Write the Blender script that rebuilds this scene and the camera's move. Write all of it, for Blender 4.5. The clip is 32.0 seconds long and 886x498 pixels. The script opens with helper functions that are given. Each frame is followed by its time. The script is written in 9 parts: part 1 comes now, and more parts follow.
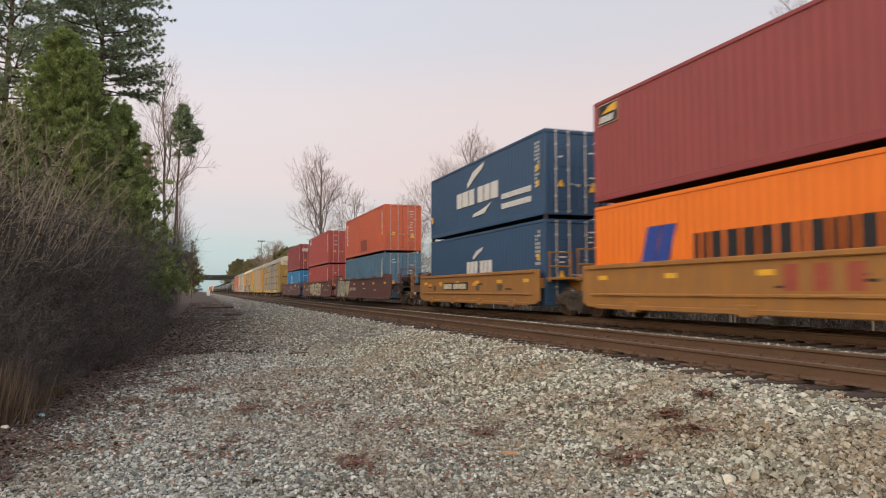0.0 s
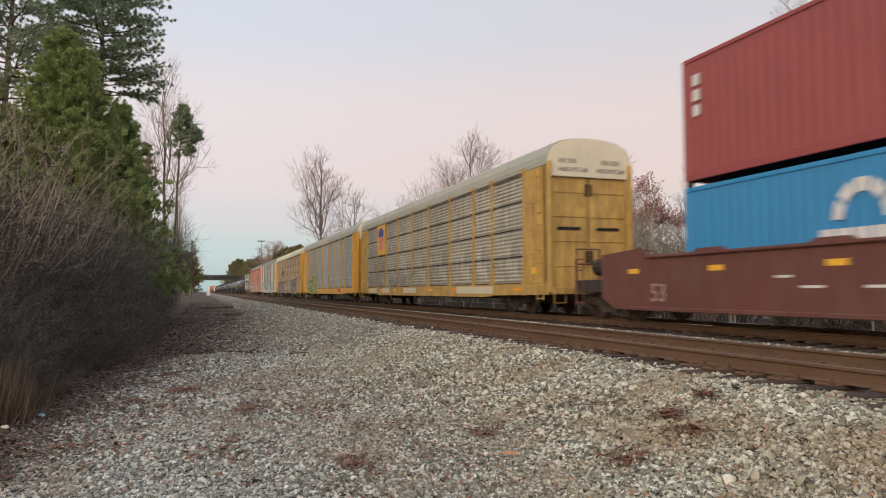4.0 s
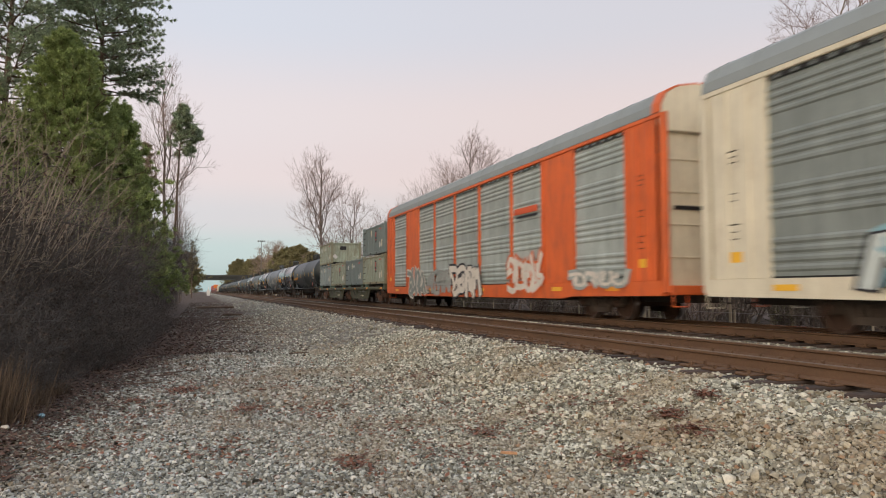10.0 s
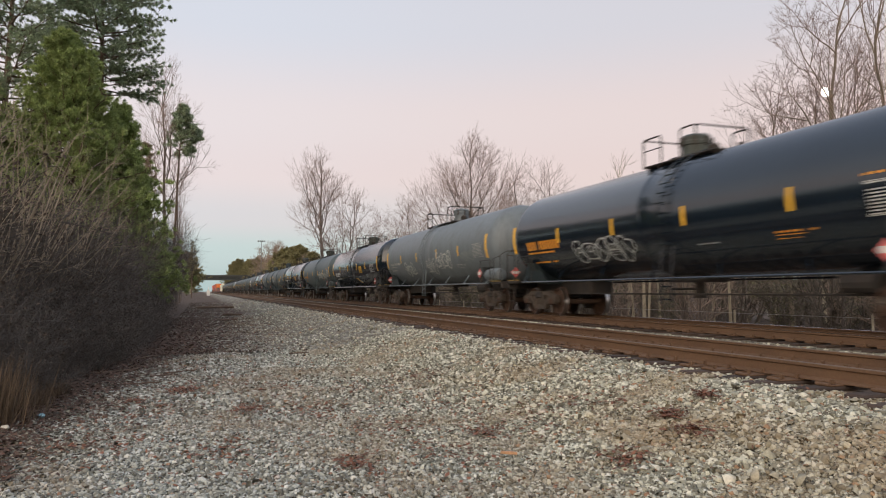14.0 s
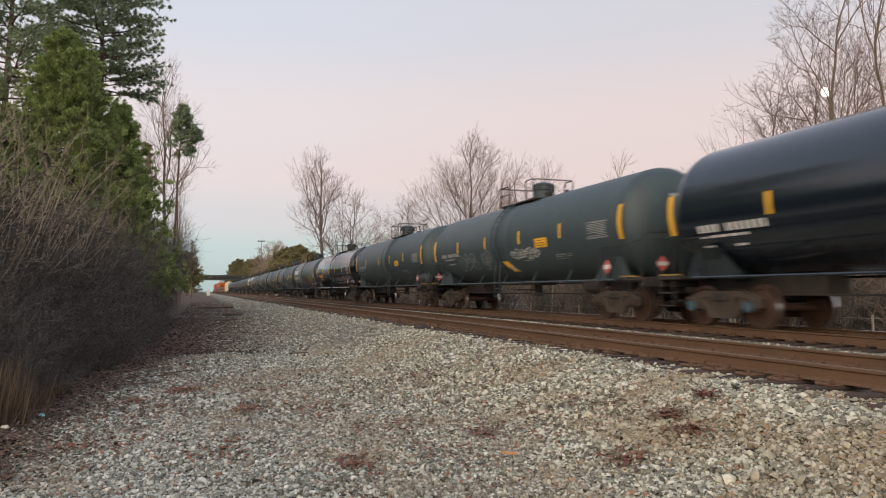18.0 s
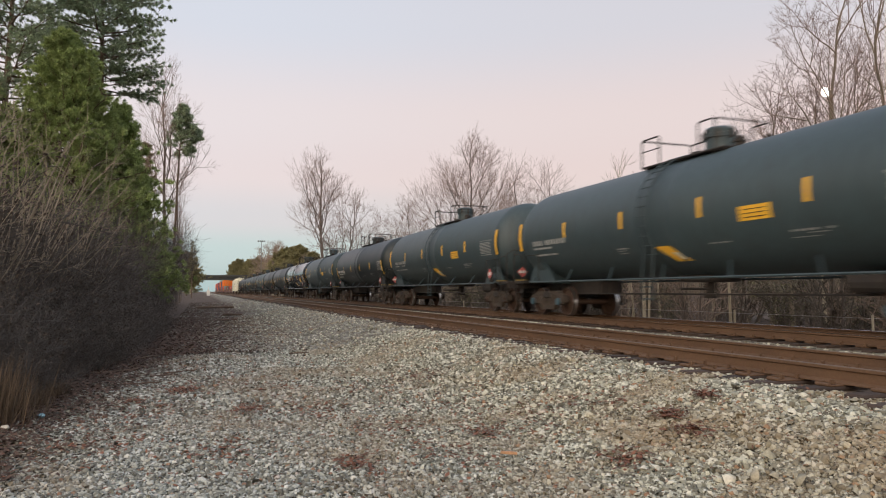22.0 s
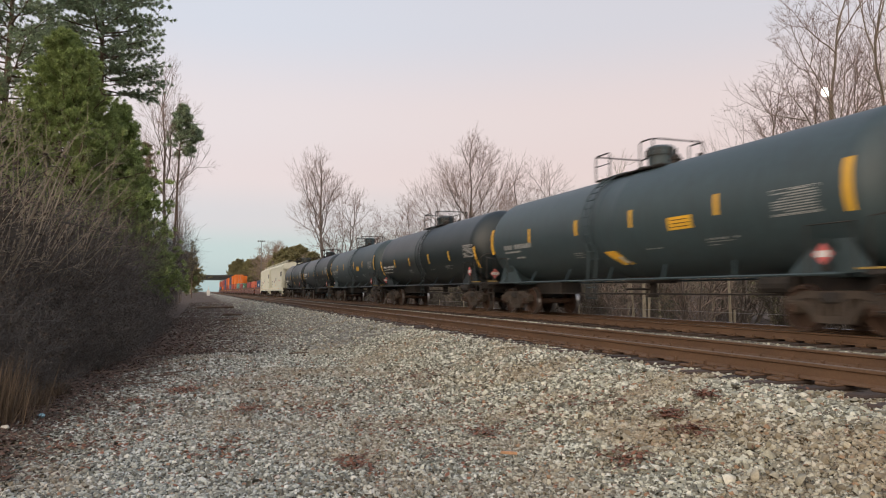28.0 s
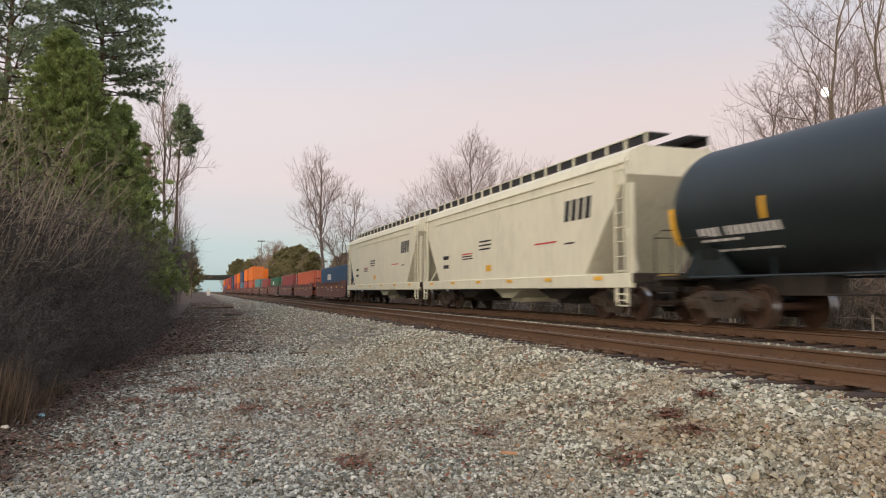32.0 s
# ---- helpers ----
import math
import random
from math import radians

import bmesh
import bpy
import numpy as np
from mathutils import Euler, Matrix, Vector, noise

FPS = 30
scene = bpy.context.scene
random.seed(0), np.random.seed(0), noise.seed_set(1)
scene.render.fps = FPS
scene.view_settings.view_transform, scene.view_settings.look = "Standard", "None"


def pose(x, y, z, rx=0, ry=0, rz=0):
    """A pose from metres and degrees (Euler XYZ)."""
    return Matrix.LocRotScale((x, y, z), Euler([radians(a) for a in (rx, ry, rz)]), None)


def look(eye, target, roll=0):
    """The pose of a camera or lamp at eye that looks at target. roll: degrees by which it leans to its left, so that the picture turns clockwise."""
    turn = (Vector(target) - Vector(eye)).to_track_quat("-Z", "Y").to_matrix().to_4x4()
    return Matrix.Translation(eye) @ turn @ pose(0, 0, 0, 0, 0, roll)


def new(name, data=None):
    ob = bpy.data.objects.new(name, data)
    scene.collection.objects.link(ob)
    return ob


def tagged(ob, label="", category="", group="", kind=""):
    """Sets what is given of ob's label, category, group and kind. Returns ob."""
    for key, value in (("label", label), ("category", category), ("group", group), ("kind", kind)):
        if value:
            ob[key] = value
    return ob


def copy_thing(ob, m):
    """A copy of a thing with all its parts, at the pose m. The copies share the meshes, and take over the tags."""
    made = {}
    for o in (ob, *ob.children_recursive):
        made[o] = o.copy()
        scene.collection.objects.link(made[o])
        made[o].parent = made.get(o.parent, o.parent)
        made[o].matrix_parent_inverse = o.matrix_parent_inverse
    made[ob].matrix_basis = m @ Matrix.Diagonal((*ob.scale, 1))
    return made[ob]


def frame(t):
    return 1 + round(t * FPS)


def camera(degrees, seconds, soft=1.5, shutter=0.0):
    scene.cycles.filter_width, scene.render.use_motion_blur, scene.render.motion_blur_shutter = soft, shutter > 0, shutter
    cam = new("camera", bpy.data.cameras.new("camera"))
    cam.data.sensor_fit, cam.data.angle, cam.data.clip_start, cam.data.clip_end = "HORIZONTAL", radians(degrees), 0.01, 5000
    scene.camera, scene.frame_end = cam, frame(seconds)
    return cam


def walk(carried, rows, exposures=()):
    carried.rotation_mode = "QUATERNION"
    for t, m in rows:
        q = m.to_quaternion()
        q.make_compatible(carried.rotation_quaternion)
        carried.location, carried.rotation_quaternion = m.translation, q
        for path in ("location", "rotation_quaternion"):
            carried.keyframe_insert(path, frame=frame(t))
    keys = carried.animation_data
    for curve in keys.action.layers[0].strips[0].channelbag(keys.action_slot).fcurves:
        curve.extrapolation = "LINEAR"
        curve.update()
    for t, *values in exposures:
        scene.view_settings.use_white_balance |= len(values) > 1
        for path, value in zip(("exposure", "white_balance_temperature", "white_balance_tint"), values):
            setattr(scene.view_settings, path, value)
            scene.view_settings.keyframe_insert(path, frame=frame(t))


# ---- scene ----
# Metres. z = 0 is the top of the rails, the tracks run along +y, the camera stands at x = y = 0.
EYE_Z = 0.80
YAW, PITCH = 19.05, 3.44
SPEED = 20.06            # the train comes towards -y
TRAIN_X = 11.99          # centre line of the track with the train
SIDING_X = 7.2           # centre line of the empty track
CLIP = 32.0

cam = camera(64.6, CLIP, soft=1.05, shutter=0.35)
walk(cam, [(0.0, pose(0, 0, EYE_Z, 90 + PITCH, 0.05, -YAW)), (CLIP, pose(0, 0, EYE_Z, 90 + PITCH, 0.05, -YAW))])

# ---------------------------------------------------------------- world and light
world = bpy.data.worlds.new("dusk_sky")
scene.world = world
world.use_nodes = True
wn, wl = world.node_tree.nodes, world.node_tree.links
wn.clear()
w_out = wn.new("ShaderNodeOutputWorld")
w_bg = wn.new("ShaderNodeBackground")
w_co = wn.new("ShaderNodeTexCoord")
w_sep = wn.new("ShaderNodeSeparateXYZ")
w_ramp = wn.new("ShaderNodeValToRGB")
w_sky = wn.new("ShaderNodeTexSky")
w_sky.sky_type, w_sky.sun_disc = "NISHITA", False
w_sky.sun_elevation, w_sky.sun_rotation = radians(2.0), radians(227)
w_add = wn.new("ShaderNodeMixRGB")
w_add.blend_type, w_add.inputs[0].default_value = "ADD", 0.04
w_ramp.color_ramp.interpolation = "EASE"
SKY = ((0.0, (0.42, 0.56, 0.57)), (0.055, (0.50, 0.63, 0.66)), (0.10, (0.64, 0.63, 0.68)), (0.16, (0.76, 0.66, 0.68)),
       (0.24, (0.77, 0.69, 0.71)), (0.36, (0.66, 0.68, 0.76)), (0.6, (0.52, 0.58, 0.72)), (1.0, (0.40, 0.48, 0.66)))
els = w_ramp.color_ramp.elements
while len(els) < len(SKY):
    els.new(0.5)
for e, (at, c) in zip(els, SKY):
    e.position, e.color = at, (*c, 1)
wl.new(w_co.outputs["Generated"], w_sep.inputs[0])
wl.new(w_sep.outputs["Z"], w_ramp.inputs[0])
wl.new(w_ramp.outputs[0], w_add.inputs[1])
wl.new(w_sky.outputs[0], w_add.inputs[2])
# the afterglow of the sunset, in the half of the sky behind the camera
w_dot = wn.new("ShaderNodeVectorMath")
w_dot.operation = "DOT_PRODUCT"
w_dot.inputs[1].default_value = (-0.72, -0.66, 0.2)
w_glow = wn.new("ShaderNodeMapRange")
w_glow.interpolation_type = "SMOOTHSTEP"
w_glow.inputs[1].default_value, w_glow.inputs[2].default_value = 0.0, 1.0
w_mix = wn.new("ShaderNodeMixRGB")
w_mix.blend_type, w_mix.inputs[2].default_value = "ADD", (0.98, 0.76, 0.50, 1)
wl.new(w_co.outputs["Generated"], w_dot.inputs[0])
wl.new(w_dot.outputs["Value"], w_glow.inputs[0])
wl.new(w_glow.outputs[0], w_mix.inputs[0])
wl.new(w_add.outputs[0], w_mix.inputs[1])
# the pink of the dusk is stronger towards the moonrise
w_east = wn.new("ShaderNodeVectorMath")
w_east.operation = "DOT_PRODUCT"
w_east.inputs[1].default_value = (0.83, 0.55, 0.0)
w_rise = wn.new("ShaderNodeMapRange")
w_rise.interpolation_type = "SMOOTHSTEP"
w_rise.inputs[1].default_value, w_rise.inputs[2].default_value = 0.5, 0.97
w_tint = wn.new("ShaderNodeMixRGB")
w_tint.blend_type, w_tint.inputs[2].default_value = "MULTIPLY", (0.97, 0.905, 0.875, 1)
wl.new(w_co.outputs["Generated"], w_east.inputs[0])
wl.new(w_east.outputs["Value"], w_rise.inputs[0])
wl.new(w_rise.outputs[0], w_tint.inputs[0])
wl.new(w_mix.outputs[0], w_tint.inputs[1])
wl.new(w_tint.outputs[0], w_bg.inputs[0])
w_bg.inputs[1].default_value = 1.0
wl.new(w_bg.outputs[0], w_out.inputs[0])

# the last glow of the sun, low behind the camera
sun = new("sun", bpy.data.lights.new("sun", "SUN"))
sun.data.energy, sun.data.angle, sun.data.color = 0.75, radians(50), (1.0, 0.80, 0.60)
sun.matrix_world = look((0, 0, 0), (0.72, 0.66, -0.30))

# ---------------------------------------------------------------- materials
MATS = {}


def mat(name, col, rough=0.6, metal=0.0, var=0.25, scale=2.0, fine=40.0, bump=0.15, streak=0.0, dirt=None,
        dirt_amount=0.5, spread=0.0, island=False, coat=0.0, emit=0.0, depth=0.01):
    """Painted, weathered or natural surface: two scales of colour change, fine relief, run marks, patches of dirt."""
    if name in MATS:
        return MATS[name]
    m = bpy.data.materials.new(name)
    MATS[name] = m
    m.use_nodes = True
    n, l = m.node_tree.nodes, m.node_tree.links
    b = n["Principled BSDF"]
    co = n.new("ShaderNodeTexCoord").outputs["Object"]

    def noise_tex(size, detail=4.0, stretch=None, rough_=0.6):
        t = n.new("ShaderNodeTexNoise")
        t.inputs["Scale"].default_value, t.inputs["Detail"].default_value, t.inputs["Roughness"].default_value = size, detail, rough_
        if stretch:
            mp = n.new("ShaderNodeMapping")
            mp.inputs["Scale"].default_value = stretch
            l.new(co, mp.inputs[0])
            l.new(mp.outputs[0], t.inputs["Vector"])
        else:
            l.new(co, t.inputs["Vector"])
        return t.outputs["Fac"]

    def math_node(op, a, bb, clamp=False):
        t = n.new("ShaderNodeMath")
        t.operation, t.use_clamp = op, clamp
        for i, q in enumerate((a, bb)):
            if isinstance(q, (int, float)):
                t.inputs[i].default_value = q
            else:
                l.new(q, t.inputs[i])
        return t.outputs[0]

    big, small = noise_tex(scale), noise_tex(fine, 3.0)
    level = math_node("ADD", math_node("MULTIPLY", math_node("SUBTRACT", big, 0.5), var * 2.6),
                      math_node("MULTIPLY", math_node("SUBTRACT", small, 0.5), var * 1.3))
    if spread:
        if island:
            rnd = n.new("ShaderNodeNewGeometry").outputs["Random Per Island"]
        else:
            rnd = n.new("ShaderNodeObjectInfo").outputs["Random"]
        level = math_node("ADD", level, math_node("MULTIPLY", math_node("SUBTRACT", rnd, 0.5), spread * 2))
    if streak:
        run = noise_tex(1.0, 5.0, (9.0, 9.0, 0.55), 0.7)
        level = math_node("ADD", level, math_node("MULTIPLY", math_node("SUBTRACT", run, 0.5), streak * 2.5))
    level = math_node("ADD", level, 1.0)
    mul = n.new("ShaderNodeMixRGB")
    mul.blend_type, mul.inputs[0].default_value, mul.inputs[1].default_value = "MULTIPLY", 1.0, (*col, 1)
    l.new(level, mul.inputs[2])
    colour = mul.outputs[0]
    if dirt:
        d = noise_tex(scale * 0.8 + 0.3, 6.0, (3.0, 3.0, 1.0), 0.7)
        ramp = n.new("ShaderNodeValToRGB")
        ramp.color_ramp.elements[0].position, ramp.color_ramp.elements[1].position = 0.62 - 0.35 * dirt_amount, 0.78 - 0.2 * dirt_amount
        l.new(d, ramp.inputs[0])
        mix = n.new("ShaderNodeMixRGB")
        mix.inputs[2].default_value = (*dirt, 1)
        l.new(math_node("MULTIPLY", ramp.outputs[0], dirt_amount), mix.inputs[0])
        l.new(colour, mix.inputs[1])
        colour = mix.outputs[0]
    l.new(colour, b.inputs["Base Color"])
    l.new(math_node("ADD", math_node("MULTIPLY", math_node("SUBTRACT", big, 0.5), 0.6 * rough * rough), rough, True), b.inputs["Roughness"])
    b.inputs["Metallic"].default_value = metal
    if coat:
        b.inputs["Coat Weight"].default_value = coat
        b.inputs["Coat Roughness"].default_value = 0.18
    if bump:
        bn = n.new("ShaderNodeBump")
        bn.inputs["Strength"].default_value, bn.inputs["Distance"].default_value = bump, depth
        l.new(small, bn.inputs["Height"])
        l.new(bn.outputs[0], b.inputs["Normal"])
    if emit:
        b.inputs["Emission Color"].default_value = (*col, 1)
        b.inputs["Emission Strength"].default_value = emit
    return m


def ground_mat():
    """Gravel by the track: crushed stone, rusty patches, and leaf litter towards the thicket."""
    m = bpy.data.materials.new("gravel_ground")
    m.use_nodes = True
    n, l = m.node_tree.nodes, m.node_tree.links
    b = n["Principled BSDF"]
    b.inputs["Roughness"].default_value = 0.95
    co = n.new("ShaderNodeTexCoord").outputs["Object"]
    vor = n.new("ShaderNodeTexVoronoi")
    vor.inputs["Scale"].default_value = 17.0
    l.new(co, vor.inputs["Vector"])
    stone = n.new("ShaderNodeValToRGB")
    cols = ((0.0, (0.05, 0.045, 0.036)), (0.3, (0.14, 0.13, 0.10)), (0.65, (0.25, 0.24, 0.195)), (1.0, (0.45, 0.435, 0.37)))
    ee = stone.color_ramp.elements
    while len(ee) < 4:
        ee.new(0.5)
    for e, (at, c) in zip(ee, cols):
        e.position, e.color = at, (*c, 1)
    sep = n.new("ShaderNodeSeparateColor")
    l.new(vor.outputs["Color"], sep.inputs[0])
    l.new(sep.outputs[0], stone.inputs[0])

    def nz(s, detail=5.0, lo=0.4, hi=0.6):
        t = n.new("ShaderNodeTexNoise")
        t.inputs["Scale"].default_value, t.inputs["Detail"].default_value, t.inputs["Roughness"].default_value = s, detail, 0.65
        l.new(co, t.inputs["Vector"])
        r = n.new("ShaderNodeMapRange")
        r.inputs[1].default_value, r.inputs[2].default_value = lo, hi
        l.new(t.outputs["Fac"], r.inputs[0])
        return r.outputs[0]

    def mixed(a, c, fac):
        t = n.new("ShaderNodeMixRGB")
        t.inputs[2].default_value = (*c, 1)
        l.new(a, t.inputs[1])
        if isinstance(fac, float):
            t.inputs[0].default_value = fac
        else:
            l.new(fac, t.inputs[0])
        return t.outputs[0]

    def mth(op, a, c, clamp=True):
        t = n.new("ShaderNodeMath")
        t.operation, t.use_clamp = op, clamp
        for i, q in enumerate((a, c)):
            if isinstance(q, (int, float)):
                t.inputs[i].default_value = q
            else:
                l.new(q, t.inputs[i])
        return t.outputs[0]

    colour = mixed(stone.outputs[0], (0.17, 0.125, 0.085), mth("MULTIPLY", nz(0.9, 6.0, 0.5, 0.68), 0.55))
    # litter: x below about -1.6 near the camera, and a brown strip further out
    xyz = n.new("ShaderNodeSeparateXYZ")
    l.new(co, xyz.inputs[0])
    line = mth("MINIMUM", mth("ADD", mth("MULTIPLY", xyz.outputs["Y"], 0.12, False), -2.75, False), 3.2, False)
    past = mth("SUBTRACT", line, xyz.outputs["X"], False)
    edge = mth("ADD", mth("MULTIPLY", past, 2.2, False), mth("SUBTRACT", mth("MULTIPLY", nz(1.6, 6.0, 0.2, 0.8), 2.0, False), 0.75, False), True)
    far = n.new("ShaderNodeMapRange")
    far.inputs[1].default_value, far.inputs[2].default_value = 18.0, 34.0
    l.new(xyz.outputs["Y"], far.inputs[0])
    strip = n.new("ShaderNodeMapRange")
    strip.inputs[1].default_value, strip.inputs[2].default_value = 4.6, 2.4
    l.new(xyz.outputs["X"], strip.inputs[0])
    brown = mth("MULTIPLY", mth("MULTIPLY", far.outputs[0], strip.outputs[0]), mth("ADD", nz(0.6, 5.0, 0.3, 0.7), 0.55))
    beyond = n.new("ShaderNodeMapRange")
    beyond.inputs[1].default_value, beyond.inputs[2].default_value = 14.6, 16.0
    l.new(xyz.outputs["X"], beyond.inputs[0])
    # brown litter, its colour also lowered for the thicket's shadow
    litter = mixed(mixed(stone.outputs[0], (0.062, 0.038, 0.027), 0.9), (0.092, 0.055, 0.036), nz(9.0, 4.0, 0.45, 0.7))
    # rust dust on the beds of both tracks
    beds = []
    for c_ in (SIDING_X, TRAIN_X):
        dist = mth("ABSOLUTE", mth("SUBTRACT", xyz.outputs["X"], c_, False), 0.0, False)
        bed = n.new("ShaderNodeMapRange")
        bed.inputs[1].default_value, bed.inputs[2].default_value = 1.3, 0.95
        l.new(dist, bed.inputs[0])
        beds.append(bed.outputs[0])
    colour = mixed(colour, (0.11, 0.07, 0.045), mth("MULTIPLY", mth("ADD", beds[0], beds[1]), 0.8))
    mixn = n.new("ShaderNodeMixRGB")
    l.new(mth("MAXIMUM", mth("MAXIMUM", edge, brown), beyond.outputs[0]), mixn.inputs[0])
    l.new(colour, mixn.inputs[1])
    l.new(litter, mixn.inputs[2])
    l.new(mixn.outputs[0], b.inputs["Base Color"])
    bump = n.new("ShaderNodeBump")
    bump.inputs["Strength"].default_value, bump.inputs["Distance"].default_value = 0.9, 0.03
    bump.invert = True
    l.new(vor.outputs["Distance"], bump.inputs["Height"])
    l.new(bump.outputs[0], b.inputs["Normal"])
    return m


RUST = mat("rusty_rail", (0.142, 0.083, 0.048), 0.8, 0.2, 0.3, 1.5, 30, 0.3)
RAIL_TOP = mat("worn_rail_head", (0.17, 0.12, 0.085), 0.6, 0.3, 0.25, 1.5, 30, 0.1)
SHINY = mat("polished_rail_head", (0.62, 0.6, 0.58), 0.22, 1.0, 0.1, 1.5, 30, 0.05)
TIE = mat("creosoted_timber", (0.055, 0.038, 0.03), 0.9, 0, 0.5, 3, 40, 0.5, spread=0.35)
WHEEL_STEEL = mat("brown_wheel_steel", (0.0825, 0.0488, 0.0338), 0.7, 0.35, 0.35, 3, 30, 0.2)
TREAD = mat("bright_wheel_tread", (0.6, 0.57, 0.54), 0.3, 1.0, 0.15, 3, 30, 0.05)
FRAME_DIRT = mat("dusty_cast_steel", (0.0578, 0.0449, 0.0354), 0.85, 0.1, 0.4, 2.5, 30, 0.3, dirt=(0.19, 0.145, 0.11), dirt_amount=0.5)
BLACK = mat("black_tank_paint", (0.009, 0.016, 0.025), 0.14, 0, 0.35, 0.8, 25, 0.012, streak=0.2, dirt=(0.03, 0.032, 0.036), dirt_amount=0.2)
BLACK_DULL = mat("dull_black_paint", (0.011, 0.020, 0.023), 0.45, 0, 0.3, 0.8, 25, 0.05, streak=0.25, dirt=(0.027, 0.031, 0.032), dirt_amount=0.35)
for m_, q in ((BLACK, 0.85), (BLACK_DULL, 0.6)):
    m_.node_tree.nodes["Principled BSDF"].inputs["Specular IOR Level"].default_value = q
GREY_TANK = mat("grey_green_tank_paint", (0.045, 0.070, 0.079), 0.5, 0, 0.16, 0.7, 25, 0.05, streak=0.3, dirt=(0.038, 0.045, 0.046), dirt_amount=0.4)
GREY_LIGHT = mat("pale_grey_tank_paint", (0.15, 0.18, 0.2), 0.5, 0, 0.16, 0.7, 25, 0.05, streak=0.3, dirt=(0.07, 0.07, 0.07), dirt_amount=0.4)
GREY_DARK = mat("dark_grey_tank_paint", (0.05, 0.056, 0.06), 0.55, 0, 0.2, 0.7, 25, 0.05, streak=0.3, dirt=(0.035, 0.03, 0.03), dirt_amount=0.4)
GREY_MIST = mat("misty_grey_tank_paint", (0.082, 0.112, 0.12), 0.5, 0, 0.16, 0.7, 25, 0.05, streak=0.3, dirt=(0.05, 0.058, 0.06), dirt_amount=0.4)
GREY_DEEP = mat("dark_slate_tank_paint", (0.043, 0.060, 0.067), 0.4, 0, 0.2, 0.7, 25, 0.05, streak=0.3, dirt=(0.03, 0.035, 0.036), dirt_amount=0.4)
UNDER = mat("dark_underframe", (0.03, 0.027, 0.025), 0.85, 0, 0.4, 2, 30, 0.2, dirt=(0.09, 0.065, 0.05), dirt_amount=0.5)
YELLOW_TAPE = mat("yellow_reflective_tape", (0.85, 0.48, 0.04), 0.45, 0, 0.12, 5, 40, 0.05)
WHITE_MARK = mat("white_stencil_paint", (0.68, 0.68, 0.66), 0.7, 0, 0.15, 5, 60, 0.05)
FADED_MARK = mat("faded_stencil_paint", (0.34, 0.35, 0.34), 0.7, 0, 0.3, 5, 60, 0.05)
ORANGE_MARK = mat("orange_stencil_paint", (0.8, 0.32, 0.02), 0.7, 0, 0.15, 5, 60, 0.05)
BLACK_MARK = mat("black_stencil_paint", (0.02, 0.02, 0.022), 0.7, 0, 0.15, 5, 60, 0.05)
RED_MARK = mat("red_stencil_paint", (0.55, 0.06, 0.05), 0.6, 0, 0.15, 5, 60, 0.05)
PLACARD_RED = mat("faded_placard_red", (0.62, 0.15, 0.14), 0.55, 0, 0.1, 8, 40, 0.02)
PANEL_MARK = mat("pale_stencil_lines", (0.46, 0.46, 0.44), 0.7, 0, 0.25, 5, 60, 0.05)
BLUE_MARK = mat("blue_stencil_paint", (0.03, 0.07, 0.33), 0.6, 0, 0.15, 5, 60, 0.05)

# ---------------------------------------------------------------- mesh helpers
CACHE = {}


def box(bm, x0, x1, y0, y1, z0, z1):
    vs = [bm.verts.new((x, y, z)) for z in (z0, z1) for x, y in ((x0, y0), (x1, y0), (x1, y1), (x0, y1))]
    for q in ((3, 2, 1, 0), (4, 5, 6, 7), (0, 1, 5, 4), (1, 2, 6, 5), (2, 3, 7, 6), (3, 0, 4, 7)):
        bm.faces.new([vs[i] for i in q])


def soft_box(bm, x0, x1, y0, y1, z0, z1, r=0.02):
    """A box with chamfered upright and level edges."""
    r = min(r, abs(x1 - x0) / 2.2, abs(y1 - y0) / 2.2, abs(z1 - z0) / 2.2)
    rings = []
    for z, k in ((z0, r), (z0 + r, 0), (z1 - r, 0), (z1, r)):
        a, b_, c, d = x0 + k, x1 - k, y0 + k, y1 - k
        q = r
        rings.append([bm.verts.new((x, y, z)) for x, y in ((a + q, c), (b_ - q, c), (b_, c + q), (b_, d - q), (b_ - q, d), (a + q, d), (a, d - q), (a, c + q))])
    bm.faces.new(rings[0][::-1])
    bm.faces.new(rings[-1])
    for lo, hi in zip(rings, rings[1:]):
        for i in range(8):
            j = (i + 1) % 8
            bm.faces.new((lo[i], lo[j], hi[j], hi[i]))


def tube(bm, pts, r, sides=6, cap=True):
    """A round bar along pts; r is one radius or one for each point."""
    pts = [Vector(p) for p in pts]
    rs = [r] * len(pts) if isinstance(r, (int, float)) else r
    rings = []
    for i, p in enumerate(pts):
        d = (pts[min(i + 1, len(pts) - 1)] - pts[max(i - 1, 0)]).normalized()
        a = d.cross(Vector((0, 0, 1)) if abs(d.z) < 0.9 else Vector((1, 0, 0))).normalized()
        b_ = d.cross(a)
        rings.append([bm.verts.new(p + (a * math.cos(2 * math.pi * k / sides) + b_ * math.sin(2 * math.pi * k / sides)) * rs[i]) for k in range(sides)])
    for lo, hi in zip(rings, rings[1:]):
        for i in range(sides):
            j = (i + 1) % sides
            bm.faces.new((lo[i], hi[i], hi[j], lo[j]))
    if cap:
        bm.faces.new(rings[0])
        bm.faces.new(rings[-1][::-1])


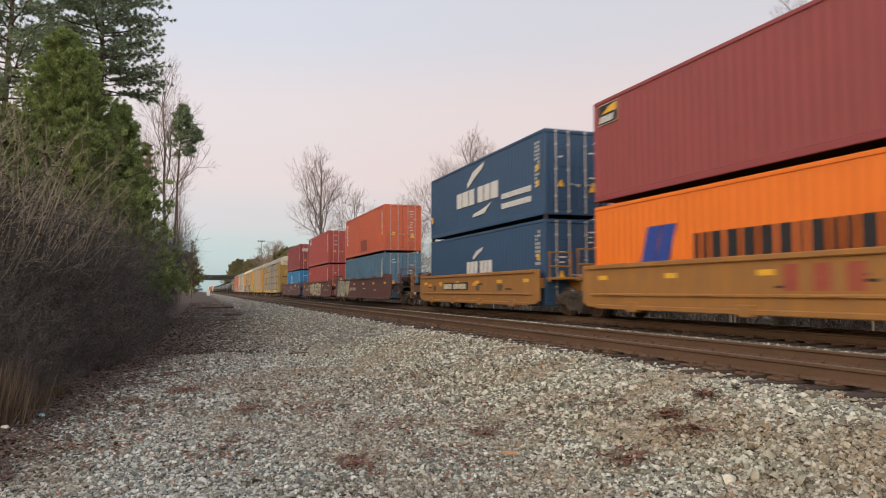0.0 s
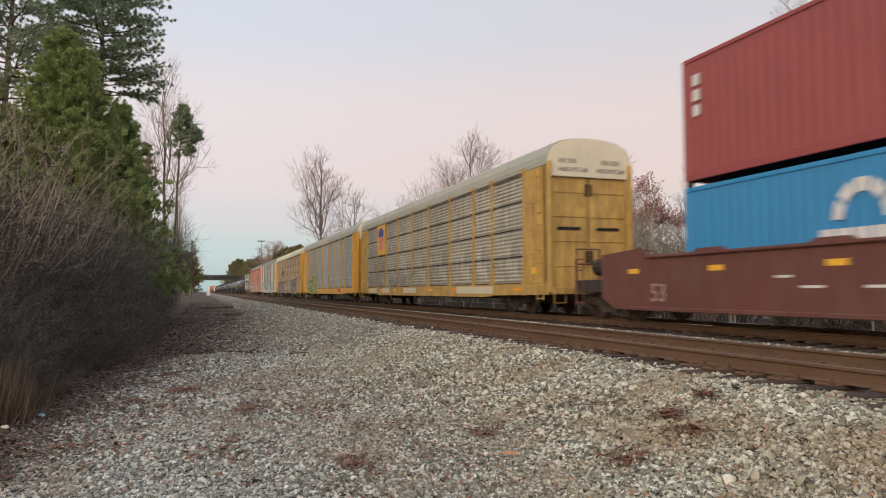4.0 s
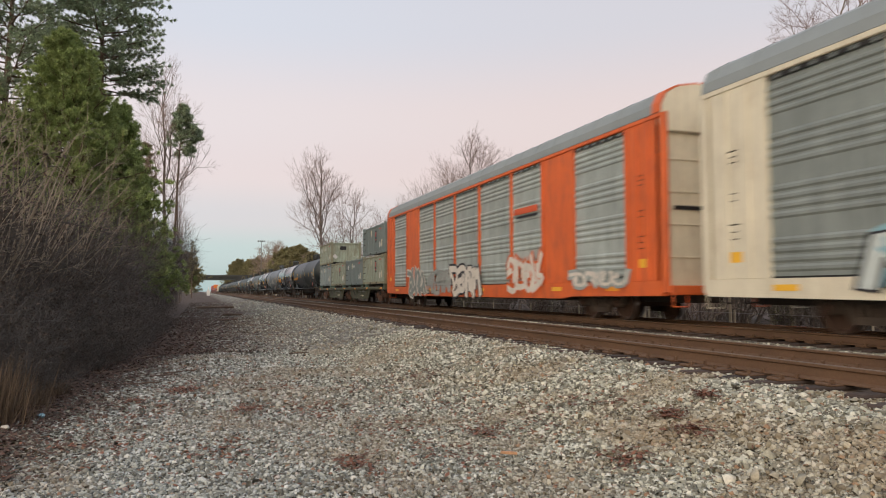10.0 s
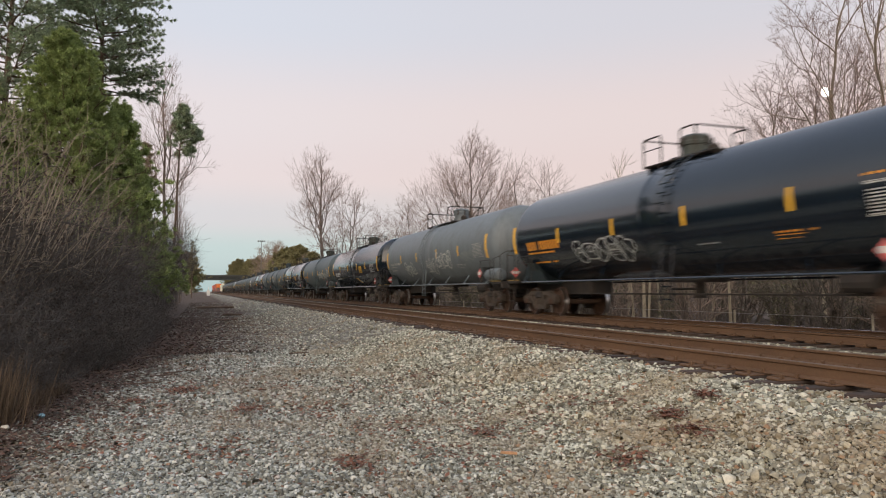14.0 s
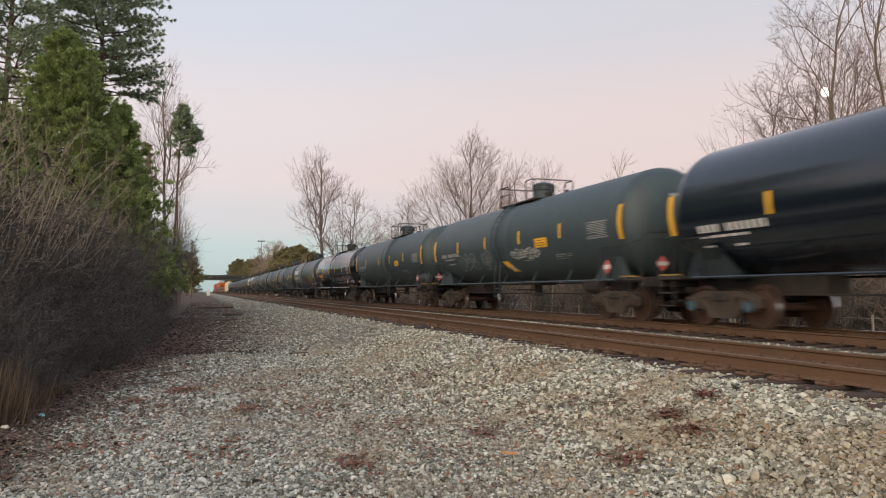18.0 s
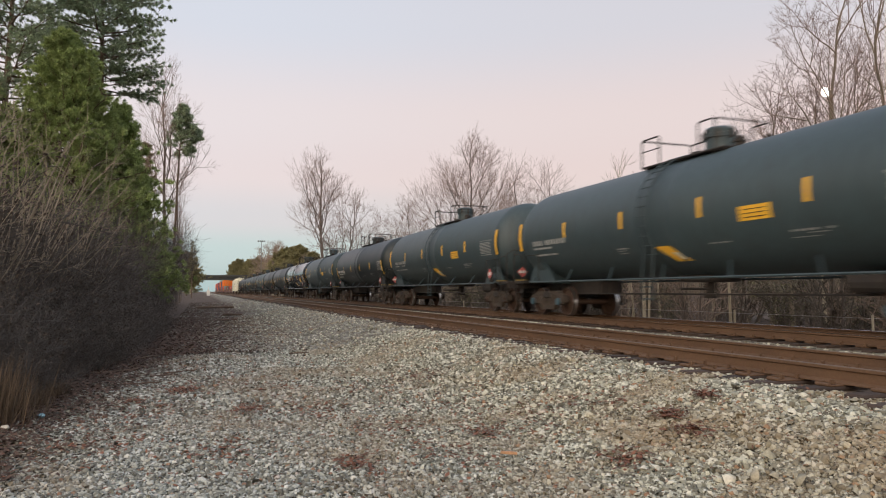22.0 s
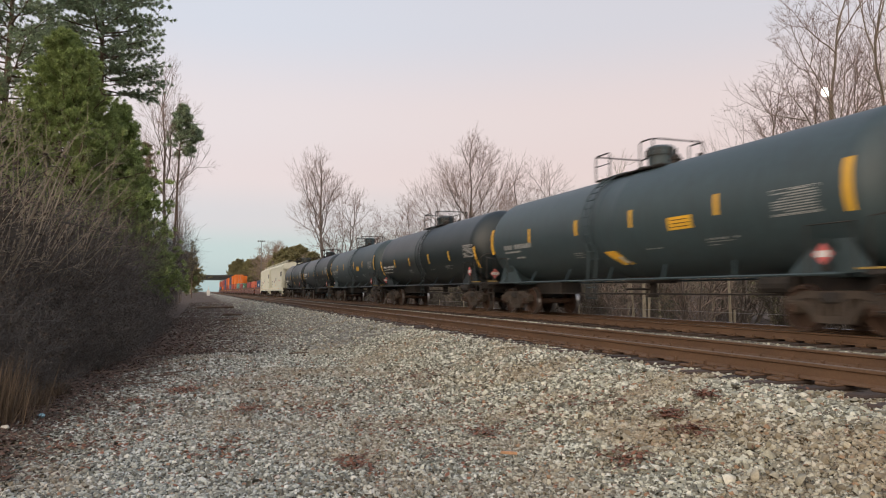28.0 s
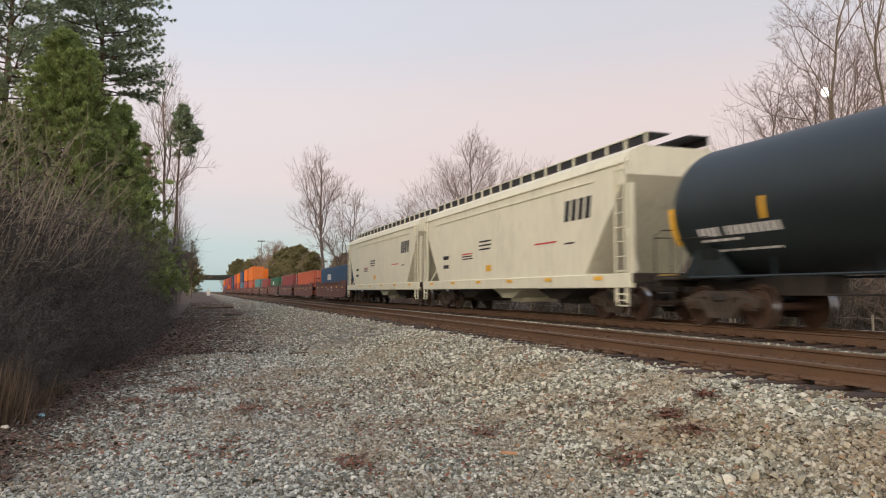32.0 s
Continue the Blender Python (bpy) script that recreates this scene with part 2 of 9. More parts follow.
def prism(bm, outline, axis, a, b_):
    """An outline of (u, v) pushed from a to b along an axis: 'x' takes (y, z), 'y' takes (x, z), 'z' takes (x, y)."""
    def at(u, v, w):
        return {"x": (w, u, v), "y": (u, w, v), "z": (u, v, w)}[axis]
    lo = [bm.verts.new(at(u, v, a)) for u, v in outline]
    hi = [bm.verts.new(at(u, v, b_)) for u, v in outline]
    n = len(outline)
    for i in range(n):
        j = (i + 1) % n
        bm.faces.new((lo[i], lo[j], hi[j], hi[i]))
    bm.faces.new(lo[::-1])
    bm.faces.new(hi)


def lathe_y(bm, rows, sides=40, cx=0.0, cz=0.0, close=True):
    """Rows of (y, radius) turned about an axis along y."""
    rings = []
    for y, r in rows:
        rings.append([bm.verts.new((cx + r * math.cos(2 * math.pi * k / sides), y, cz + r * math.sin(2 * math.pi * k / sides))) for k in range(sides)])
    for lo, hi in zip(rings, rings[1:]):
        for i in range(sides):
            j = (i + 1) % sides
            bm.faces.new((lo[i], hi[i], hi[j], lo[j]))
    if close:
        bm.faces.new(rings[0])
        bm.faces.new(rings[-1][::-1])


def lathe_x(bm, rows, sides=24, cy=0.0, cz=0.0):
    rings = [[bm.verts.new((x, cy + r * math.cos(2 * math.pi * k / sides), cz + r * math.sin(2 * math.pi * k / sides))) for k in range(sides)] for x, r in rows]
    for lo, hi in zip(rings, rings[1:]):
        for i in range(sides):
            j = (i + 1) % sides
            bm.faces.new((lo[i], lo[j], hi[j], hi[i]))
    bm.faces.new(rings[0][::-1])
    bm.faces.new(rings[-1])


def mesh_of(name, bm, material):
    bmesh.ops.recalc_face_normals(bm, faces=bm.faces)
    me = bpy.data.meshes.new(name)
    bm.to_mesh(me)
    bm.free()
    for mm in (material if isinstance(material, (list, tuple)) else (material,)):
        me.materials.append(mm)
    return me


def smooth_mesh(me, angle=35):
    """Round shading, with edges sharper than the angle kept."""
    bm = bmesh.new()
    bm.from_mesh(me)
    for f in bm.faces:
        f.smooth = True
    lim = radians(angle)
    for e in bm.edges:
        e.smooth = len(e.link_faces) == 2 and e.calc_face_angle(0) < lim
    bm.to_mesh(me)
    bm.free()


def part(name, bm, material, parent=None, label="", at=None, smooth=False):
    """One mesh object out of a bmesh, under a thing or a part."""
    me = mesh_of(name, bm, material)
    if smooth:
        smooth_mesh(me)
    ob = new(name, me)
    ob.parent = parent
    if at is not None:
        ob.matrix_basis = at
    if label:
        tagged(ob, label)
    return ob


def shared(key, name, build, material, parent, at=None, label="", smooth=False):
    """Like part(), but alike pieces share one mesh, made once by build(bm)."""
    mats_ = material if isinstance(material, (list, tuple)) else (material,)
    k = (key, tuple(m.name for m in mats_))
    if k not in CACHE:
        bm = bmesh.new()
        build(bm)
        CACHE[k] = mesh_of(name, bm, material)
        if smooth:
            smooth_mesh(CACHE[k])
    ob = new(name, CACHE[k])
    ob.parent = parent
    if at is not None:
        ob.matrix_basis = at
    if label:
        tagged(ob, label)
    return ob


def raw_mesh(name, verts, faces, material):
    me = bpy.data.meshes.new(name)
    me.from_pydata(verts, [], faces)
    me.materials.append(material)
    me.update()
    return me


# ---------------------------------------------------------------- ground and tracks
def ground_z(x, y=10.0):
    """The lie of the land across the tracks."""
    def ramp(v, a, b_):
        k = min(1.0, max(0.0, (v - a) / (b_ - a)))
        return k * k * (3 - 2 * k)
    z = -0.75 + 0.51 * ramp(x, 2.9, 5.6) - 0.75 * ramp(x, 13.9, 16.5)
    z += 0.35 * ramp(-x, 3.5, 9.0)
    return z


def bumps(x, y):
    """Small unevenness of the loose ground beside the tracks."""
    if -8 < x < 20 and 0 < y < 60 and not 5.4 < x < 13.8:
        return 0.05 * noise.noise(Vector((x * 0.7, y * 0.7, 0))) + 0.025 * noise.noise(Vector((x * 2.3, y * 2.3, 3)))
    return 0.0


def build_ground():
    xs = [-2000, -600, -200, -80, -40, -25, -15, -10] + [-8 + 0.25 * i for i in range(112)] + [21, 23, 26, 30, 40, 60, 100, 250, 700, 2000]
    ys = [-1500, -400, -120, -60, -30, -15, -6, -2, 0] + [0.5 + 0.25 * i for i in range(100)] + [26 + i for i in range(30)] + [60, 66, 74, 84, 96, 110, 130, 160, 200, 260, 340, 460, 700, 1200, 3500]
    verts, faces = [], []
    for y in ys:
        for x in xs:
            z = ground_z(x, y)
            z += bumps(x, y)
            if abs(x) > 60:
                z += -0.3
            verts.append((x, y, z))
    w = len(xs)
    for j in range(len(ys) - 1):
        for i in range(w - 1):
            a = j * w + i
            faces.append((a, a + 1, a + w + 1, a + w))
    ob = new("ground", raw_mesh("ground", verts, faces, ground_mat()))
    tagged(ob, "grey crushed-stone ground with rusty patches and leaf litter", "ground", kind="structure")


def rail_bm(bm, x, y0, y1, top_index=1):
    """One rail: foot, web and head; the head's top takes the second material."""
    prof = [(-0.076, -0.18), (0.076, -0.18), (0.076, -0.168), (0.012, -0.145), (0.010, -0.05), (0.036, -0.036), (0.037, -0.006), (0.028, 0.0),
            (-0.028, 0.0), (-0.037, -0.006), (-0.036, -0.036), (-0.010, -0.05), (-0.012, -0.145), (-0.076, -0.168)]
    prism(bm, [(x + u, v) for u, v in prof], "y", y0, y1)
    for f in bm.faces:
        if f.normal.length == 0:
            f.normal_update()
    for f in bm.faces:
        c = f.calc_center_median()
        if c.z > -0.0045:
            f.material_index = top_index


def build_track(name, cx, head, label):
    ob = new(name)
    tagged(ob, label, "railway track", kind="structure")
    for s in (-1, 1):
        bm = bmesh.new()
        rail_bm(bm, cx + s * 0.755, -150, 1400)
        part("rail", bm, (RUST, head), ob, "rust-brown steel rail")
    rnd = random.Random(int(cx * 10))

    def tie_mesh(bm):
        soft_box(bm, -1.3, 1.3, -0.115, 0.115, -0.17, 0.0, 0.02)

    def plate_mesh(bm):
        for s in (-1, 1):
            for q in (-0.17, 0.17):
                soft_box(bm, s * 0.755 + q - 0.03, s * 0.755 + q + 0.03, -0.09, 0.09, 0, 0.035, 0.01)
                box(bm, s * 0.755 + q * 0.62 - 0.015, s * 0.755 + q * 0.62 + 0.015, -0.07, -0.035, 0.02, 0.07)
            soft_box(bm, s * 0.755 - 0.18, s * 0.755 + 0.18, -0.1, 0.1, 0, 0.015, 0.005)
            # spring clips that grip the foot against creep
            box(bm, s * 0.755 - 0.1, s * 0.755 + 0.1, 0.14, 0.17, -0.01, 0.03)
    y = 2.0
    while y < 110:
        m = pose(cx + rnd.uniform(-0.06, 0.06) + (rnd.choice((-0.3, -0.22, -0.16, -0.05)) if cx < 10 else 0.0), y + rnd.uniform(-0.04, 0.04), -0.195 + rnd.uniform(-0.012, 0.008), rnd.uniform(-1, 1), rnd.uniform(-0.4, 0.4), rnd.uniform(-1.5, 1.5))
        t = shared("tie", "tie", tie_mesh, TIE, ob, m)
        if y < 45:
            shared("tieplate", "tie_plate", plate_mesh, RUST, t)
        y += 0.53
    bm = bmesh.new()
    while y < 420:
        box(bm, cx - 1.3, cx + 1.3, y - 0.115, y + 0.115, -0.36, -0.196)
        y += 0.53
    far = part("far_ties", bm, TIE, ob)
    tagged(far, kind="stuff")


def stones(name, n, region, size, seed, material, sides="ico", label="", lift=0.3):
    """Loose crushed stone: n angular pieces strewn over region(rnd) -> x, y."""
    rnd = np.random.RandomState(seed)
    if sides == "ico":
        g = (1 + 5 ** 0.5) / 2
        base = np.array([(-1, g, 0), (1, g, 0), (-1, -g, 0), (1, -g, 0), (0, -1, g), (0, 1, g), (0, -1, -g), (0, 1, -g), (g, 0, -1), (g, 0, 1), (-g, 0, -1), (-g, 0, 1)]) / 1.9
        tri = np.array([(0, 11, 5), (0, 5, 1), (0, 1, 7), (0, 7, 10), (0, 10, 11), (1, 5, 9), (5, 11, 4), (11, 10, 2), (10, 7, 6), (7, 1, 8), (3, 9, 4), (3, 4, 2), (3, 2, 6), (3, 6, 8), (3, 8, 9), (4, 9, 5), (2, 4, 11), (6, 2, 10), (8, 6, 7), (9, 8, 1)])
    else:
        base = np.array([(1, 1, -0.7), (-1, 1, -0.7), (-1, -1, -0.7), (1, -1, -0.7), (0.9, 0.15, 0.75), (-0.2, 0.9, 0.7), (-0.5, -0.7, 0.8)]) * 0.85 * np.array((1.1, 0.95, 0.75))
        tri = np.array([(0, 1, 5), (0, 5, 4), (1, 2, 6), (1, 6, 5), (2, 3, 6), (3, 4, 6), (3, 0, 4), (4, 5, 6)])
    xy = region(rnd, n)
    n = len(xy)
    zz = np.array([ground_z(x, y) + bumps(x, y) for x, y in xy])
    s = size * np.exp(np.clip(rnd.normal(0, 0.28, n), -0.6, 0.55))
    k = len(base)
    v = base[None] * (1 + rnd.uniform(-0.36, 0.36, (n, k, 3))) * (s[:, None] * rnd.uniform(0.6, 1.25, (n, 3)))[:, None, :]
    a, b_ = rnd.uniform(0, 2 * np.pi, n), rnd.normal(0, 0.75, n)
    ca, sa, cb, sb = np.cos(a), np.sin(a), np.cos(b_), np.sin(b_)
    x1 = v[..., 0] * cb[:, None] - v[..., 2] * sb[:, None]
    z1 = v[..., 0] * sb[:, None] + v[..., 2] * cb[:, None]
    x2 = x1 * ca[:, None] - v[..., 1] * sa[:, None]
    y2 = x1 * sa[:, None] + v[..., 1] * ca[:, None]
    out = np.stack([x2 + xy[:, 0:1], y2 + xy[:, 1:2], z1 + zz[:, None] + (s * lift * rnd.uniform(0.0, 2.2, n))[:, None]], -1).reshape(-1, 3)
    ft = (tri[None] + (np.arange(n) * k)[:, None, None]).reshape(-1, 3)
    me = bpy.data.meshes.new(name)
    me.vertices.add(len(out))
    me.vertices.foreach_set("co", out.astype(np.float32).ravel())
    me.loops.add(len(ft) * 3)
    me.loops.foreach_set("vertex_index", ft.astype(np.int32).ravel())
    me.polygons.add(len(ft))
    me.polygons.foreach_set("loop_start", np.arange(0, len(ft) * 3, 3, dtype=np.int32))
    me.polygons.foreach_set("loop_total", np.full(len(ft), 3, dtype=np.int32))
    me.update(calc_edges=True)
    me.materials.append(material)
    return tagged(new(name, me), label, "gravel", kind="stuff")


build_ground()
build_track("siding_track", SIDING_X, RAIL_TOP, "empty rusty railway track on timber ties in grey ballast")
build_track("main_track", TRAIN_X, SHINY, "railway track with polished rail heads under the train")

# ---------------------------------------------------------------- the train
MOVERS, WHEELS = [], []   # (thing, y of its origin at the start), (wheelset, y of the car at the start, y on the car)


def rolling_thing(name, y, label, category, group=""):
    ob = new(name)
    ob.empty_display_size = 0.5
    ob.matrix_basis = pose(TRAIN_X, y, 0)
    tagged(ob, label, category, group)
    MOVERS.append((ob, y))
    return ob


def wheelset_mesh(bm):
    half = [(1.15, 0.05), (1.15, 0.10), (1.02, 0.115), (1.0, 0.085), (0.84, 0.085), (0.835, 0.14), (0.81, 0.17), (0.785, 0.37),
            (0.83, 0.39), (0.83, 0.452), (0.715, 0.458), (0.70, 0.487), (0.682, 0.487), (0.68, 0.4), (0.74, 0.37), (0.725, 0.17), (0.69, 0.14), (0.688, 0.085)]
    rows = [(-x, r) for x, r in half] + [(x, r) for x, r in half[::-1]]
    lathe_x(bm, rows, 28)
    for f in bm.faces:
        c = f.calc_center_median()
        if math.hypot(c.y, c.z) > 0.435 and 0.708 < abs(c.x) < 0.828 and len(f.verts) == 4:
            f.material_index = 1
    for s in (-1, 1):
        for k in range(3):
            a = 2 * math.pi * k / 3
            y, z = 0.06 * math.cos(a), 0.06 * math.sin(a)
            box(bm, s * 1.165 - 0.015, s * 1.165 + 0.015, y - 0.018, y + 0.018, z - 0.018, z + 0.018)


def sideframe_mesh(bm):
    # top chord, tension member, columns, journal arms
    x0, x1 = -0.07, 0.07
    prism(bm, [(-1.12, 0.55), (-1.12, 0.64), (-0.62, 0.80), (0.62, 0.80), (1.12, 0.64), (1.12, 0.55), (0.6, 0.66), (-0.6, 0.66)], "x", x0, x1)
    prism(bm, [(-0.72, 0.60), (-0.6, 0.66), (-0.34, 0.34), (0.34, 0.34), (0.6, 0.66), (0.72, 0.60), (0.40, 0.20), (-0.40, 0.20)], "x", x0, x1)
    for s in (-1, 1):
        prism(bm, [(s * 0.28, 0.3), (s * 0.40, 0.3), (s * 0.40, 0.7), (s * 0.28, 0.7)], "x", x0 - 0.02, x1 + 0.02)
        soft_box(bm, x0 - 0.03, x1 + 0.03, s * 0.89 - 0.16, s * 0.89 + 0.16, 0.36, 0.62, 0.03)
        soft_box(bm, x0 - 0.05, x1 + 0.05, s * 1.10 - 0.05, s * 1.10 + 0.05, 0.42, 0.66, 0.03)
    for k in (-0.17, 0.0, 0.17):
        tube(bm, [(0, k, 0.34), (0, k, 0.60)], 0.075, 8)
        for q in range(4):
            lathe = 0.36 + q * 0.065
            tube(bm, [(0, k, lathe), (0, k, lathe + 0.03)], 0.088, 8)


def bolster_mesh(bm):
    soft_box(bm, -1.12, 1.12, -0.22, 0.22, 0.56, 0.78, 0.04)
    tube(bm, [(0, 0, 0.7), (0, 0, 0.86)], 0.2, 14)
    for s in (-1, 1):
        soft_box(bm, s * 0.64 - 0.1, s * 0.64 + 0.1, -0.14, 0.14, 0.76, 0.84, 0.02)
        tube(bm, [(s * 0.55, -0.62, 0.4), (s * 0.55, 0.62, 0.4)], 0.04, 6)
    for s in (-1, 1):
        soft_box(bm, -0.85, 0.85, s * 0.45 - 0.05, s * 0.45 + 0.05, 0.36, 0.46, 0.02)


def truck(parent, y, yc, frame_mat=None, cap_mat=None):
    """A three-piece truck at y on a car whose origin starts at yc."""
    fm = frame_mat or FRAME_DIRT
    t = shared("bolster", "truck", bolster_mesh, UNDER, parent, pose(0, y, 0), "dusty cast-steel freight truck")
    for s in (-1, 1):
        shared("sideframe", "side_frame", sideframe_mesh, fm, t, pose(s * 1.0, 0, 0))
        w = shared("wheelset", "wheelset", wheelset_mesh, (WHEEL_STEEL, TREAD), t, pose(0, s * 0.89, 0.458), "brown steel wheelset with bright treads", True)
        WHEELS.append((w, yc, y + s * 0.89))
        if cap_mat:
            for q in (-1, 1):
                shared("cap", "bearing_cap", lambda bm: lathe_x(bm, [(-0.03, 0.05), (-0.03, 0.11), (0.03, 0.12), (0.03, 0.06)], 14), cap_mat, t, pose(q * 1.16, s * 0.89, 0.458))
    return t


def coupler_mesh(bm):
    soft_box(bm, -0.09, 0.09, 0, 0.5, 0.76, 0.96, 0.02)
    soft_box(bm, -0.17, 0.16, 0.42, 0.66, 0.70, 1.0, 0.05)
    soft_box(bm, -0.24, -0.1, 0.5, 0.72, 0.74, 0.97, 0.04)
    tube(bm, [(0.3, -0.1, 0.9), (0.32, 0.3, 0.55), (0.2, 0.6, 0.5), (0.1, 0.66, 0.75)], 0.025, 6)


def coupler(parent, y, far):
    shared("coupler", "coupler", coupler_mesh, UNDER, parent, pose(0, y, 0, 0, 0, 0 if far else 180))


def ladder_bm(bm, width, z0, z1, step=0.42, r=0.014, rail=0.02):
    """A ladder in the y-z plane at x = 0."""
    for s in (-1, 1):
        tube(bm, [(0, s * width / 2, z0), (0, s * width / 2, z1)], rail, 5)
    for k in range(int((z1 - z0) / step) + 1):
        tube(bm, [(0, -width / 2, z0 + 0.06 + k * step), (0, width / 2, z0 + 0.06 + k * step)], r, 5)


def strip(parent, name, x, y0, y1, z0, z1, material, label="", slope=0.0, thick=0.008):
    """A thin plate or painted mark on a side; slope leans its top along y."""
    bm = bmesh.new()
    prism(bm, [(y0, z0), (y1, z0), (y1 + slope, z1), (y0 + slope, z1)], "x", x - thick / 2, x + thick / 2)
    return part(name, bm, material, parent, label)


# ---- tank cars
def on_tank(r, zc, ang, out=0.004):
    """A point on the shell, ang degrees above the level on the camera's side."""
    a = radians(ang)
    return -(r + out) * math.cos(a), zc + (r + out) * math.sin(a)


def curved_patch(parent, name, r, zc, y0, y1, a0, a1, material, label="", steps=4, lean=0.0, side=-1):
    """A mark that follows the shell, between two heights given as angles."""
    bm = bmesh.new()
    rows = []
    for k in range(steps + 1):
        a = a0 + (a1 - a0) * k / steps
        off = lean * k / steps
        for out in (0.001, 0.007):
            x, z = on_tank(r, zc, a, out)
            rows.append([bm.verts.new((-side * x, y0 + off, z)), bm.verts.new((-side * x, y1 + off, z))])
    for k in range(steps):
        i0, o0, i1, o1 = rows[2 * k], rows[2 * k + 1], rows[2 * k + 2], rows[2 * k + 3]
        bm.faces.new((o0[0], o0[1], o1[1], o1[0]))
        bm.faces.new((i0[0], o0[0], o1[0], i1[0]))
        bm.faces.new((i0[1], i1[1], o1[1], o0[1]))
    bm.faces.new((rows[1][0], rows[0][0], rows[0][1], rows[1][1]))
    bm.faces.new((rows[-1][0], rows[-1][1], rows[-2][1], rows[-2][0]))
    return part(name, bm, material, parent, label)


def text_rows(parent, r, zc, y0, width, a_top, rows_, material, seed, h=4.0, gap=2.2, name="lettering"):
    """Unreadable lettering as short bars, several to a line."""
    rnd = random.Random(seed)
    bm = bmesh.new()
    for k in range(rows_):
        a1 = a_top - k * (h + gap)
        hh, n_done = h if k == 0 else min(h * 0.4, 2.2), 0
        y = y0
        end = y0 - width * (1.0 if k == 0 else rnd.uniform(0.5, 0.95))
        while y > end:
            w = 0.1 if k == 0 else rnd.uniform(0.12, 0.35)
            n_done += 1
            if (k == 0 and n_done != 5) or (k > 0 and rnd.random() < 0.86):
                x1, z1 = on_tank(r, zc, a1, 0.007)
                x0, z0 = on_tank(r, zc, a1 - hh, 0.007)
                q = [bm.verts.new(v) for v in ((x0, y, z0), (x0, y - w, z0), (x1, y - w, z1), (x1, y, z1))]
                q2 = [bm.verts.new((v.co.x + 0.006, v.co.y, v.co.z)) for v in q]
                bm.faces.new(q)
                for i in range(4):
                    bm.faces.new((q[i], q2[i], q2[(i + 1) % 4], q[(i + 1) % 4]))
            y -= w + (0.07 if k == 0 else 0.06)
    tagged(part(name, bm, material, parent), "stencilled marks too small to read", kind="stuff")


def stencil_panel(parent, r, zc, y0, y1, a0, a1, material, seed, rows_=10):
    """A block of small stencilled lines in a thin frame, too small to read."""
    rnd = random.Random(seed)
    bm = bmesh.new()

    def bar(ya, yb, lo, hi):
        x1, z1 = on_tank(r, zc, hi, 0.007)
        x0, z0 = on_tank(r, zc, lo, 0.007)
        q = [bm.verts.new(v) for v in ((x0, ya, z0), (x0, yb, z0), (x1, yb, z1), (x1, ya, z1))]
        q2 = [bm.verts.new((v.co.x + 0.006, v.co.y, v.co.z)) for v in q]
        bm.faces.new(q)
        for i in range(4):
            bm.faces.new((q[i], q2[i], q2[(i + 1) % 4], q[(i + 1) % 4]))
    step = (a1 - a0) / rows_
    for k in range(rows_):
        lo = a0 + k * step + step * 0.25
        y = y0 - 0.05
        while y > y1 + 0.1:
            w = rnd.uniform(0.12, 0.5)
            if rnd.random() < 0.88:
                bar(y, max(y - w, y1 + 0.04), lo, lo + step * 0.45)
            y -= w + 0.04
    bar(y0, y1, a0 - 0.25, a0 + 0.25)
    bar(y0, y1, a1 - 0.25, a1 + 0.25)
    for y in (y0, y1 + 0.02):
        bar(y, y - 0.02, a0 - 0.2, a1 + 0.2)
    tagged(part("stencil_panel", bm, material, parent), "framed block of stencilled lines too small to read", kind="stuff")


def head_marks(parent, hl, r, zc, material, wide=1.0):
    """Stencilled lines on the domed end that faces the camera."""
    bm = bmesh.new()
    for x0, x1, z0, z1 in ((-0.3 * wide, 0.85, 3.31, 3.39), (0.08, 0.7, 3.18, 3.22), (0.1, 0.66, 3.09, 3.13), (0.1, 0.72, 3.0, 3.04)):
        n = 6
        cols = []
        for k in range(n + 1):
            x = x0 + (x1 - x0) * k / n
            col = []
            for z in (z0, z1):
                rho = min(math.hypot(x, z - zc) / r, 0.97)
                col.append(bm.verts.new((x, -hl + 0.75 * (1 - math.sqrt(1 - rho * rho)) - 0.012, z)))
            cols.append(col)
        for k, (p, q) in enumerate(zip(cols, cols[1:])):
            if k != 2 or z1 - z0 < 0.06:
                bm.faces.new((p[0], q[0], q[1], p[1]))
    tagged(part("lettering", bm, material, parent), "stencilled marks too small to read", kind="stuff")


BANDS = {"high": (-18.5, 17.0, 0.0), "mid": (-21.5, 14.0, -5.0), "low": (-36.0, -2.0, -11.0), "lower_mid": (-32.0, 2.0, -7.5)}   # tape heights on the shell: foot and head of the end tapes, middle of the short ones


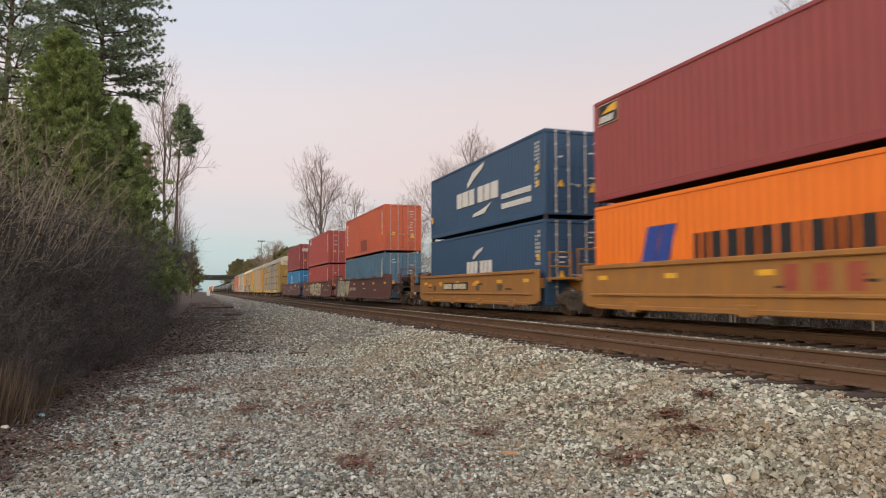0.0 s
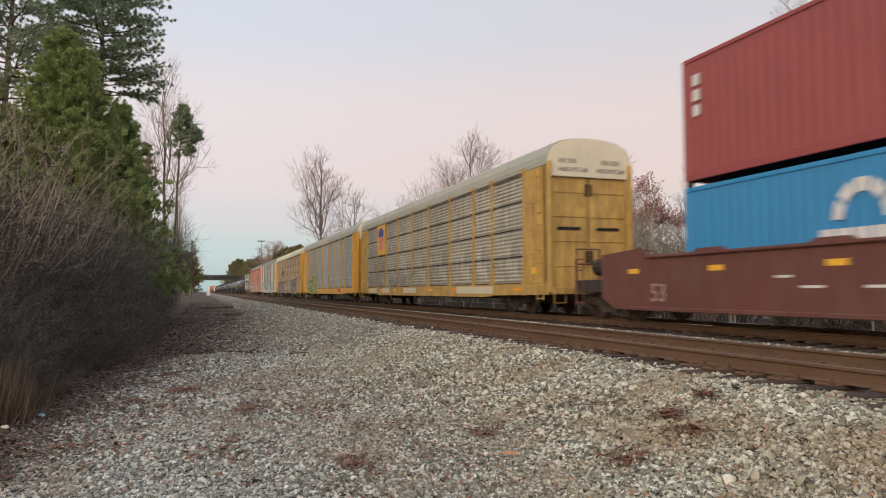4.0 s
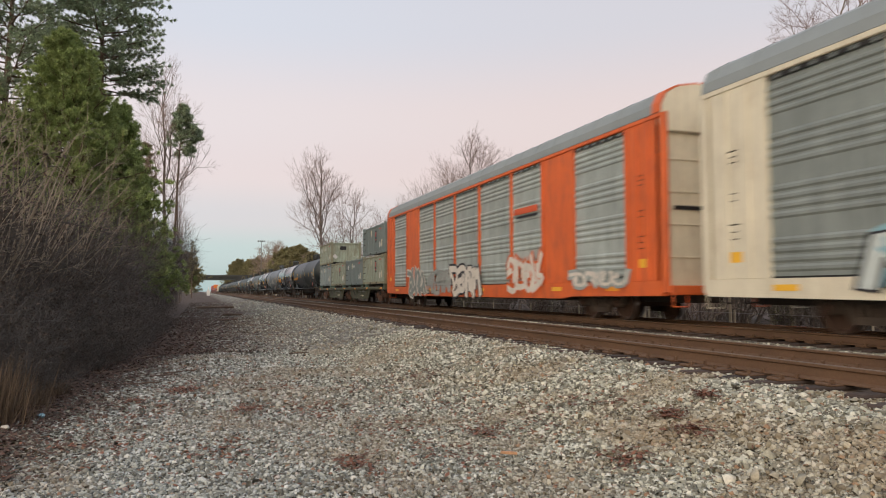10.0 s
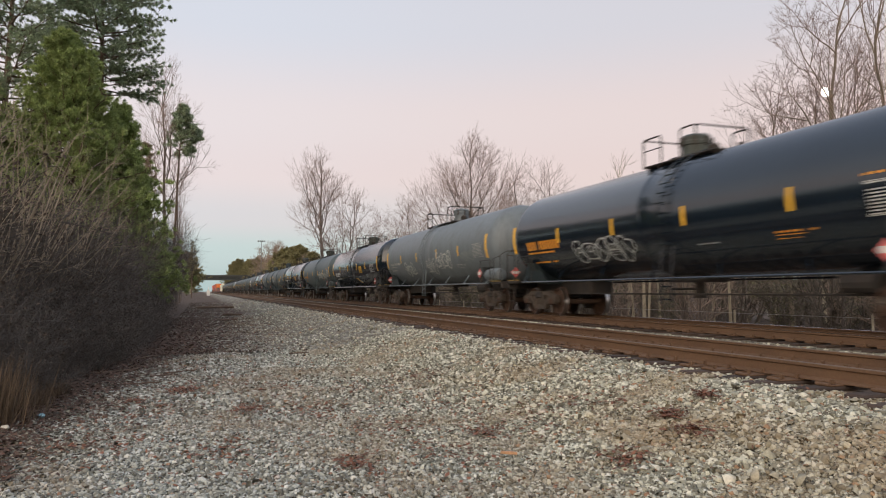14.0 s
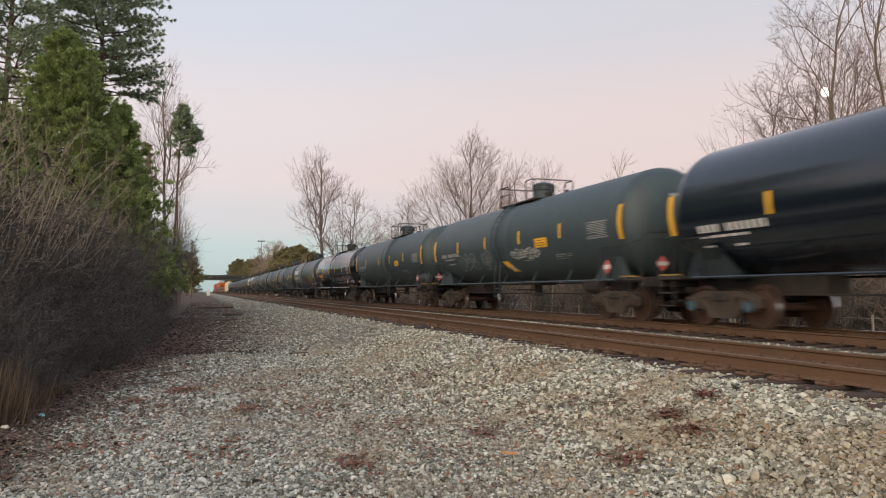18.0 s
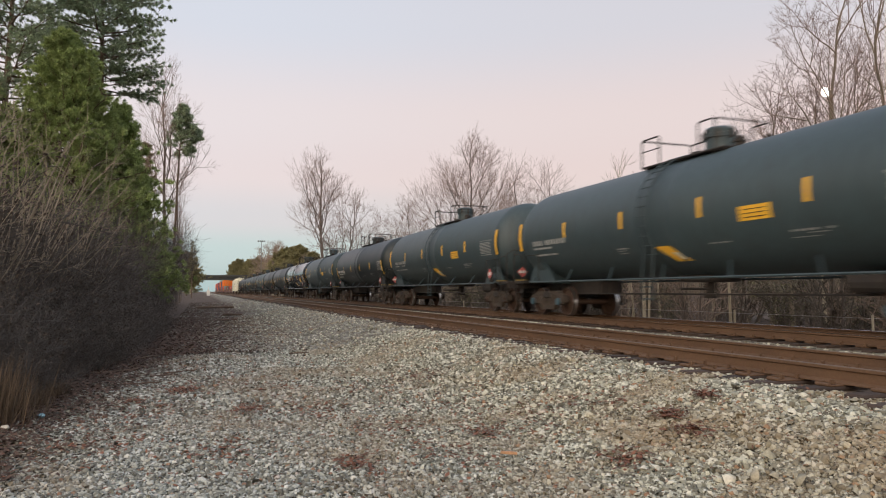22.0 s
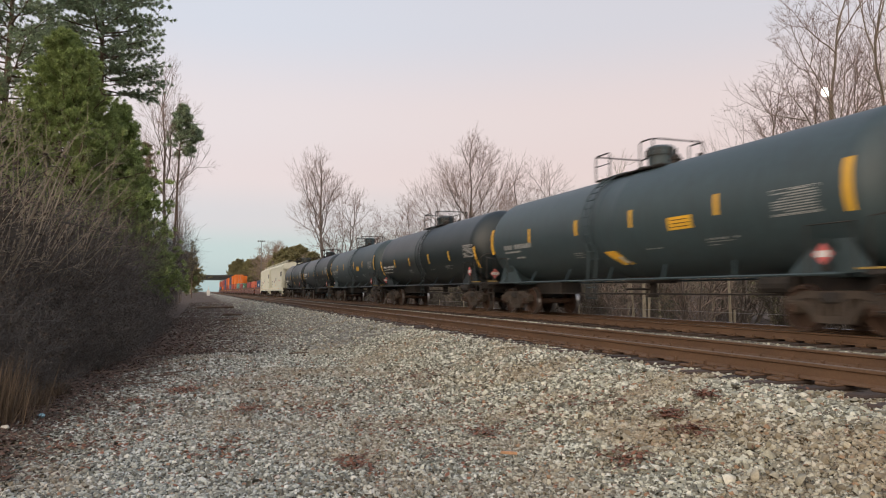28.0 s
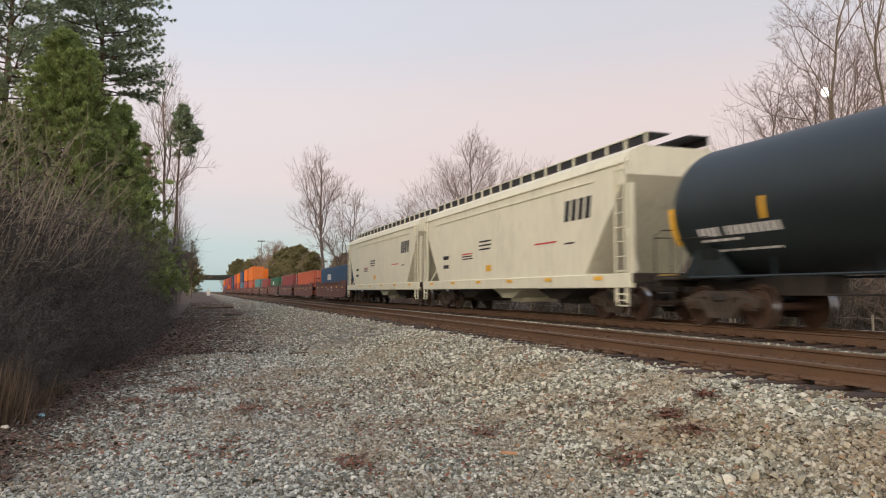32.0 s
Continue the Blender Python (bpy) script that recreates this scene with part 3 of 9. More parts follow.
def tank_car(y0, y1, paint, look_="grey", seed=0, mark=None, r=1.53, zc=2.66, dome="tall", marks_group="tank cars of the train", label="",
             tapes=(7.7, 4.6, 1.6, -1.4, -4.4, -7.7), band_="mid", dome_y=0.0, deck=(1.6, -2.1), ladder_y=0.5, marks=(6.85, 4.8, -15.0, -7.0),
             panel=(-6.1, -7.2, -20.0, -2.0), plate=None, tilt=None, card=(-7.05, 1.43), cylinder=False, head=None):
    """A tank car between two coupling points."""
    rnd = random.Random(seed)
    mid, length = (y0 + y1) / 2, y1 - y0
    car = rolling_thing("tank_car", mid, label, "tank car", marks_group)
    hl = length / 2 - 0.56          # half the tank with its heads
    mark = mark or WHITE_MARK

    def shell(bm):
        rows = [(-hl, 0.02)]
        for k in range(1, 9):
            a = math.pi / 2 * k / 8
            rows.append((-hl + 0.75 * (1 - math.cos(a)), r * math.sin(a)))
        rows += [(-hl + 0.8, r), (-0.55, r), (-0.5, r + 0.012), (-0.42, r + 0.012), (-0.37, r), (0.37, r)]
        rows = rows + [(-y, q) for y, q in rows[:-1][::-1]]
        lathe_y(bm, rows, 56, 0, zc)
    shared(("shell", round(hl, 2), r, zc), "tank", shell, paint, car, None, "welded cylindrical tank with domed ends", True)
    # saddles and stub sills
    for s in (-1, 1):
        def stub(bm):
            soft_box(bm, -0.3, 0.3, hl - 3.6, hl + 0.2, 0.72, 1.12, 0.02)
            soft_box(bm, -1.45, 1.45, hl - 0.55, hl + 0.25, 1.06, 1.16, 0.02)
            soft_box(bm, -1.4, 1.4, hl + 0.15, hl + 0.27, 0.9, 1.16, 0.02)
        shared(("stub", round(hl, 2)), "stub_sill", stub, UNDER, car, pose(0, 0, 0, 0, 0, 0 if s > 0 else 180))

        def saddle(bm):
            yb = hl - 1.5
            out = [(-1.38, 1.75), (-0.95, 1.05), (0.95, 1.05), (1.38, 1.75), (1.12, 1.62), (0.75, 1.36), (0.35, 1.2), (-0.35, 1.2), (-0.75, 1.36), (-1.12, 1.62)]
            prism(bm, out, "y", yb - 0.25, yb + 0.25)
            for q in (-1, 1):
                prism(bm, [(yb - 0.9, 1.12), (yb + 0.95, 1.12), (yb + 0.35, 2.0), (yb + 0.1, 2.0)], "x", q * 1.2 - 0.02, q * 1.2 + 0.02)
        shared(("saddle", round(hl, 2)), "saddle", saddle, paint if look_ == "grey" else BLACK_DULL, car, pose(0, 0, 0, 0, 0, 0 if s > 0 else 180))

        turned_ = pose(0, 0, 0, 0, 0, 0 if s > 0 else 180)
        for q in (-1, 1):
            def rails(bm):
                tube(bm, [(q * 1.45, hl + 0.24, 1.1), (q * 1.45, hl + 0.24, 2.15), (q * 1.2, hl + 0.26, 2.3), (0, hl + 0.26, 2.3)], 0.018, 5)
                tube(bm, [(q * 1.45, hl - 0.4, 1.1), (q * 1.45, hl - 0.4, 2.05), (q * 1.45, hl + 0.24, 2.1)], 0.018, 5)

            def steps(bm):
                for z in (0.45, 0.75):
                    tube(bm, [(q * 1.42, hl - 0.36, z), (q * 1.42, hl + 0.16, z)], 0.016, 5)
                for yy in (-0.35, 0.15):
                    tube(bm, [(q * 1.42, hl + yy, 0.44), (q * 1.42, hl + yy, 1.1)], 0.016, 5)

            def grab(bm):
                tube(bm, [(q * 1.46, hl - 1.7, 1.12), (q * 1.46, hl - 1.7, 2.0), (q * 1.46, hl - 0.7, 2.0), (q * 1.46, hl - 0.7, 1.12)], 0.016, 5)
            shared(("endrail", round(hl, 2), q), "end_handrail", rails, UNDER, car, turned_)
            shared(("endstep", round(hl, 2), q), "sill_step", steps, UNDER, car, turned_)
            shared(("endgrab", round(hl, 2), q), "grab_rail", grab, UNDER, car, turned_)
        truck(car, s * (hl - 1.55), mid, cap_mat=BLUE_CAP if seed % 5 == 0 else None)
        coupler(car, s * (length / 2 - 0.62), s > 0)

        def nest(bm):
            q = s * (hl - 0.3)
            box(bm, -1.46, -1.3, q - 0.2, q + 0.4, 1.165, 1.2)
        # running board and its brackets on each end
        shared(("runboard", round(hl, 2), s), "step_board", nest, YELLOW_EDGE, car)
    # long side rail
    for q in (-1, 1):
        def side(bm):
            tube(bm, [(q * 1.44, -hl + 1.0, 1.10), (q * 1.44, hl - 1.0, 1.10)], 0.03, 6)
            for k in range(7):
                y = (-3 + k) * (hl - 1.2) / 3
                tube(bm, [(q * 1.44, y, 1.10), (q * 1.02, y + 0.45, 1.46)], 0.03, 5)
        shared(("siderail", round(hl, 2), q), "side_rail", side, paint, car)
    # ladder, dome, platform and safety railing
    ly = ladder_y

    def ladder(bm):
        pts = [(-1.46, 1.1)] + [on_tank(r, zc, a, 0.09) for a in range(-30, 81, 10)]
        for s in (-1, 1):
            tube(bm, [(x, ly + s * 0.21, z) for x, z in pts], 0.022, 5)
        for a in range(-36, 80, 9):
            x, z = on_tank(r, zc, a, 0.09)
            tube(bm, [(x, ly - 0.21, z), (x, ly + 0.21, z)], 0.016, 5)
        for z in (0.6, 0.9):
            tube(bm, [(-1.46, ly - 0.21, z), (-1.46, ly + 0.21, z)], 0.016, 5)
        for s in (-1, 1):
            tube(bm, [(-1.46, ly + s * 0.21, 0.55), (-1.46, ly + s * 0.21, 1.1)], 0.022, 5)
    if ly is not None:
        lad = bmesh.new()
        ladder(lad)
        part("ladder", lad, paint, car)
    top = zc + r

    far_, near_ = deck[0], max(deck[1], min(deck[0] - 2.8, dome_y - 1.15))
    dome_y -= 0.17

    def platform(bm):
        for q in (-0.55, 0.55):
            soft_box(bm, q - 0.2, q + 0.2, near_, far_, top - 0.10, top - 0.06, 0.01)
        for yy in (near_ + 0.1, dome_y - 0.6, dome_y + 0.6, far_ - 0.1):
            soft_box(bm, -0.72, 0.72, yy - 0.06, yy + 0.06, top - 0.14, top - 0.1, 0.01)
            for q in (-0.68, 0.68):
                tube(bm, [(q, yy, top - 0.3), (q, yy, top - 0.1)], 0.03, 5)
    shared(("platform", r, zc, deck, dome_y), "platform", platform, UNDER, car)
    rad, hgt = {"tall": (0.37, 0.6), "wide": (0.5, 0.64), "low": (0.42, 0.46)}[dome]

    def manway(bm):
        rows = [(-0.05, rad * 0.96), (hgt * 0.55, rad * 0.96), (hgt * 0.57, rad * 1.06), (hgt * 0.72, rad * 1.06), (hgt * 0.74, rad * 0.98), (hgt - 0.05, rad * 0.98), (hgt, rad * 0.84), (hgt + 0.03, rad * 0.4)]
        rings = [[bm.verts.new((rd * math.cos(2 * math.pi * k / 22), dome_y + rd * math.sin(2 * math.pi * k / 22), top + h)) for k in range(22)] for h, rd in rows]
        for lo, hi in zip(rings, rings[1:]):
            for i in range(22):
                bm.faces.new((lo[i], lo[(i + 1) % 22], hi[(i + 1) % 22], hi[i]))
        bm.faces.new(rings[-1])
    dome_ob = shared(("manway", r, zc, dome, dome_y), "manway_dome", manway, DOME_BRASS if mark is ORANGE_MARK or look_ == "labelled" else paint, car, None, "bolted manway housing", True)

    def bolt(bm):
        box(bm, rad * 1.02, rad * 1.02 + 0.05, -0.022, 0.022, top + hgt * 0.5, top + hgt * 0.86)
    for k in range(8):
        shared(("bolt", r, zc, dome), "clamp_bolt", bolt, UNDER, dome_ob, pose(0, dome_y, 0, 0, 0, 45 * k))

    def valve(bm):
        tube(bm, [(-0.25, dome_y - 0.95, top - 0.1), (-0.25, dome_y - 0.95, top + 0.14), (-0.25, dome_y - 0.95, top + 0.2)], [0.13, 0.13, 0.08], 10)
        tube(bm, [(-0.25, dome_y - 0.95, top + 0.05), (-0.25, dome_y - 0.95, top + 0.09)], 0.17, 10)
    shared(("valve", r, zc, dome_y), "safety_valve", valve, UNDER, car)

    def vent(bm):
        tube(bm, [(0.3, dome_y - 1.25, top - 0.1), (0.3, dome_y - 1.25, top + 0.2)], 0.08, 10)
    shared(("vent", r, zc, dome_y), "vent_pipe", vent, UNDER, car)

    def cap(bm):
        soft_box(bm, -0.22, 0.22, dome_y + 0.5, dome_y + 0.85, top - 0.1, top + 0.14, 0.03)
        tube(bm, [(-0.1, dome_y + 1.1, top - 0.1), (-0.1, dome_y + 1.1, top + 0.1)], 0.1, 8)
    shared(("cap", r, zc, dome_y), "valve_cover", cap, UNDER, car)

    # two loops on each long side with the way in between them, and a bar across each end
    a, c, h, w = far_ - 0.04, max(near_ + 0.1, min(far_ - 2.14, dome_y - 0.75)), top + 0.63, 0.8
    loops = {"low": ((a, a - 1.05), (c + 0.3, c)), "tall": ((a, a - 0.76), (c + 0.58, c)), "wide": ((a, a - 0.3), (a - 0.88, c))}[dome]
    for i, (p_, n_) in enumerate(loops):
        def guard(bm, i=i, p_=p_, n_=n_):
            e = (a, c)[i]
            for q in (-w, w):
                tube(bm, [(q, p_, top - 0.11), (q, p_, h - 0.05), (q, p_ - 0.06, h), (q, n_ + 0.06, h), (q, n_, h - 0.05), (q, n_, top - 0.11)], 0.024, 5)
                tube(bm, [(q, e, top - 0.11), (q * 0.7, e, top - 0.09)], 0.03, 5)
                if i == 0:
                    tube(bm, [(q, p_, top + 0.32), (q, n_, top + 0.32)], 0.015, 5)
            tube(bm, [(-w, e, h - 0.03), (-w + 0.1, e, h), (w - 0.1, e, h), (w, e, h - 0.03)], 0.022, 5)
        shared(("guard", r, zc, deck, dome, dome_y, i), "safety_railing", guard, UNDER, car)

    # bottom outlet and air gear
    def outlet(bm):
        soft_box(bm, -0.5, 0.5, -0.6, 0.6, 1.02, 1.2, 0.05)
        tube(bm, [(0, 0, 0.72), (0, 0, 1.1)], 0.14, 10)
        tube(bm, [(0, 0, 0.62), (0, 0, 0.74)], 0.19, 10)
        tube(bm, [(-0.9, 0, 0.85), (0.1, 0, 0.85)], 0.03, 5)
    shared("outlet", "outlet_valve", outlet, UNDER, car)

    def air(bm):
        lathe_y(bm, [(-hl + 2.75, 0.05), (-hl + 2.8, 0.2), (-hl + 3.6, 0.2), (-hl + 3.65, 0.05)], 12, -0.65, 0.95)
        soft_box(bm, 0.4, 0.7, hl - 3.3, hl - 2.8, 0.7, 1.1, 0.03)
        tube(bm, [(-0.5, -hl + 1, 0.72), (-0.5, hl - 1, 0.72)], 0.022, 5)
    shared(("air", round(hl, 2)), "air_reservoir", air, UNDER, car)

    def brake(bm):
        lathe_y(bm, [(-hl + 0.35, 0.06), (-hl + 0.42, 0.22), (-hl + 0.6, 0.27), (-hl + 1.4, 0.27), (-hl + 1.58, 0.22), (-hl + 1.65, 0.06)], 14, -1.12, 1.44)
    if cylinder:
        shared(("brakecan", round(hl, 2)), "brake_cylinder", brake, paint, car, None, "", True)
    # yellow edge tapes and the other marks, on both sides
    foot, top_, mid_a = BANDS[band_]
    for side in (-1, 1):
        for y in (tapes[0], tapes[-1]):
            curved_patch(car, "reflective_tape", r, zc, y - 0.085, y + 0.085, foot, top_, YELLOW_TAPE, "", 5, 0, side)
        for y in tapes[1:-1]:
            curved_patch(car, "reflective_tape", r, zc, y - 0.06, y + 0.06, mid_a - 8.5, mid_a + 8.5, YELLOW_TAPE, "", 3, 0, side)
    dim = FADED_MARK if paint in (GREY_TANK, GREY_LIGHT, GREY_DARK) else WHITE_MARK
    m_ = dim if mark is WHITE_MARK else mark
    text_rows(car, r, zc, marks[0], marks[0] - marks[1], marks[3] - 1, 3, m_, seed + 1, (marks[3] - marks[2]) * 0.78, 2.6)   # reporting marks as bars
    if panel:
        stencil_panel(car, r, zc, panel[0], panel[1], panel[2], panel[3], FADED_MARK if dim is FADED_MARK else PANEL_MARK, seed + 2)
        if mark is ORANGE_MARK:
            text_rows(car, r, zc, panel[0], 0.45, panel[3] + 5.5, 2, mark, seed + 6, 1.6, 1.2)
    text_rows(car, r, zc, -3.9, 0.9, -27, 3, FADED_MARK if mark is not ORANGE_MARK else mark, seed + 3, 1.6, 1.4)
    text_rows(car, r, zc, 2.0, 0.45, -28, 3, FADED_MARK, seed + 5, 1.5, 1.4)
    text_rows(car, r, zc, -1.6, 0.8, -31, 1, FADED_MARK, seed + 7, 1.2, 1.4)
    if plate:
        q = curved_patch(car, "warning_plate", r, zc, plate[1], plate[0], plate[2], plate[3], YELLOW_TAPE, "yellow warning plate", 2)
        n_ = 3
        for k in range(n_):
            a = plate[2] + (plate[3] - plate[2]) * (k + 0.75) / (n_ + 0.8)
            curved_patch(q, "plate_line", r + 0.007, zc, plate[1] + 0.1, plate[0] - 0.1, a, a + 0.6, UNDER, "", 1)
    if tilt:
        q = curved_patch(car, "warning_plate", r, zc, tilt[1] - 0.02, tilt[1] + 0.5, tilt[2] + 2, tilt[3] - 1, YELLOW_TAPE, "tilted yellow warning plate", 2, tilt[0] - tilt[1] - 0.48)
        curved_patch(q, "plate_line", r + 0.007, zc, tilt[1] + 0.1, tilt[1] + 0.3, tilt[2] + 5, tilt[2] + 13, CREAM_LABEL, "", 1, 0.2)
    head_marks(car, hl, r, zc, head or (mark if mark is ORANGE_MARK else dim))
    placard(car, -1.47, card[0], card[1] + 0.03)
    placard(car, -1.30, -hl - 0.05, 1.5, True)
    return car


def placard(car, x, y, z, end=False):
    """A diamond placard, red over white, in a holder; on the end it faces along the track."""
    if end:
        bm = bmesh.new()
        prism(bm, [(x + 0.25, z), (x + 0.45, z - 0.2), (x + 0.65, z), (x + 0.45, z + 0.2)], "y", y - 0.26, y - 0.248)
        p = part("placard", bm, PLACARD_RED, car, "red and white diamond hazard placard")
        bm = bmesh.new()
        prism(bm, [(x + 0.3, z - 0.05), (x + 0.6, z - 0.05), (x + 0.6, z + 0.05), (x + 0.3, z + 0.05)], "y", y - 0.266, y - 0.26)
        part("placard_band", bm, WHITE_MARK, p)
        bm = bmesh.new()
        soft_box(bm, x + 0.4, x + 0.5, y - 0.247, y - 0.2, 1.1, z + 0.05, 0.01)
        part("placard_holder", bm, UNDER, p)
        return
    bm = bmesh.new()
    prism(bm, [(y - 0.2, z), (y, z - 0.2), (y + 0.2, z), (y, z + 0.2)], "x", x - 0.012, x)
    p = part("placard", bm, PLACARD_RED, car, "red and white diamond hazard placard")
    bm = bmesh.new()
    prism(bm, [(y - 0.13, z - 0.06), (y + 0.13, z - 0.06), (y + 0.13, z + 0.06), (y - 0.13, z + 0.06)], "x", x - 0.018, x - 0.012)
    part("placard_band", bm, WHITE_MARK, p)
    bm = bmesh.new()
    soft_box(bm, x + 0.001, x + 0.1, y - 0.05, y + 0.05, 1.15, z + 0.05, 0.01)
    part("placard_holder", bm, UNDER, p)


BLUE_CAP = mat("blue_bearing_cap", (0.055, 0.11, 0.14), 0.6, 0, 0.3, 8, 40, 0.1)
YELLOW_EDGE = mat("yellow_step_edge", (0.33, 0.23, 0.06), 0.7, 0, 0.4, 6, 40, 0.1)
DOME_BRASS = mat("drab_green_dome", (0.05, 0.06, 0.052), 0.5, 0, 0.25, 4, 40, 0.1)

# ---- autoracks
def wave_panel(bm, w, h, ridges, amp=0.027):
    """A pressed steel panel: level ridges in groups, between plain bands. Spans y 0..w and z 0..h, faces -x."""
    prof = [(0.0, 0.0)]
    for z0, z1, n in ridges:
        step = (z1 - z0) / n
        for k in range(n):
            a = z0 + k * step
            prof += [(0.0, a * h), (-amp, (a + 0.25 * step) * h), (-amp, (a + 0.55 * step) * h), (0.0, (a + 0.8 * step) * h)]
    prof.append((0.0, h))
    front = [(bm.verts.new((x, 0.0, z)), bm.verts.new((x, w, z))) for x, z in prof]
    back = [(bm.verts.new((0.03, 0.0, z)), bm.verts.new((0.03, w, z))) for z in (0.0, h)]
    for p, q in zip(front, front[1:]):
        bm.faces.new((p[0], p[1], q[1], q[0]))
    bm.faces.new((back[0][0], back[1][0], back[1][1], back[0][1]))
    bm.faces.new((front[0][0], back[0][0], back[0][1], front[0][1]))
    bm.faces.new((front[-1][0], front[-1][1], back[1][1], back[1][0]))


NEW_RIDGES = ((0.03, 0.21, 4), (0.29, 0.47, 4), (0.55, 0.73, 4), (0.81, 0.97, 4))
OLD_RIDGES = ((0.02, 0.24, 6), (0.27, 0.49, 6), (0.52, 0.74, 6), (0.77, 0.98, 6))


def autorack(y0, y1, paint, roof_mat, panel_mat, end_top, edges, solid=(), ridges=NEW_RIDGES, post_w=0.1, flare=False, label="", seed=0, gap_rows=(), rail_mat=None, tall=0.0, cap_z=4.52, leaf_mat=None, arch_mat=None):
    mid, L = (y0 + y1) / 2, y1 - y0
    car = rolling_thing("autorack", mid, label, "railcar", "autoracks of the train")
    hl, hw = L / 2 - 0.75, 1.52
    zs, zt = 1.04, 4.87 + tall
    bm = bmesh.new()
    soft_box(bm, -0.4, 0.4, -hl + 0.2, hl - 0.2, 0.5, 0.86, 0.02)
    for k in range(9):
        y = (-4 + k) * hl / 4.6
        soft_box(bm, -1.45, 1.45, y - 0.08, y + 0.08, 0.66, 0.88, 0.02)
    part("underframe", bm, UNDER, car)
    bm = bmesh.new()
    box(bm, -hw + 0.1, hw - 0.1, -hl + 0.1, hl - 0.1, 0.88, 0.93)
    part("deck", bm, UNDER, car)
    for s in (-1, 1):
        bm = bmesh.new()
        out = [(-hl, 0.68), (-hl + 4.4, 0.64), (-hl + 5.0, 0.57), (hl - 5.0, 0.57), (hl - 4.4, 0.64), (hl, 0.68), (hl, zs), (-hl, zs)]
        prism(bm, out, "x", s * hw - 0.05, s * hw + 0.05)
        part("side_sill", bm, paint, car, "fish-bellied side sill with reflective tags")
        for k in range(8):
            y = (-3.5 + k) * hl / 4.2
            strip(car, "reflective_tape", s * (hw + 0.054), y - 0.3, y + 0.3, 0.80, 0.92, YELLOW_TAPE if k % 2 else ORANGE_TAPE)
        bm = bmesh.new()
        soft_box(bm, s * hw - 0.06, s * hw + 0.06, -hl, hl, zt, zt + 0.12, 0.02)
        part("top_rail", bm, rail_mat or paint, car)
        # bays between the posts
        for i, (a, c) in enumerate(zip(edges, edges[1:])):
            w = c - a - post_w
            if i in solid:
                def plate(bm, w=w):
                    soft_box(bm, -0.03, 0.02, 0, w, 0, zt - zs, 0.01)
                shared(("plate", round(w, 2), tall), "solid_panel", plate, paint, car, pose(s * hw, a + post_w / 2 + (w if s > 0 else 0), zs, 0, 0, 0 if s < 0 else 180))
            else:
                h = zt - zs - 0.05

                def build(bm, w=w, h=h):
                    wave_panel(bm, w, h, ridges)
                shared(("panel", round(w, 2), ridges, tall), "side_panel", build, panel_mat, car, pose(s * (hw - 0.01), a + post_w / 2 + (w if s > 0 else 0), zs, 0, 0, 0 if s < 0 else 180), "galvanised ribbed panel")
            if i not in solid:
                strip(car, "panel_slot", s * (hw + 0.032), a + post_w / 2 + 0.05, c - post_w / 2 - 0.05, zt - 0.10, zt - 0.03, DARK_GAP)
                strip(car, "panel_hem", s * (hw + 0.034), a + post_w / 2 + 0.03, c - post_w / 2 - 0.03, zs + 0.0, zs + 0.035, DARK_GAP)
                # short pale plates in the panel's colour, spaced across the dark slot
                bm = bmesh.new()
                yy = a + post_w / 2 + 0.25
                while yy < c - post_w / 2 - 0.2:
                    soft_box(bm, s * (hw + 0.036) - 0.006, s * (hw + 0.036) + 0.006, yy - 0.05, yy + 0.05, zt - 0.105, zt - 0.02, 0.003)
                    yy += 0.42
                tagged(part("slot_tab", bm, panel_mat, car), kind="stuff")
            for zz in gap_rows:
                if i not in solid:
                    strip(car, "panel_gap", s * (hw + 0.036), a + post_w / 2, c - post_w / 2, zz, zz + 0.045, DARK_GAP)
        for y in edges:
            def post(bm):
                pw = post_w / 2
                o = [(-pw, zs), (pw, zs), (pw, zt), (-pw, zt)]
                if flare:
                    o = [(-pw * 2.6, zs), (pw * 2.6, zs), (pw, zs + 0.6), (pw, zt - 0.02), (pw * 2.9, zt + 0.04), (pw * 2.9, zt + 0.14), (-pw * 2.9, zt + 0.14), (-pw * 2.9, zt + 0.04), (-pw, zt - 0.02), (-pw, zs + 0.6)]
                prism(bm, o, "x", -0.06, 0.06)
            shared(("post", post_w, flare, zt), "post", post, paint, car, pose(s * hw, y, 0))
        for e in (-1, 1):
            a, c = sorted(((edges[-1] if e > 0 else edges[0]) + e * post_w / 2, e * (hl - 0.25)))
            bm = bmesh.new()
            soft_box(bm, s * hw - 0.04, s * hw + 0.03, a, c, zs, zt, 0.01)
            part("end_panel", bm, paint, car)
            for k in range(2):
                yy = a + (c - a) * (k + 0.6) / 2.4
                bm = bmesh.new()
                soft_box(bm, s * (hw + 0.045) - 0.03, s * (hw + 0.045) + 0.03, yy - 0.04, yy + 0.04, zs, zt, 0.01)
                part("stiffener", bm, paint, car)
            if flare:
                bm = bmesh.new()
                ladder_bm(bm, 0.42, 0.5, zt - 0.05, 0.4, 0.016, 0.02)
                part("ladder", bm, paint, car, at=pose(s * (hw + 0.09), e * (hl - 0.42), 0))
            bm = bmesh.new()
            rnd_ = random.Random(seed * 7 + e)
            for z in (1.85, 2.0, 2.15, 2.65, 2.8, 3.45, 3.57, 3.69):
                w = rnd_.uniform(0.1, 0.28)
                yy = a + (c - a) * 0.55
                box(bm, s * (hw + 0.034) - 0.006, s * (hw + 0.034) + 0.004, yy - w / 2, yy + w / 2, z, z + 0.028)
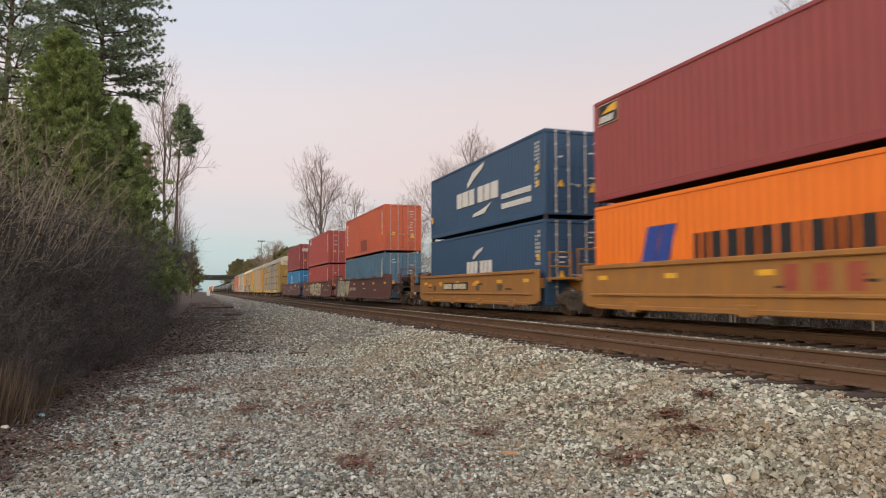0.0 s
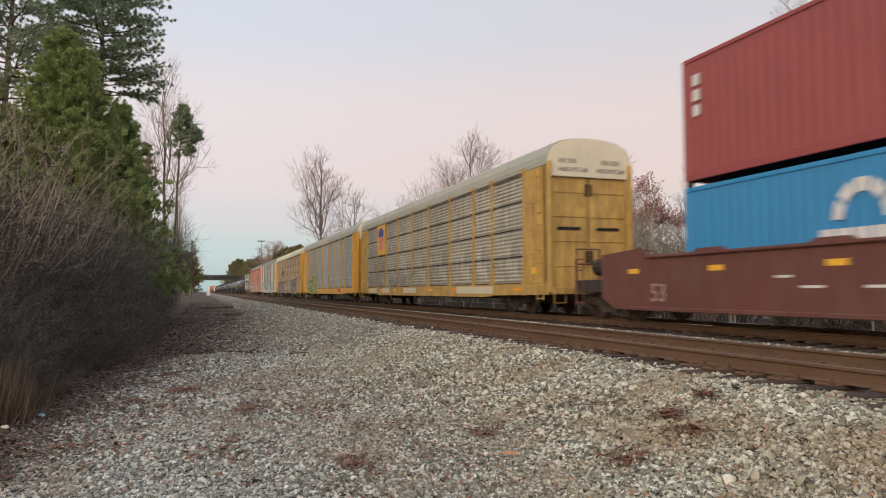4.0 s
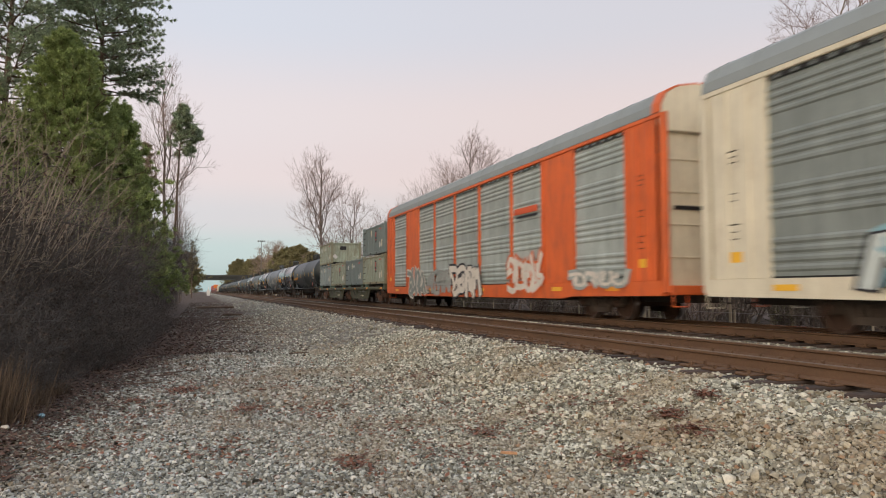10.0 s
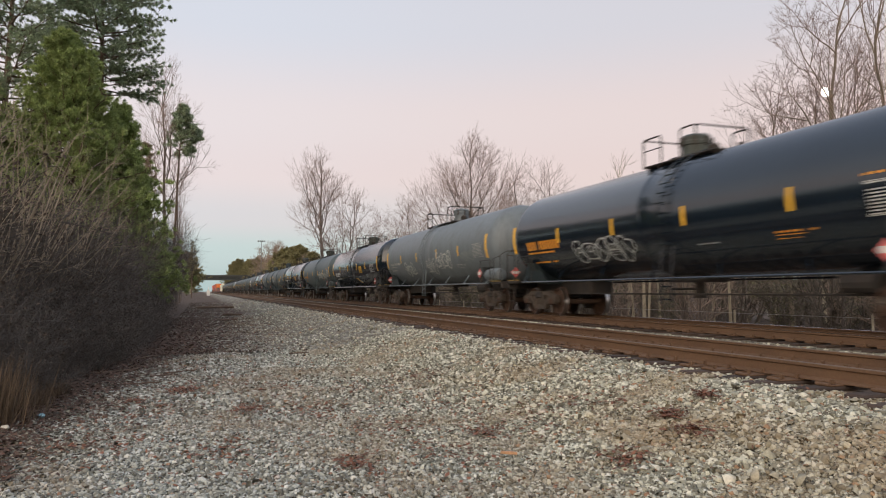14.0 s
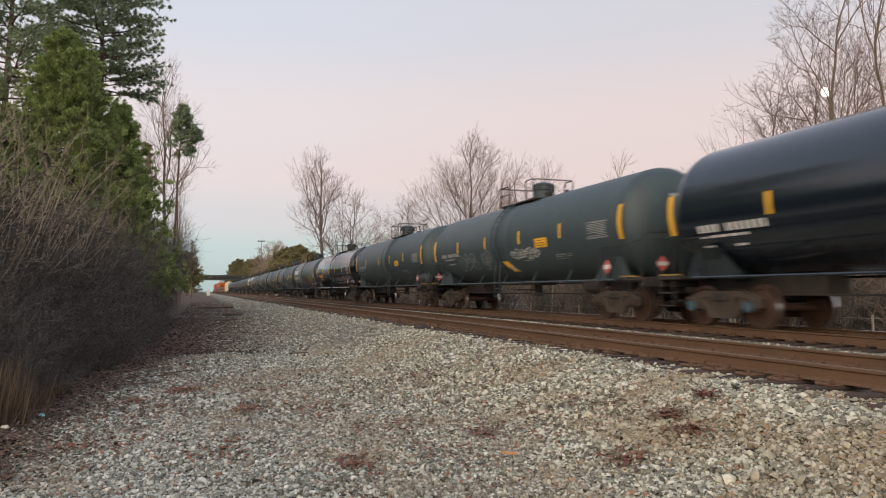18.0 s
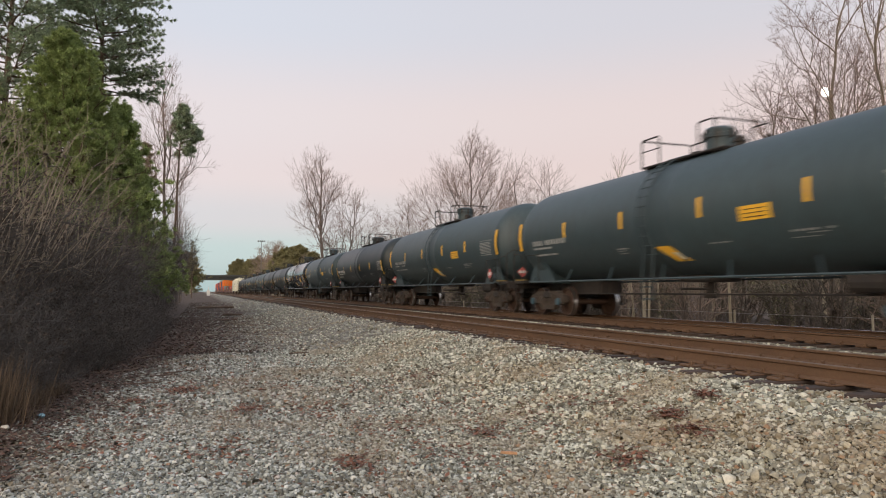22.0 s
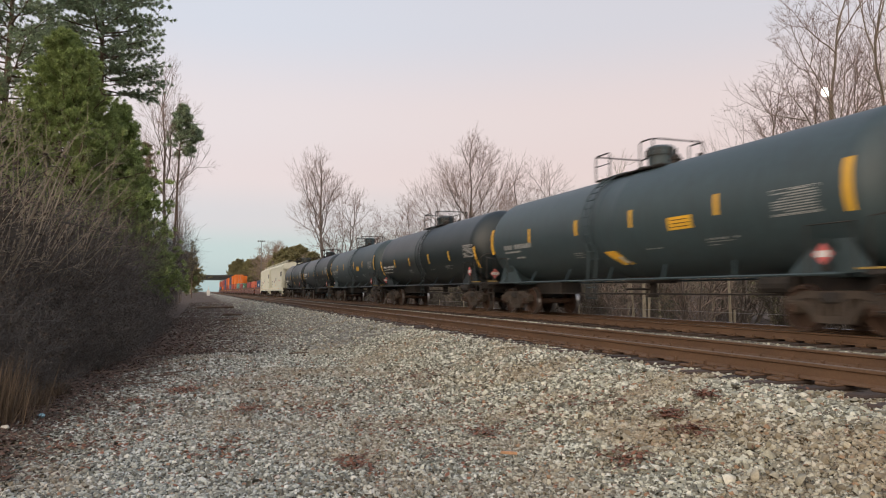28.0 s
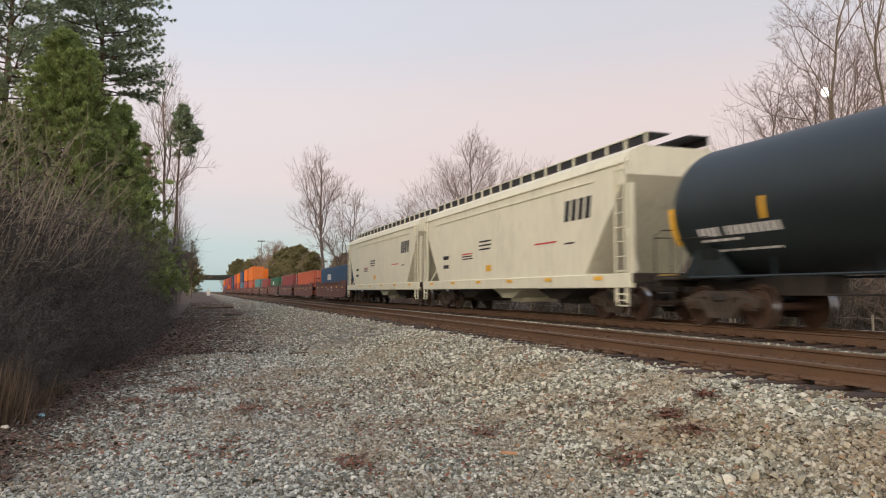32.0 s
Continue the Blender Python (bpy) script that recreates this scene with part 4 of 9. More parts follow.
            tagged(part("lettering", bm, FADED_DARK, car), "stencilled marks too small to read", kind="stuff")
            strip(car, "sign_plate", s * (hw + 0.037), a + (c - a) * 0.55 - 0.2, a + (c - a) * 0.55 + 0.2, 1.38, 1.6, YELLOW_TAPE)
    # roof: low arch with cross ribs
    arc = [(-1.58, 4.99), (-1.55, 5.22), (-1.40, 5.50), (-1.05, 5.69), (-0.55, 5.78), (0, 5.81), (0.55, 5.78), (1.05, 5.69), (1.40, 5.50), (1.55, 5.22), (1.58, 4.99)]
    arc = [(x, z + tall) for x, z in arc]
    bm = bmesh.new()
    prism(bm, arc + [(1.5, 4.96 + tall), (-1.5, 4.96 + tall)], "y", -hl, hl)
    k = -hl + 0.6
    while k < hl:
        prism(bm, [(x * 1.006, z + 0.012) for x, z in arc] + [(1.5, 4.97 + tall), (-1.5, 4.97 + tall)], "y", k, k + 0.05)
        k += 1.22
    part("roof", bm, roof_mat, car, "low arched sheet-metal roof")
    # ends: two door leaves and the arched cap above them
    for e in (-1, 1):
        for s in (-1, 1):
            bm = bmesh.new()
            soft_box(bm, min(s * 0.02, s * 1.42), max(s * 0.02, s * 1.42), e * (hl - 0.14) - 0.05, e * (hl - 0.14) + 0.05, 0.9, cap_z - 0.02, 0.02)
            for z in (1.6, 2.4, 3.2, 4.0):
                soft_box(bm, min(s * 0.1, s * 1.38), max(s * 0.1, s * 1.38), e * (hl - 0.08) - 0.02, e * (hl - 0.08) + 0.02, z, z + 0.03, 0.008)
            d = part("end_door", bm, leaf_mat if leaf_mat and s == e else paint, car)
            bm = bmesh.new()
            soft_box(bm, min(s * 0.3, s * 1.15), max(s * 0.3, s * 1.15), e * (hl - 0.07) - 0.02, e * (hl - 0.07) + 0.02, 2.78, 2.88, 0.01)
            part("door_slot", bm, DARK_GAP, d)
            bm = bmesh.new()
            for z in (1.9, 4.1):
                tube(bm, [(s * 0.08, e * (hl - 0.06), z - 0.2), (s * 0.08, e * (hl - 0.06), z + 0.2)], 0.045, 7)
            part("hinge", bm, DARK_GAP, d)
        bm = bmesh.new()
        cap = [(x * 0.97, z - 0.02) for x, z in arc]
        prism(bm, [(-1.45, cap_z)] + cap + [(1.45, cap_z)], "y", *sorted((e * (hl - 0.2), e * (hl + 0.02))))
        part("end_cap", bm, end_top, car)
        if arch_mat:
            bm = bmesh.new()
            prism(bm, [(x * 1.008, z + 0.016) for x, z in arc] + [(x * 0.985, z - 0.02) for x, z in arc[::-1]], "y", *sorted((e * (hl - 0.32), e * (hl + 0.01))))
            part("roof_rim", bm, arch_mat, car, "painted rim of the roof's end")
        for s in (-1, 1):
            bm = bmesh.new()
            soft_box(bm, s * 1.5 - 0.06, s * 1.5 + 0.06, e * hl - 0.14, e * hl + 0.1, 0.75, 4.98 + tall, 0.02)
            part("corner_post", bm, paint, car)
        bm = bmesh.new()
        soft_box(bm, -1.45, 1.45, e * (hl + 0.05) - 0.12, e * (hl + 0.05) + 0.12, 0.7, 0.93, 0.02)
        for s in (-1, 1):
            tube(bm, [(s * 1.4, e * (hl + 0.15), 0.9), (s * 1.4, e * (hl + 0.15), 0.42), (s * 1.0, e * (hl + 0.15), 0.42), (s * 1.0, e * (hl + 0.15), 0.9)], 0.02, 5)
        part("end_sill", bm, paint, car)
        truck(car, e * (hl - 3.6), mid)
        coupler(car, e * (L / 2 - 0.62), e > 0)
    return car


def blob(rnd, cy, cz, w, h, n=14, rough=0.18):
    """A rounded, uneven outline."""
    ph = rnd.uniform(0, 6.28)
    out = []
    for k in range(n):
        a = 2 * math.pi * k / n
        sq = 1.0 / max(abs(math.cos(a)), abs(math.sin(a))) ** 0.55
        q = sq * (1 + rough * math.sin(3 * a + ph) + rnd.uniform(-rough, rough) * 0.6)
        out.append((cy + w / 2 * math.cos(a) * q, cz + h / 2 * math.sin(a) * q))
    return out


def sprayed_shape(rnd):
    """Strokes of one sprayed figure in a unit box, as crooked lines; no letter."""
    def w(v, a=0.15):
        return v + rnd.uniform(-a, a)
    kind = rnd.randrange(6)
    if kind == 0:
        lines = [[(w(0.1), w(0.0)), (w(0.15), w(0.5)), (w(0.08), w(0.98))], [(w(0.1), w(0.95)), (w(0.75), w(0.92)), (w(0.9), w(0.65)), (w(0.55), w(0.45)), (w(0.9), w(0.02))]]
    elif kind == 1:
        lines = [[(w(0.05), w(0.05)), (w(0.3), w(0.95)), (w(0.55), w(0.3)), (w(0.8), w(0.98)), (w(0.98), w(0.0))]]
    elif kind == 2:
        lines = [[(w(0.95), w(0.85)), (w(0.5), w(1.0)), (w(0.08), w(0.7)), (w(0.1), w(0.25)), (w(0.5), w(0.0)), (w(0.98), w(0.2))], [(w(0.45), w(0.5)), (w(0.85), w(0.5))]]
    elif kind == 3:
        lines = [[(w(0.95), w(0.95)), (w(0.3), w(0.98)), (w(0.15), w(0.68)), (w(0.85), w(0.42)), (w(0.75), w(0.05)), (w(0.02), w(0.05))]]
    elif kind == 4:
        lines = [[(w(0.1), w(1.0)), (w(0.2), w(0.1)), (w(0.75), w(0.0)), (w(0.9), w(1.0))], [(w(0.5), w(0.55)), (w(0.55), w(0.9))]]
    else:
        lines = [[(w(0.0), w(0.0)), (w(0.45), w(1.0)), (w(0.62), w(0.95)), (w(0.98), w(-0.02))], [(w(0.22), w(0.38)), (w(0.85), w(0.33))]]
    if rnd.random() < 0.5:
        lines = [[(1 - u, v) for u, v in q] for q in lines]
    if rnd.random() < 0.5:
        lines = [[(u, 1 - v) for u, v in q] for q in lines]
    u, v = rnd.uniform(0.2, 0.8), rnd.uniform(0.1, 0.4)
    lines.append([(u, v), (u + rnd.uniform(-0.3, 0.3), v + 0.35), (u + rnd.uniform(-0.5, 0.5), v + 0.55)])
    return [[(u, min(1.05, max(-0.02, v))) for u, v in q] for q in lines]


def graffiti(car, x, y0, y1, z0, z1, letters, seed, label, fills, edge, glint, burst=None, thin=1.0):
    """Sprayed figures that cannot be read: crowded thick strokes with a dark edge and glints, before a ragged cloud. Runs from y1 down to y0."""
    rnd = random.Random(seed)
    w, h0 = (y1 - y0) / letters, z1 - z0
    if burst:
        for k in range(letters):
            bm = bmesh.new()
            outline = blob(rnd, y1 - (k + 0.5) * w, z0 + h0 * rnd.uniform(0.45, 0.55), w * 1.05, h0 * rnd.uniform(0.7, 0.85), 22, 0.14)
            prism(bm, [(u, max(v, z0)) for u, v in outline], "x", x - 0.002 - 0.0003 * k, x)
            part("graffiti_cloud", bm, burst, car)
    for k in range(letters):
        bm = bmesh.new()

        def band(pts, half, depth, index, taper=0.35):
            """A painted stroke along a crooked line, with flared and pointed ends."""
            n, rows = len(pts), []
            for i, (a, b_) in enumerate(pts):
                (pa, pb), (qa, qb) = pts[max(i - 1, 0)], pts[min(i + 1, n - 1)]
                dy, dz = qa - pa, qb - pb
                ln = math.hypot(dy, dz) or 0.01
                hw = half * (1 + taper * (abs(2 * i / (n - 1) - 1) - 0.4))
                ny, nz = -dz / ln * hw, dy / ln * hw
                ey, ez = (-dy / ln * half * 0.8, -dz / ln * half * 0.8) if i == 0 else (dy / ln * half * 0.8, dz / ln * half * 0.8) if i == n - 1 else (0, 0)
                rows.append((bm.verts.new((x - depth, a + ny + ey * 0.4, b_ + nz + ez * 0.4)), bm.verts.new((x - depth, a - ny + ey, b_ - nz + ez))))
            for u, v in zip(rows, rows[1:]):
                f = bm.faces.new((u[0], u[1], v[1], v[0]))
                f.material_index = index

        def curve(pts):
            """The crooked line with its corners rounded."""
            out = [pts[0]]
            for p, q, r_ in zip(pts, pts[1:], pts[2:]):
                out += [((p[0] + 3 * q[0]) / 4, (p[1] + 3 * q[1]) / 4), ((r_[0] + 3 * q[0]) / 4, (r_[1] + 3 * q[1]) / 4)]
            return out + [pts[-1]]
        cy, cz = y1 - (k - 0.08) * w, z0 + rnd.uniform(-0.03, 0.08) * h0
        h, lean = h0 * rnd.uniform(0.8, 0.97), rnd.uniform(-0.15, 0.12)
        th = 0.12 * min(w * 1.2, h) * thin
        lines = [curve([(cy - (u * 1.3 - 0.1 + lean * v) * w, cz + v * h) for u, v in q]) for q in sprayed_shape(rnd)]
        lift_ = 0.0004 * (k % 3)
        for i, q in enumerate(lines):
            band(q, th + 0.08 * max(thin, 0.6), 0.005 + 0.0002 * i + lift_, 0)
        for i, q in enumerate(lines):
            band(q, th, 0.0075 + 0.0002 * i + lift_, 1 + k % len(fills))
        for i, q in enumerate(lines):
            m_ = max(2, len(q) // 2)
            a = rnd.randrange(0, len(q) - m_ + 1)
            band([(u + th * 0.3, v - th * 0.25) for u, v in q[a:a + m_]], th * 0.28, 0.0095 + 0.0002 * i + lift_, 1 + len(fills) if rnd.random() < 0.7 else 1 + (k + 1) % len(fills))
        for _ in range(2):
            a, b_ = cy - rnd.uniform(0, 1) * w, cz + rnd.uniform(0.0, 0.3) * h
            band([(a, b_), (a, max(b_ - rnd.uniform(0.08, 0.3), z0))], 0.018, 0.0102 + lift_, 1 + k % len(fills), 0.0)
        part("graffiti_letter", bm, (edge, *fills, glint), car, label)


# ---- containers and well cars
def corrugated(bm, L, h, depth=0.036, pitch=0.278):
    """A ribbed wall that spans y 0..L and z 0..h and faces -x."""
    n = max(3, int(L / pitch))
    step = L / n
    ys = []
    for k in range(n):
        a = k * step
        ys += [(a, 0.0), (a + 0.26 * step, 0.0), (a + 0.5 * step, depth), (a + 0.76 * step, depth)]
    ys.append((L, 0.0))
    lo = [bm.verts.new((x, y, 0)) for y, x in ys]
    hi = [bm.verts.new((x, y, h)) for y, x in ys]
    for i in range(len(ys) - 1):
        bm.faces.new((lo[i], lo[i + 1], hi[i + 1], hi[i]))
    b = [bm.verts.new(v) for v in ((depth + 0.02, 0, 0), (depth + 0.02, L, 0), (depth + 0.02, L, h), (depth + 0.02, 0, h))]
    bm.faces.new(b[::-1])


def container(y, z, paint, frame_mat=None, L=12.19, H=2.896, door_near=True, label="", detail=True):
    """A box container whose near end stands at y (at the start) and whose floor is at z."""
    mid, hw, hl = y + L / 2, 1.219, L / 2
    c = rolling_thing("shipping_container", mid, label, "container", "containers on the well cars")
    c.location.z = z
    fm = frame_mat or paint
    for s in (-1, 1):
        shared(("cside", L, H), "side_wall", lambda bm: corrugated(bm, L - 0.3, H - 0.24), paint, c, pose(s * (hw - 0.012), -hl + 0.15 if s < 0 else hl - 0.15, 0.15, 0, 0, 0 if s < 0 else 180))
        shared(("ctop", L, H), "top_rail", lambda bm: soft_box(bm, -0.04, 0.04, -hl + 0.16, hl - 0.16, H - 0.1, H, 0.012), fm, c, pose(s * (hw - 0.04), 0, 0))
        shared(("cbot", L), "bottom_rail", lambda bm: soft_box(bm, -0.035, 0.035, -hl + 0.16, hl - 0.16, 0.0, 0.16, 0.012), fm, c, pose(s * (hw - 0.035), 0, 0))
        for e in (-1, 1):
            shared(("cpost", H), "corner_post", lambda bm: soft_box(bm, -0.08, 0.08, -0.08, 0.08, 0.12, H - 0.12, 0.015), fm, c, pose(s * (hw - 0.08), e * (hl - 0.08), 0))
            for zz in (0.0, H - 0.118):
                shared("casting", "corner_casting", lambda bm: soft_box(bm, -0.081, 0.081, -0.089, 0.089, 0, 0.118, 0.012), fm, c, pose(s * (hw - 0.081), e * (hl - 0.089), zz))
    shared(("croof", L, H), "roof", lambda bm: soft_box(bm, -hw + 0.06, hw - 0.06, -hl + 0.1, hl - 0.1, H - 0.04, H - 0.012, 0.01), paint, c)
    shared(("cfloor", L), "floor", lambda bm: soft_box(bm, -hw + 0.06, hw - 0.06, -hl + 0.1, hl - 0.1, 0.1, 0.16, 0.01), UNDER, c)
    for e in (-1, 1):
        shared(("csill", L), "end_sill", lambda bm: soft_box(bm, -hw + 0.16, hw - 0.16, -0.05, 0.05, 0, 0.16, 0.012), fm, c, pose(0, e * (hl - 0.05), 0))
        shared(("chead", L, H), "end_header", lambda bm: soft_box(bm, -hw + 0.16, hw - 0.16, -0.05, 0.05, H - 0.12, H, 0.012), fm, c, pose(0, e * (hl - 0.05), 0))
    if z > 2:
        for s in (-1, 1):
            for e in (-1, 1):
                shared("lock", "twist_lock", lambda bm: soft_box(bm, -0.06, 0.06, -0.07, 0.07, -0.16, 0.0, 0.01), UNDER, c, pose(s * (hw - 0.09), e * (hl - 0.1), 0))
    near = -1 if door_near else 1
    shared(("cend", H), "end_wall", lambda bm: corrugated(bm, 2 * hw - 0.32, H - 0.28), paint, c, pose(near * -(hw - 0.16), -near * (hl - 0.04), 0.16, 0, 0, 90 * near))

    def leaf(bm):
        soft_box(bm, 0.01, hw - 0.17, -0.03, 0.03, 0.17, H - 0.13, 0.012)
        for k in range(4):
            zz = 0.45 + k * (H - 0.9) / 3.4
            soft_box(bm, 0.1, hw - 0.24, -0.045, -0.03, zz, zz + 0.32, 0.012)
        for k in range(4):
            soft_box(bm, hw - 0.2, hw - 0.12, -0.055, 0.0, 0.35 + k * (H - 0.8) / 3, 0.47 + k * (H - 0.8) / 3, 0.01)

    def rod(bm):
        tube(bm, [(0, -0.075, 0.06), (0, -0.075, H - 0.05)], 0.022, 7)
        for zz in (0.08, 0.6, 1.5, H - 0.55, H - 0.1):
            soft_box(bm, -0.05, 0.05, -0.09, -0.04, zz, zz + 0.06, 0.008)

    def handle(bm):
        tube(bm, [(0, -0.1, 1.05), (0.38, -0.1, 1.0)], 0.018, 6)
        soft_box(bm, 0.3, 0.42, -0.11, -0.045, 0.96, 1.05, 0.01)
    for s in (-1, 1):
        flip = pose(0, near * (hl - 0.06), 0, 0, 0, 0 if near < 0 else 180) @ (Matrix.Identity(4) if s > 0 else Matrix.Diagonal((-1, 1, 1, 1)))
        d = shared(("leaf", H, s), "door", (lambda bm: leaf(bm)) if s > 0 else (lambda bm: (leaf(bm), bmesh.ops.scale(bm, vec=(-1, 1, 1), verts=bm.verts))), paint, c, pose(0, near * (hl - 0.06), 0, 0, 0, 0 if near < 0 else 180))
        for q in (0.32, 0.80):
            r_ = shared(("rod", H), "lock_rod", rod, ROD_STEEL, d, pose(s * q, 0, 0), "galvanised lock rod")
        shared("handle", "door_handle", handle, ROD_STEEL, d, pose(s * 0.32, 0, 0, 0, 0, 0))
    return c


def c_marks(c, L=12.19, H=2.896, seed=0, yellow=True):
    """Small number rows and tags at the near end and on the doors, as bars."""
    rnd = random.Random(seed)
    hl, x = L / 2, -1.219 - 0.004
    bm = bmesh.new()
    for col in range(2):
        y = -hl + 0.42 + col * 0.2
        z = H - 0.35
        for k in range(rnd.randint(8, 13)):
            if rnd.random() < 0.85:
                box(bm, x - 0.003, x + 0.014, y, y + 0.075, z - 0.09, z)
            z -= 0.135
    tagged(part("lettering", bm, WHITE_MARK, c), "white identification characters as bars", kind="stuff")
    for k in range(2 if yellow else 0):
        strip(c, "tag", x - 0.002, -hl + 0.4, -hl + 0.6, 1.0 + k * 0.55, 1.2 + k * 0.55, YELLOW_TAPE)
    # on the doors
    bm = bmesh.new()
    yd = -hl - 0.012
    for k in range(9):
        w = rnd.uniform(0.12, 0.3)
        x0 = rnd.choice((0.42, 0.45, 0.9 - w, -0.7))
        z = H - 0.4 - k * 0.17
        box(bm, x0, x0 + w, yd - 0.004, yd + 0.02, z - 0.045, z)
    tagged(part("lettering", bm, WHITE_MARK, c), "white identification characters as bars", kind="stuff")
    for q, z, s in ((-0.62, 0.95, 0.11), (0.62, 0.8, 0.16)):
        bm = bmesh.new()
        prism(bm, [(q - s, z), (q + s, z), (q + s * 0.2, z + 2 * s), (q - s * 0.2, z + 2 * s)], "y", yd - 0.004, yd + 0.02)
        part("tag", bm, YELLOW_TAPE, c)


def well_car(ya, yb, paint, style, e=(2.0, 2.0), ends=(True, True), trucks=(True, True), label="", top=1.52, seed=0):
    """One well between two coupling or hinge points; e is how far the well starts from each. style: 'rib' or 'plain'."""
    mid, wl_ = (ya + e[0] + yb - e[1]) / 2, (yb - e[1] - ya - e[0]) / 2
    car = rolling_thing("well_car", mid, label, "well car", "well cars of the train")
    hw = 1.5
    for s in (-1, 1):
        bm = bmesh.new()
        z0 = 0.33
        if style == "rib":
            out = [(-wl_ - 0.5, 0.48), (-wl_ - 0.2, z0 + 0.03), (wl_ + 0.2, z0 + 0.03), (wl_ + 0.5, 0.48), (wl_ + 0.5, top), (-wl_ - 0.5, top)]
            prism(bm, out, "x", s * hw - 0.03, s * hw + 0.03)
        else:
            out = [(-wl_ - 0.9, 0.62), (-wl_ - 0.3, z0), (wl_ + 0.3, z0), (wl_ + 0.9, 0.62), (wl_ + 0.9, top + 0.12), (wl_ - 0.9, top + 0.22), (wl_ - 1.2, top + 0.02), (-wl_ + 1.2, top + 0.02), (-wl_ + 0.9, top + 0.22), (-wl_ - 0.9, top + 0.12)]
            prism(bm, out, "x", s * hw - 0.03, s * hw + 0.03)
        side = part("well_side", bm, paint, car)
        if style == "rib":
            bm = bmesh.new()
            soft_box(bm, s * hw - 0.1, s * hw + 0.1, -wl_ - 0.2, wl_ + 0.2, top - 0.12, top, 0.02)
            soft_box(bm, s * hw - 0.08, s * hw + 0.08, -wl_, wl_, 0.66, 0.74, 0.02)
            soft_box(bm, s * hw - 0.09, s * hw + 0.09, -wl_ + 0.3, wl_ - 0.3, z0 - 0.02, z0 + 0.1, 0.02)
            for k in range(5):
                y = (-2 + k) * wl_ / 2.4
                soft_box(bm, s * hw - 0.11, s * hw + 0.11, y - 0.35, y + 0.35, 0.68, 0.72, 0.01)
            part("side_rib", bm, paint, side)
            for k in range(4):
                bm = bmesh.new()
                y = (-1.5 + k) * wl_ / 2
                soft_box(bm, s * hw - 0.13, s * hw + 0.13, y - 0.2, y + 0.2, 0.26, 0.52, 0.02)
                part("lift_bracket", bm, paint, side)
        else:
            bm = bmesh.new()
            soft_box(bm, s * hw - 0.1, s * hw + 0.06, -wl_ + 1.2, wl_ - 1.2, top - 0.06, top + 0.012, 0.02)
            for k in range(4):
                y = (-1.5 + k) * wl_ / 2.6
                prism(bm, [(y - 0.5, top), (y + 0.5, top), (y + 0.35, top + 0.09), (y - 0.35, top + 0.09)], "x", s * hw - 0.1, s * hw + 0.04)
            soft_box(bm, s * hw - 0.1, s * hw + 0.06, -wl_ + 0.4, wl_ - 0.4, z0 - 0.02, z0 + 0.08, 0.02)
            part("side_rib", bm, paint, side)
        for k in range(6):
            y = (-2.5 + k) * wl_ / 2.7
            strip(car, "reflective_tape", s * (hw + 0.036), y - 0.22, y + 0.22, top - 0.42, top - 0.30, YELLOW_TAPE)
        for k in range(5):
            rnd = random.Random(seed * 7 + k)
            y = rnd.uniform(-wl_ + 0.8, wl_ - 0.8)
            strip(car, "lettering", s * (hw + 0.036), y - rnd.uniform(0.15, 0.4), y + rnd.uniform(0.1, 0.3), 0.85 + 0.1 * (k % 3), 0.9 + 0.1 * (k % 3), WHITE_MARK if style != "rib" else BLACK_MARK)
    bm = bmesh.new()
    for k in range(9):
        y = (-4 + k) * wl_ / 4.2
        soft_box(bm, -hw, hw, y - 0.15, y + 0.15, 0.3, 0.42, 0.02)
    box(bm, -0.5, 0.5, -wl_, wl_, 0.34, 0.38)
    part("well_floor", bm, UNDER, car)
    for e, on, tr, hl in ((-1, ends[0], trucks[0], mid - ya), (1, ends[1], trucks[1], yb - mid)):
        bm = bmesh.new()
        a, c = sorted((e * (wl_ + 0.1), e * hl))
        soft_box(bm, -0.35, 0.35, a, c - 0.0, 0.78, 1.12, 0.03)
        prism(bm, [(-hw, 0.9), (hw, 0.9), (hw, 1.2), (0.6, 1.3), (-0.6, 1.3), (-hw, 1.2)], "y", *sorted((e * (wl_ + 0.05), e * (wl_ + 0.3))))
        soft_box(bm, -1.2, 1.2, *sorted((e * (wl_ + 0.3), e * (wl_ + 1.3))), 1.16, 1.24, 0.02)
        part("end_platform", bm, UNDER if style == "plain" else paint, car)
        for q in (-1.0, 1.0):
            bm = bmesh.new()
            yy = e * (wl_ + (2.5 if hl - wl_ > 2.9 else 1.0))
            tube(bm, [(q - 0.38, yy, 1.1), (q - 0.38, yy, 2.05), (q + 0.38, yy, 2.05), (q + 0.38, yy, 1.1)], 0.04, 5)
            tube(bm, [(q - 0.38, yy, 1.6), (q + 0.38, yy, 1.6)], 0.03, 5)
            part("end_railing", bm, paint, car)
        if tr:
            truck(car, e * (hl - (2.0 if on else 0.0)), mid)
        if on:
            coupler(car, e * (hl - 0.62), e > 0)
            bm = bmesh.new()
            lathe_y(bm, [(e * (wl_ + 1.2), 0.05), (e * (wl_ + 1.2), 0.26), (e * (wl_ + 2.3), 0.26), (e * (wl_ + 2.3), 0.05)], 12, -0.75, 1.5)
            gear = RUSTY if style == "rib" else UNDER
            part("air_reservoir", bm, gear, car)
            bm = bmesh.new()
            soft_box(bm, 0.0, 0.7, *sorted((e * (wl_ + 1.2), e * (wl_ + 1.9))), 1.2, 1.85, 0.04)
            tube(bm, [(0.3, e * (wl_ + 1.95), 1.6), (0.3, e * (wl_ + 2.0), 1.6)], 0.3, 12)
            part("hand_brake", bm, gear, car)
            bm = bmesh.new()
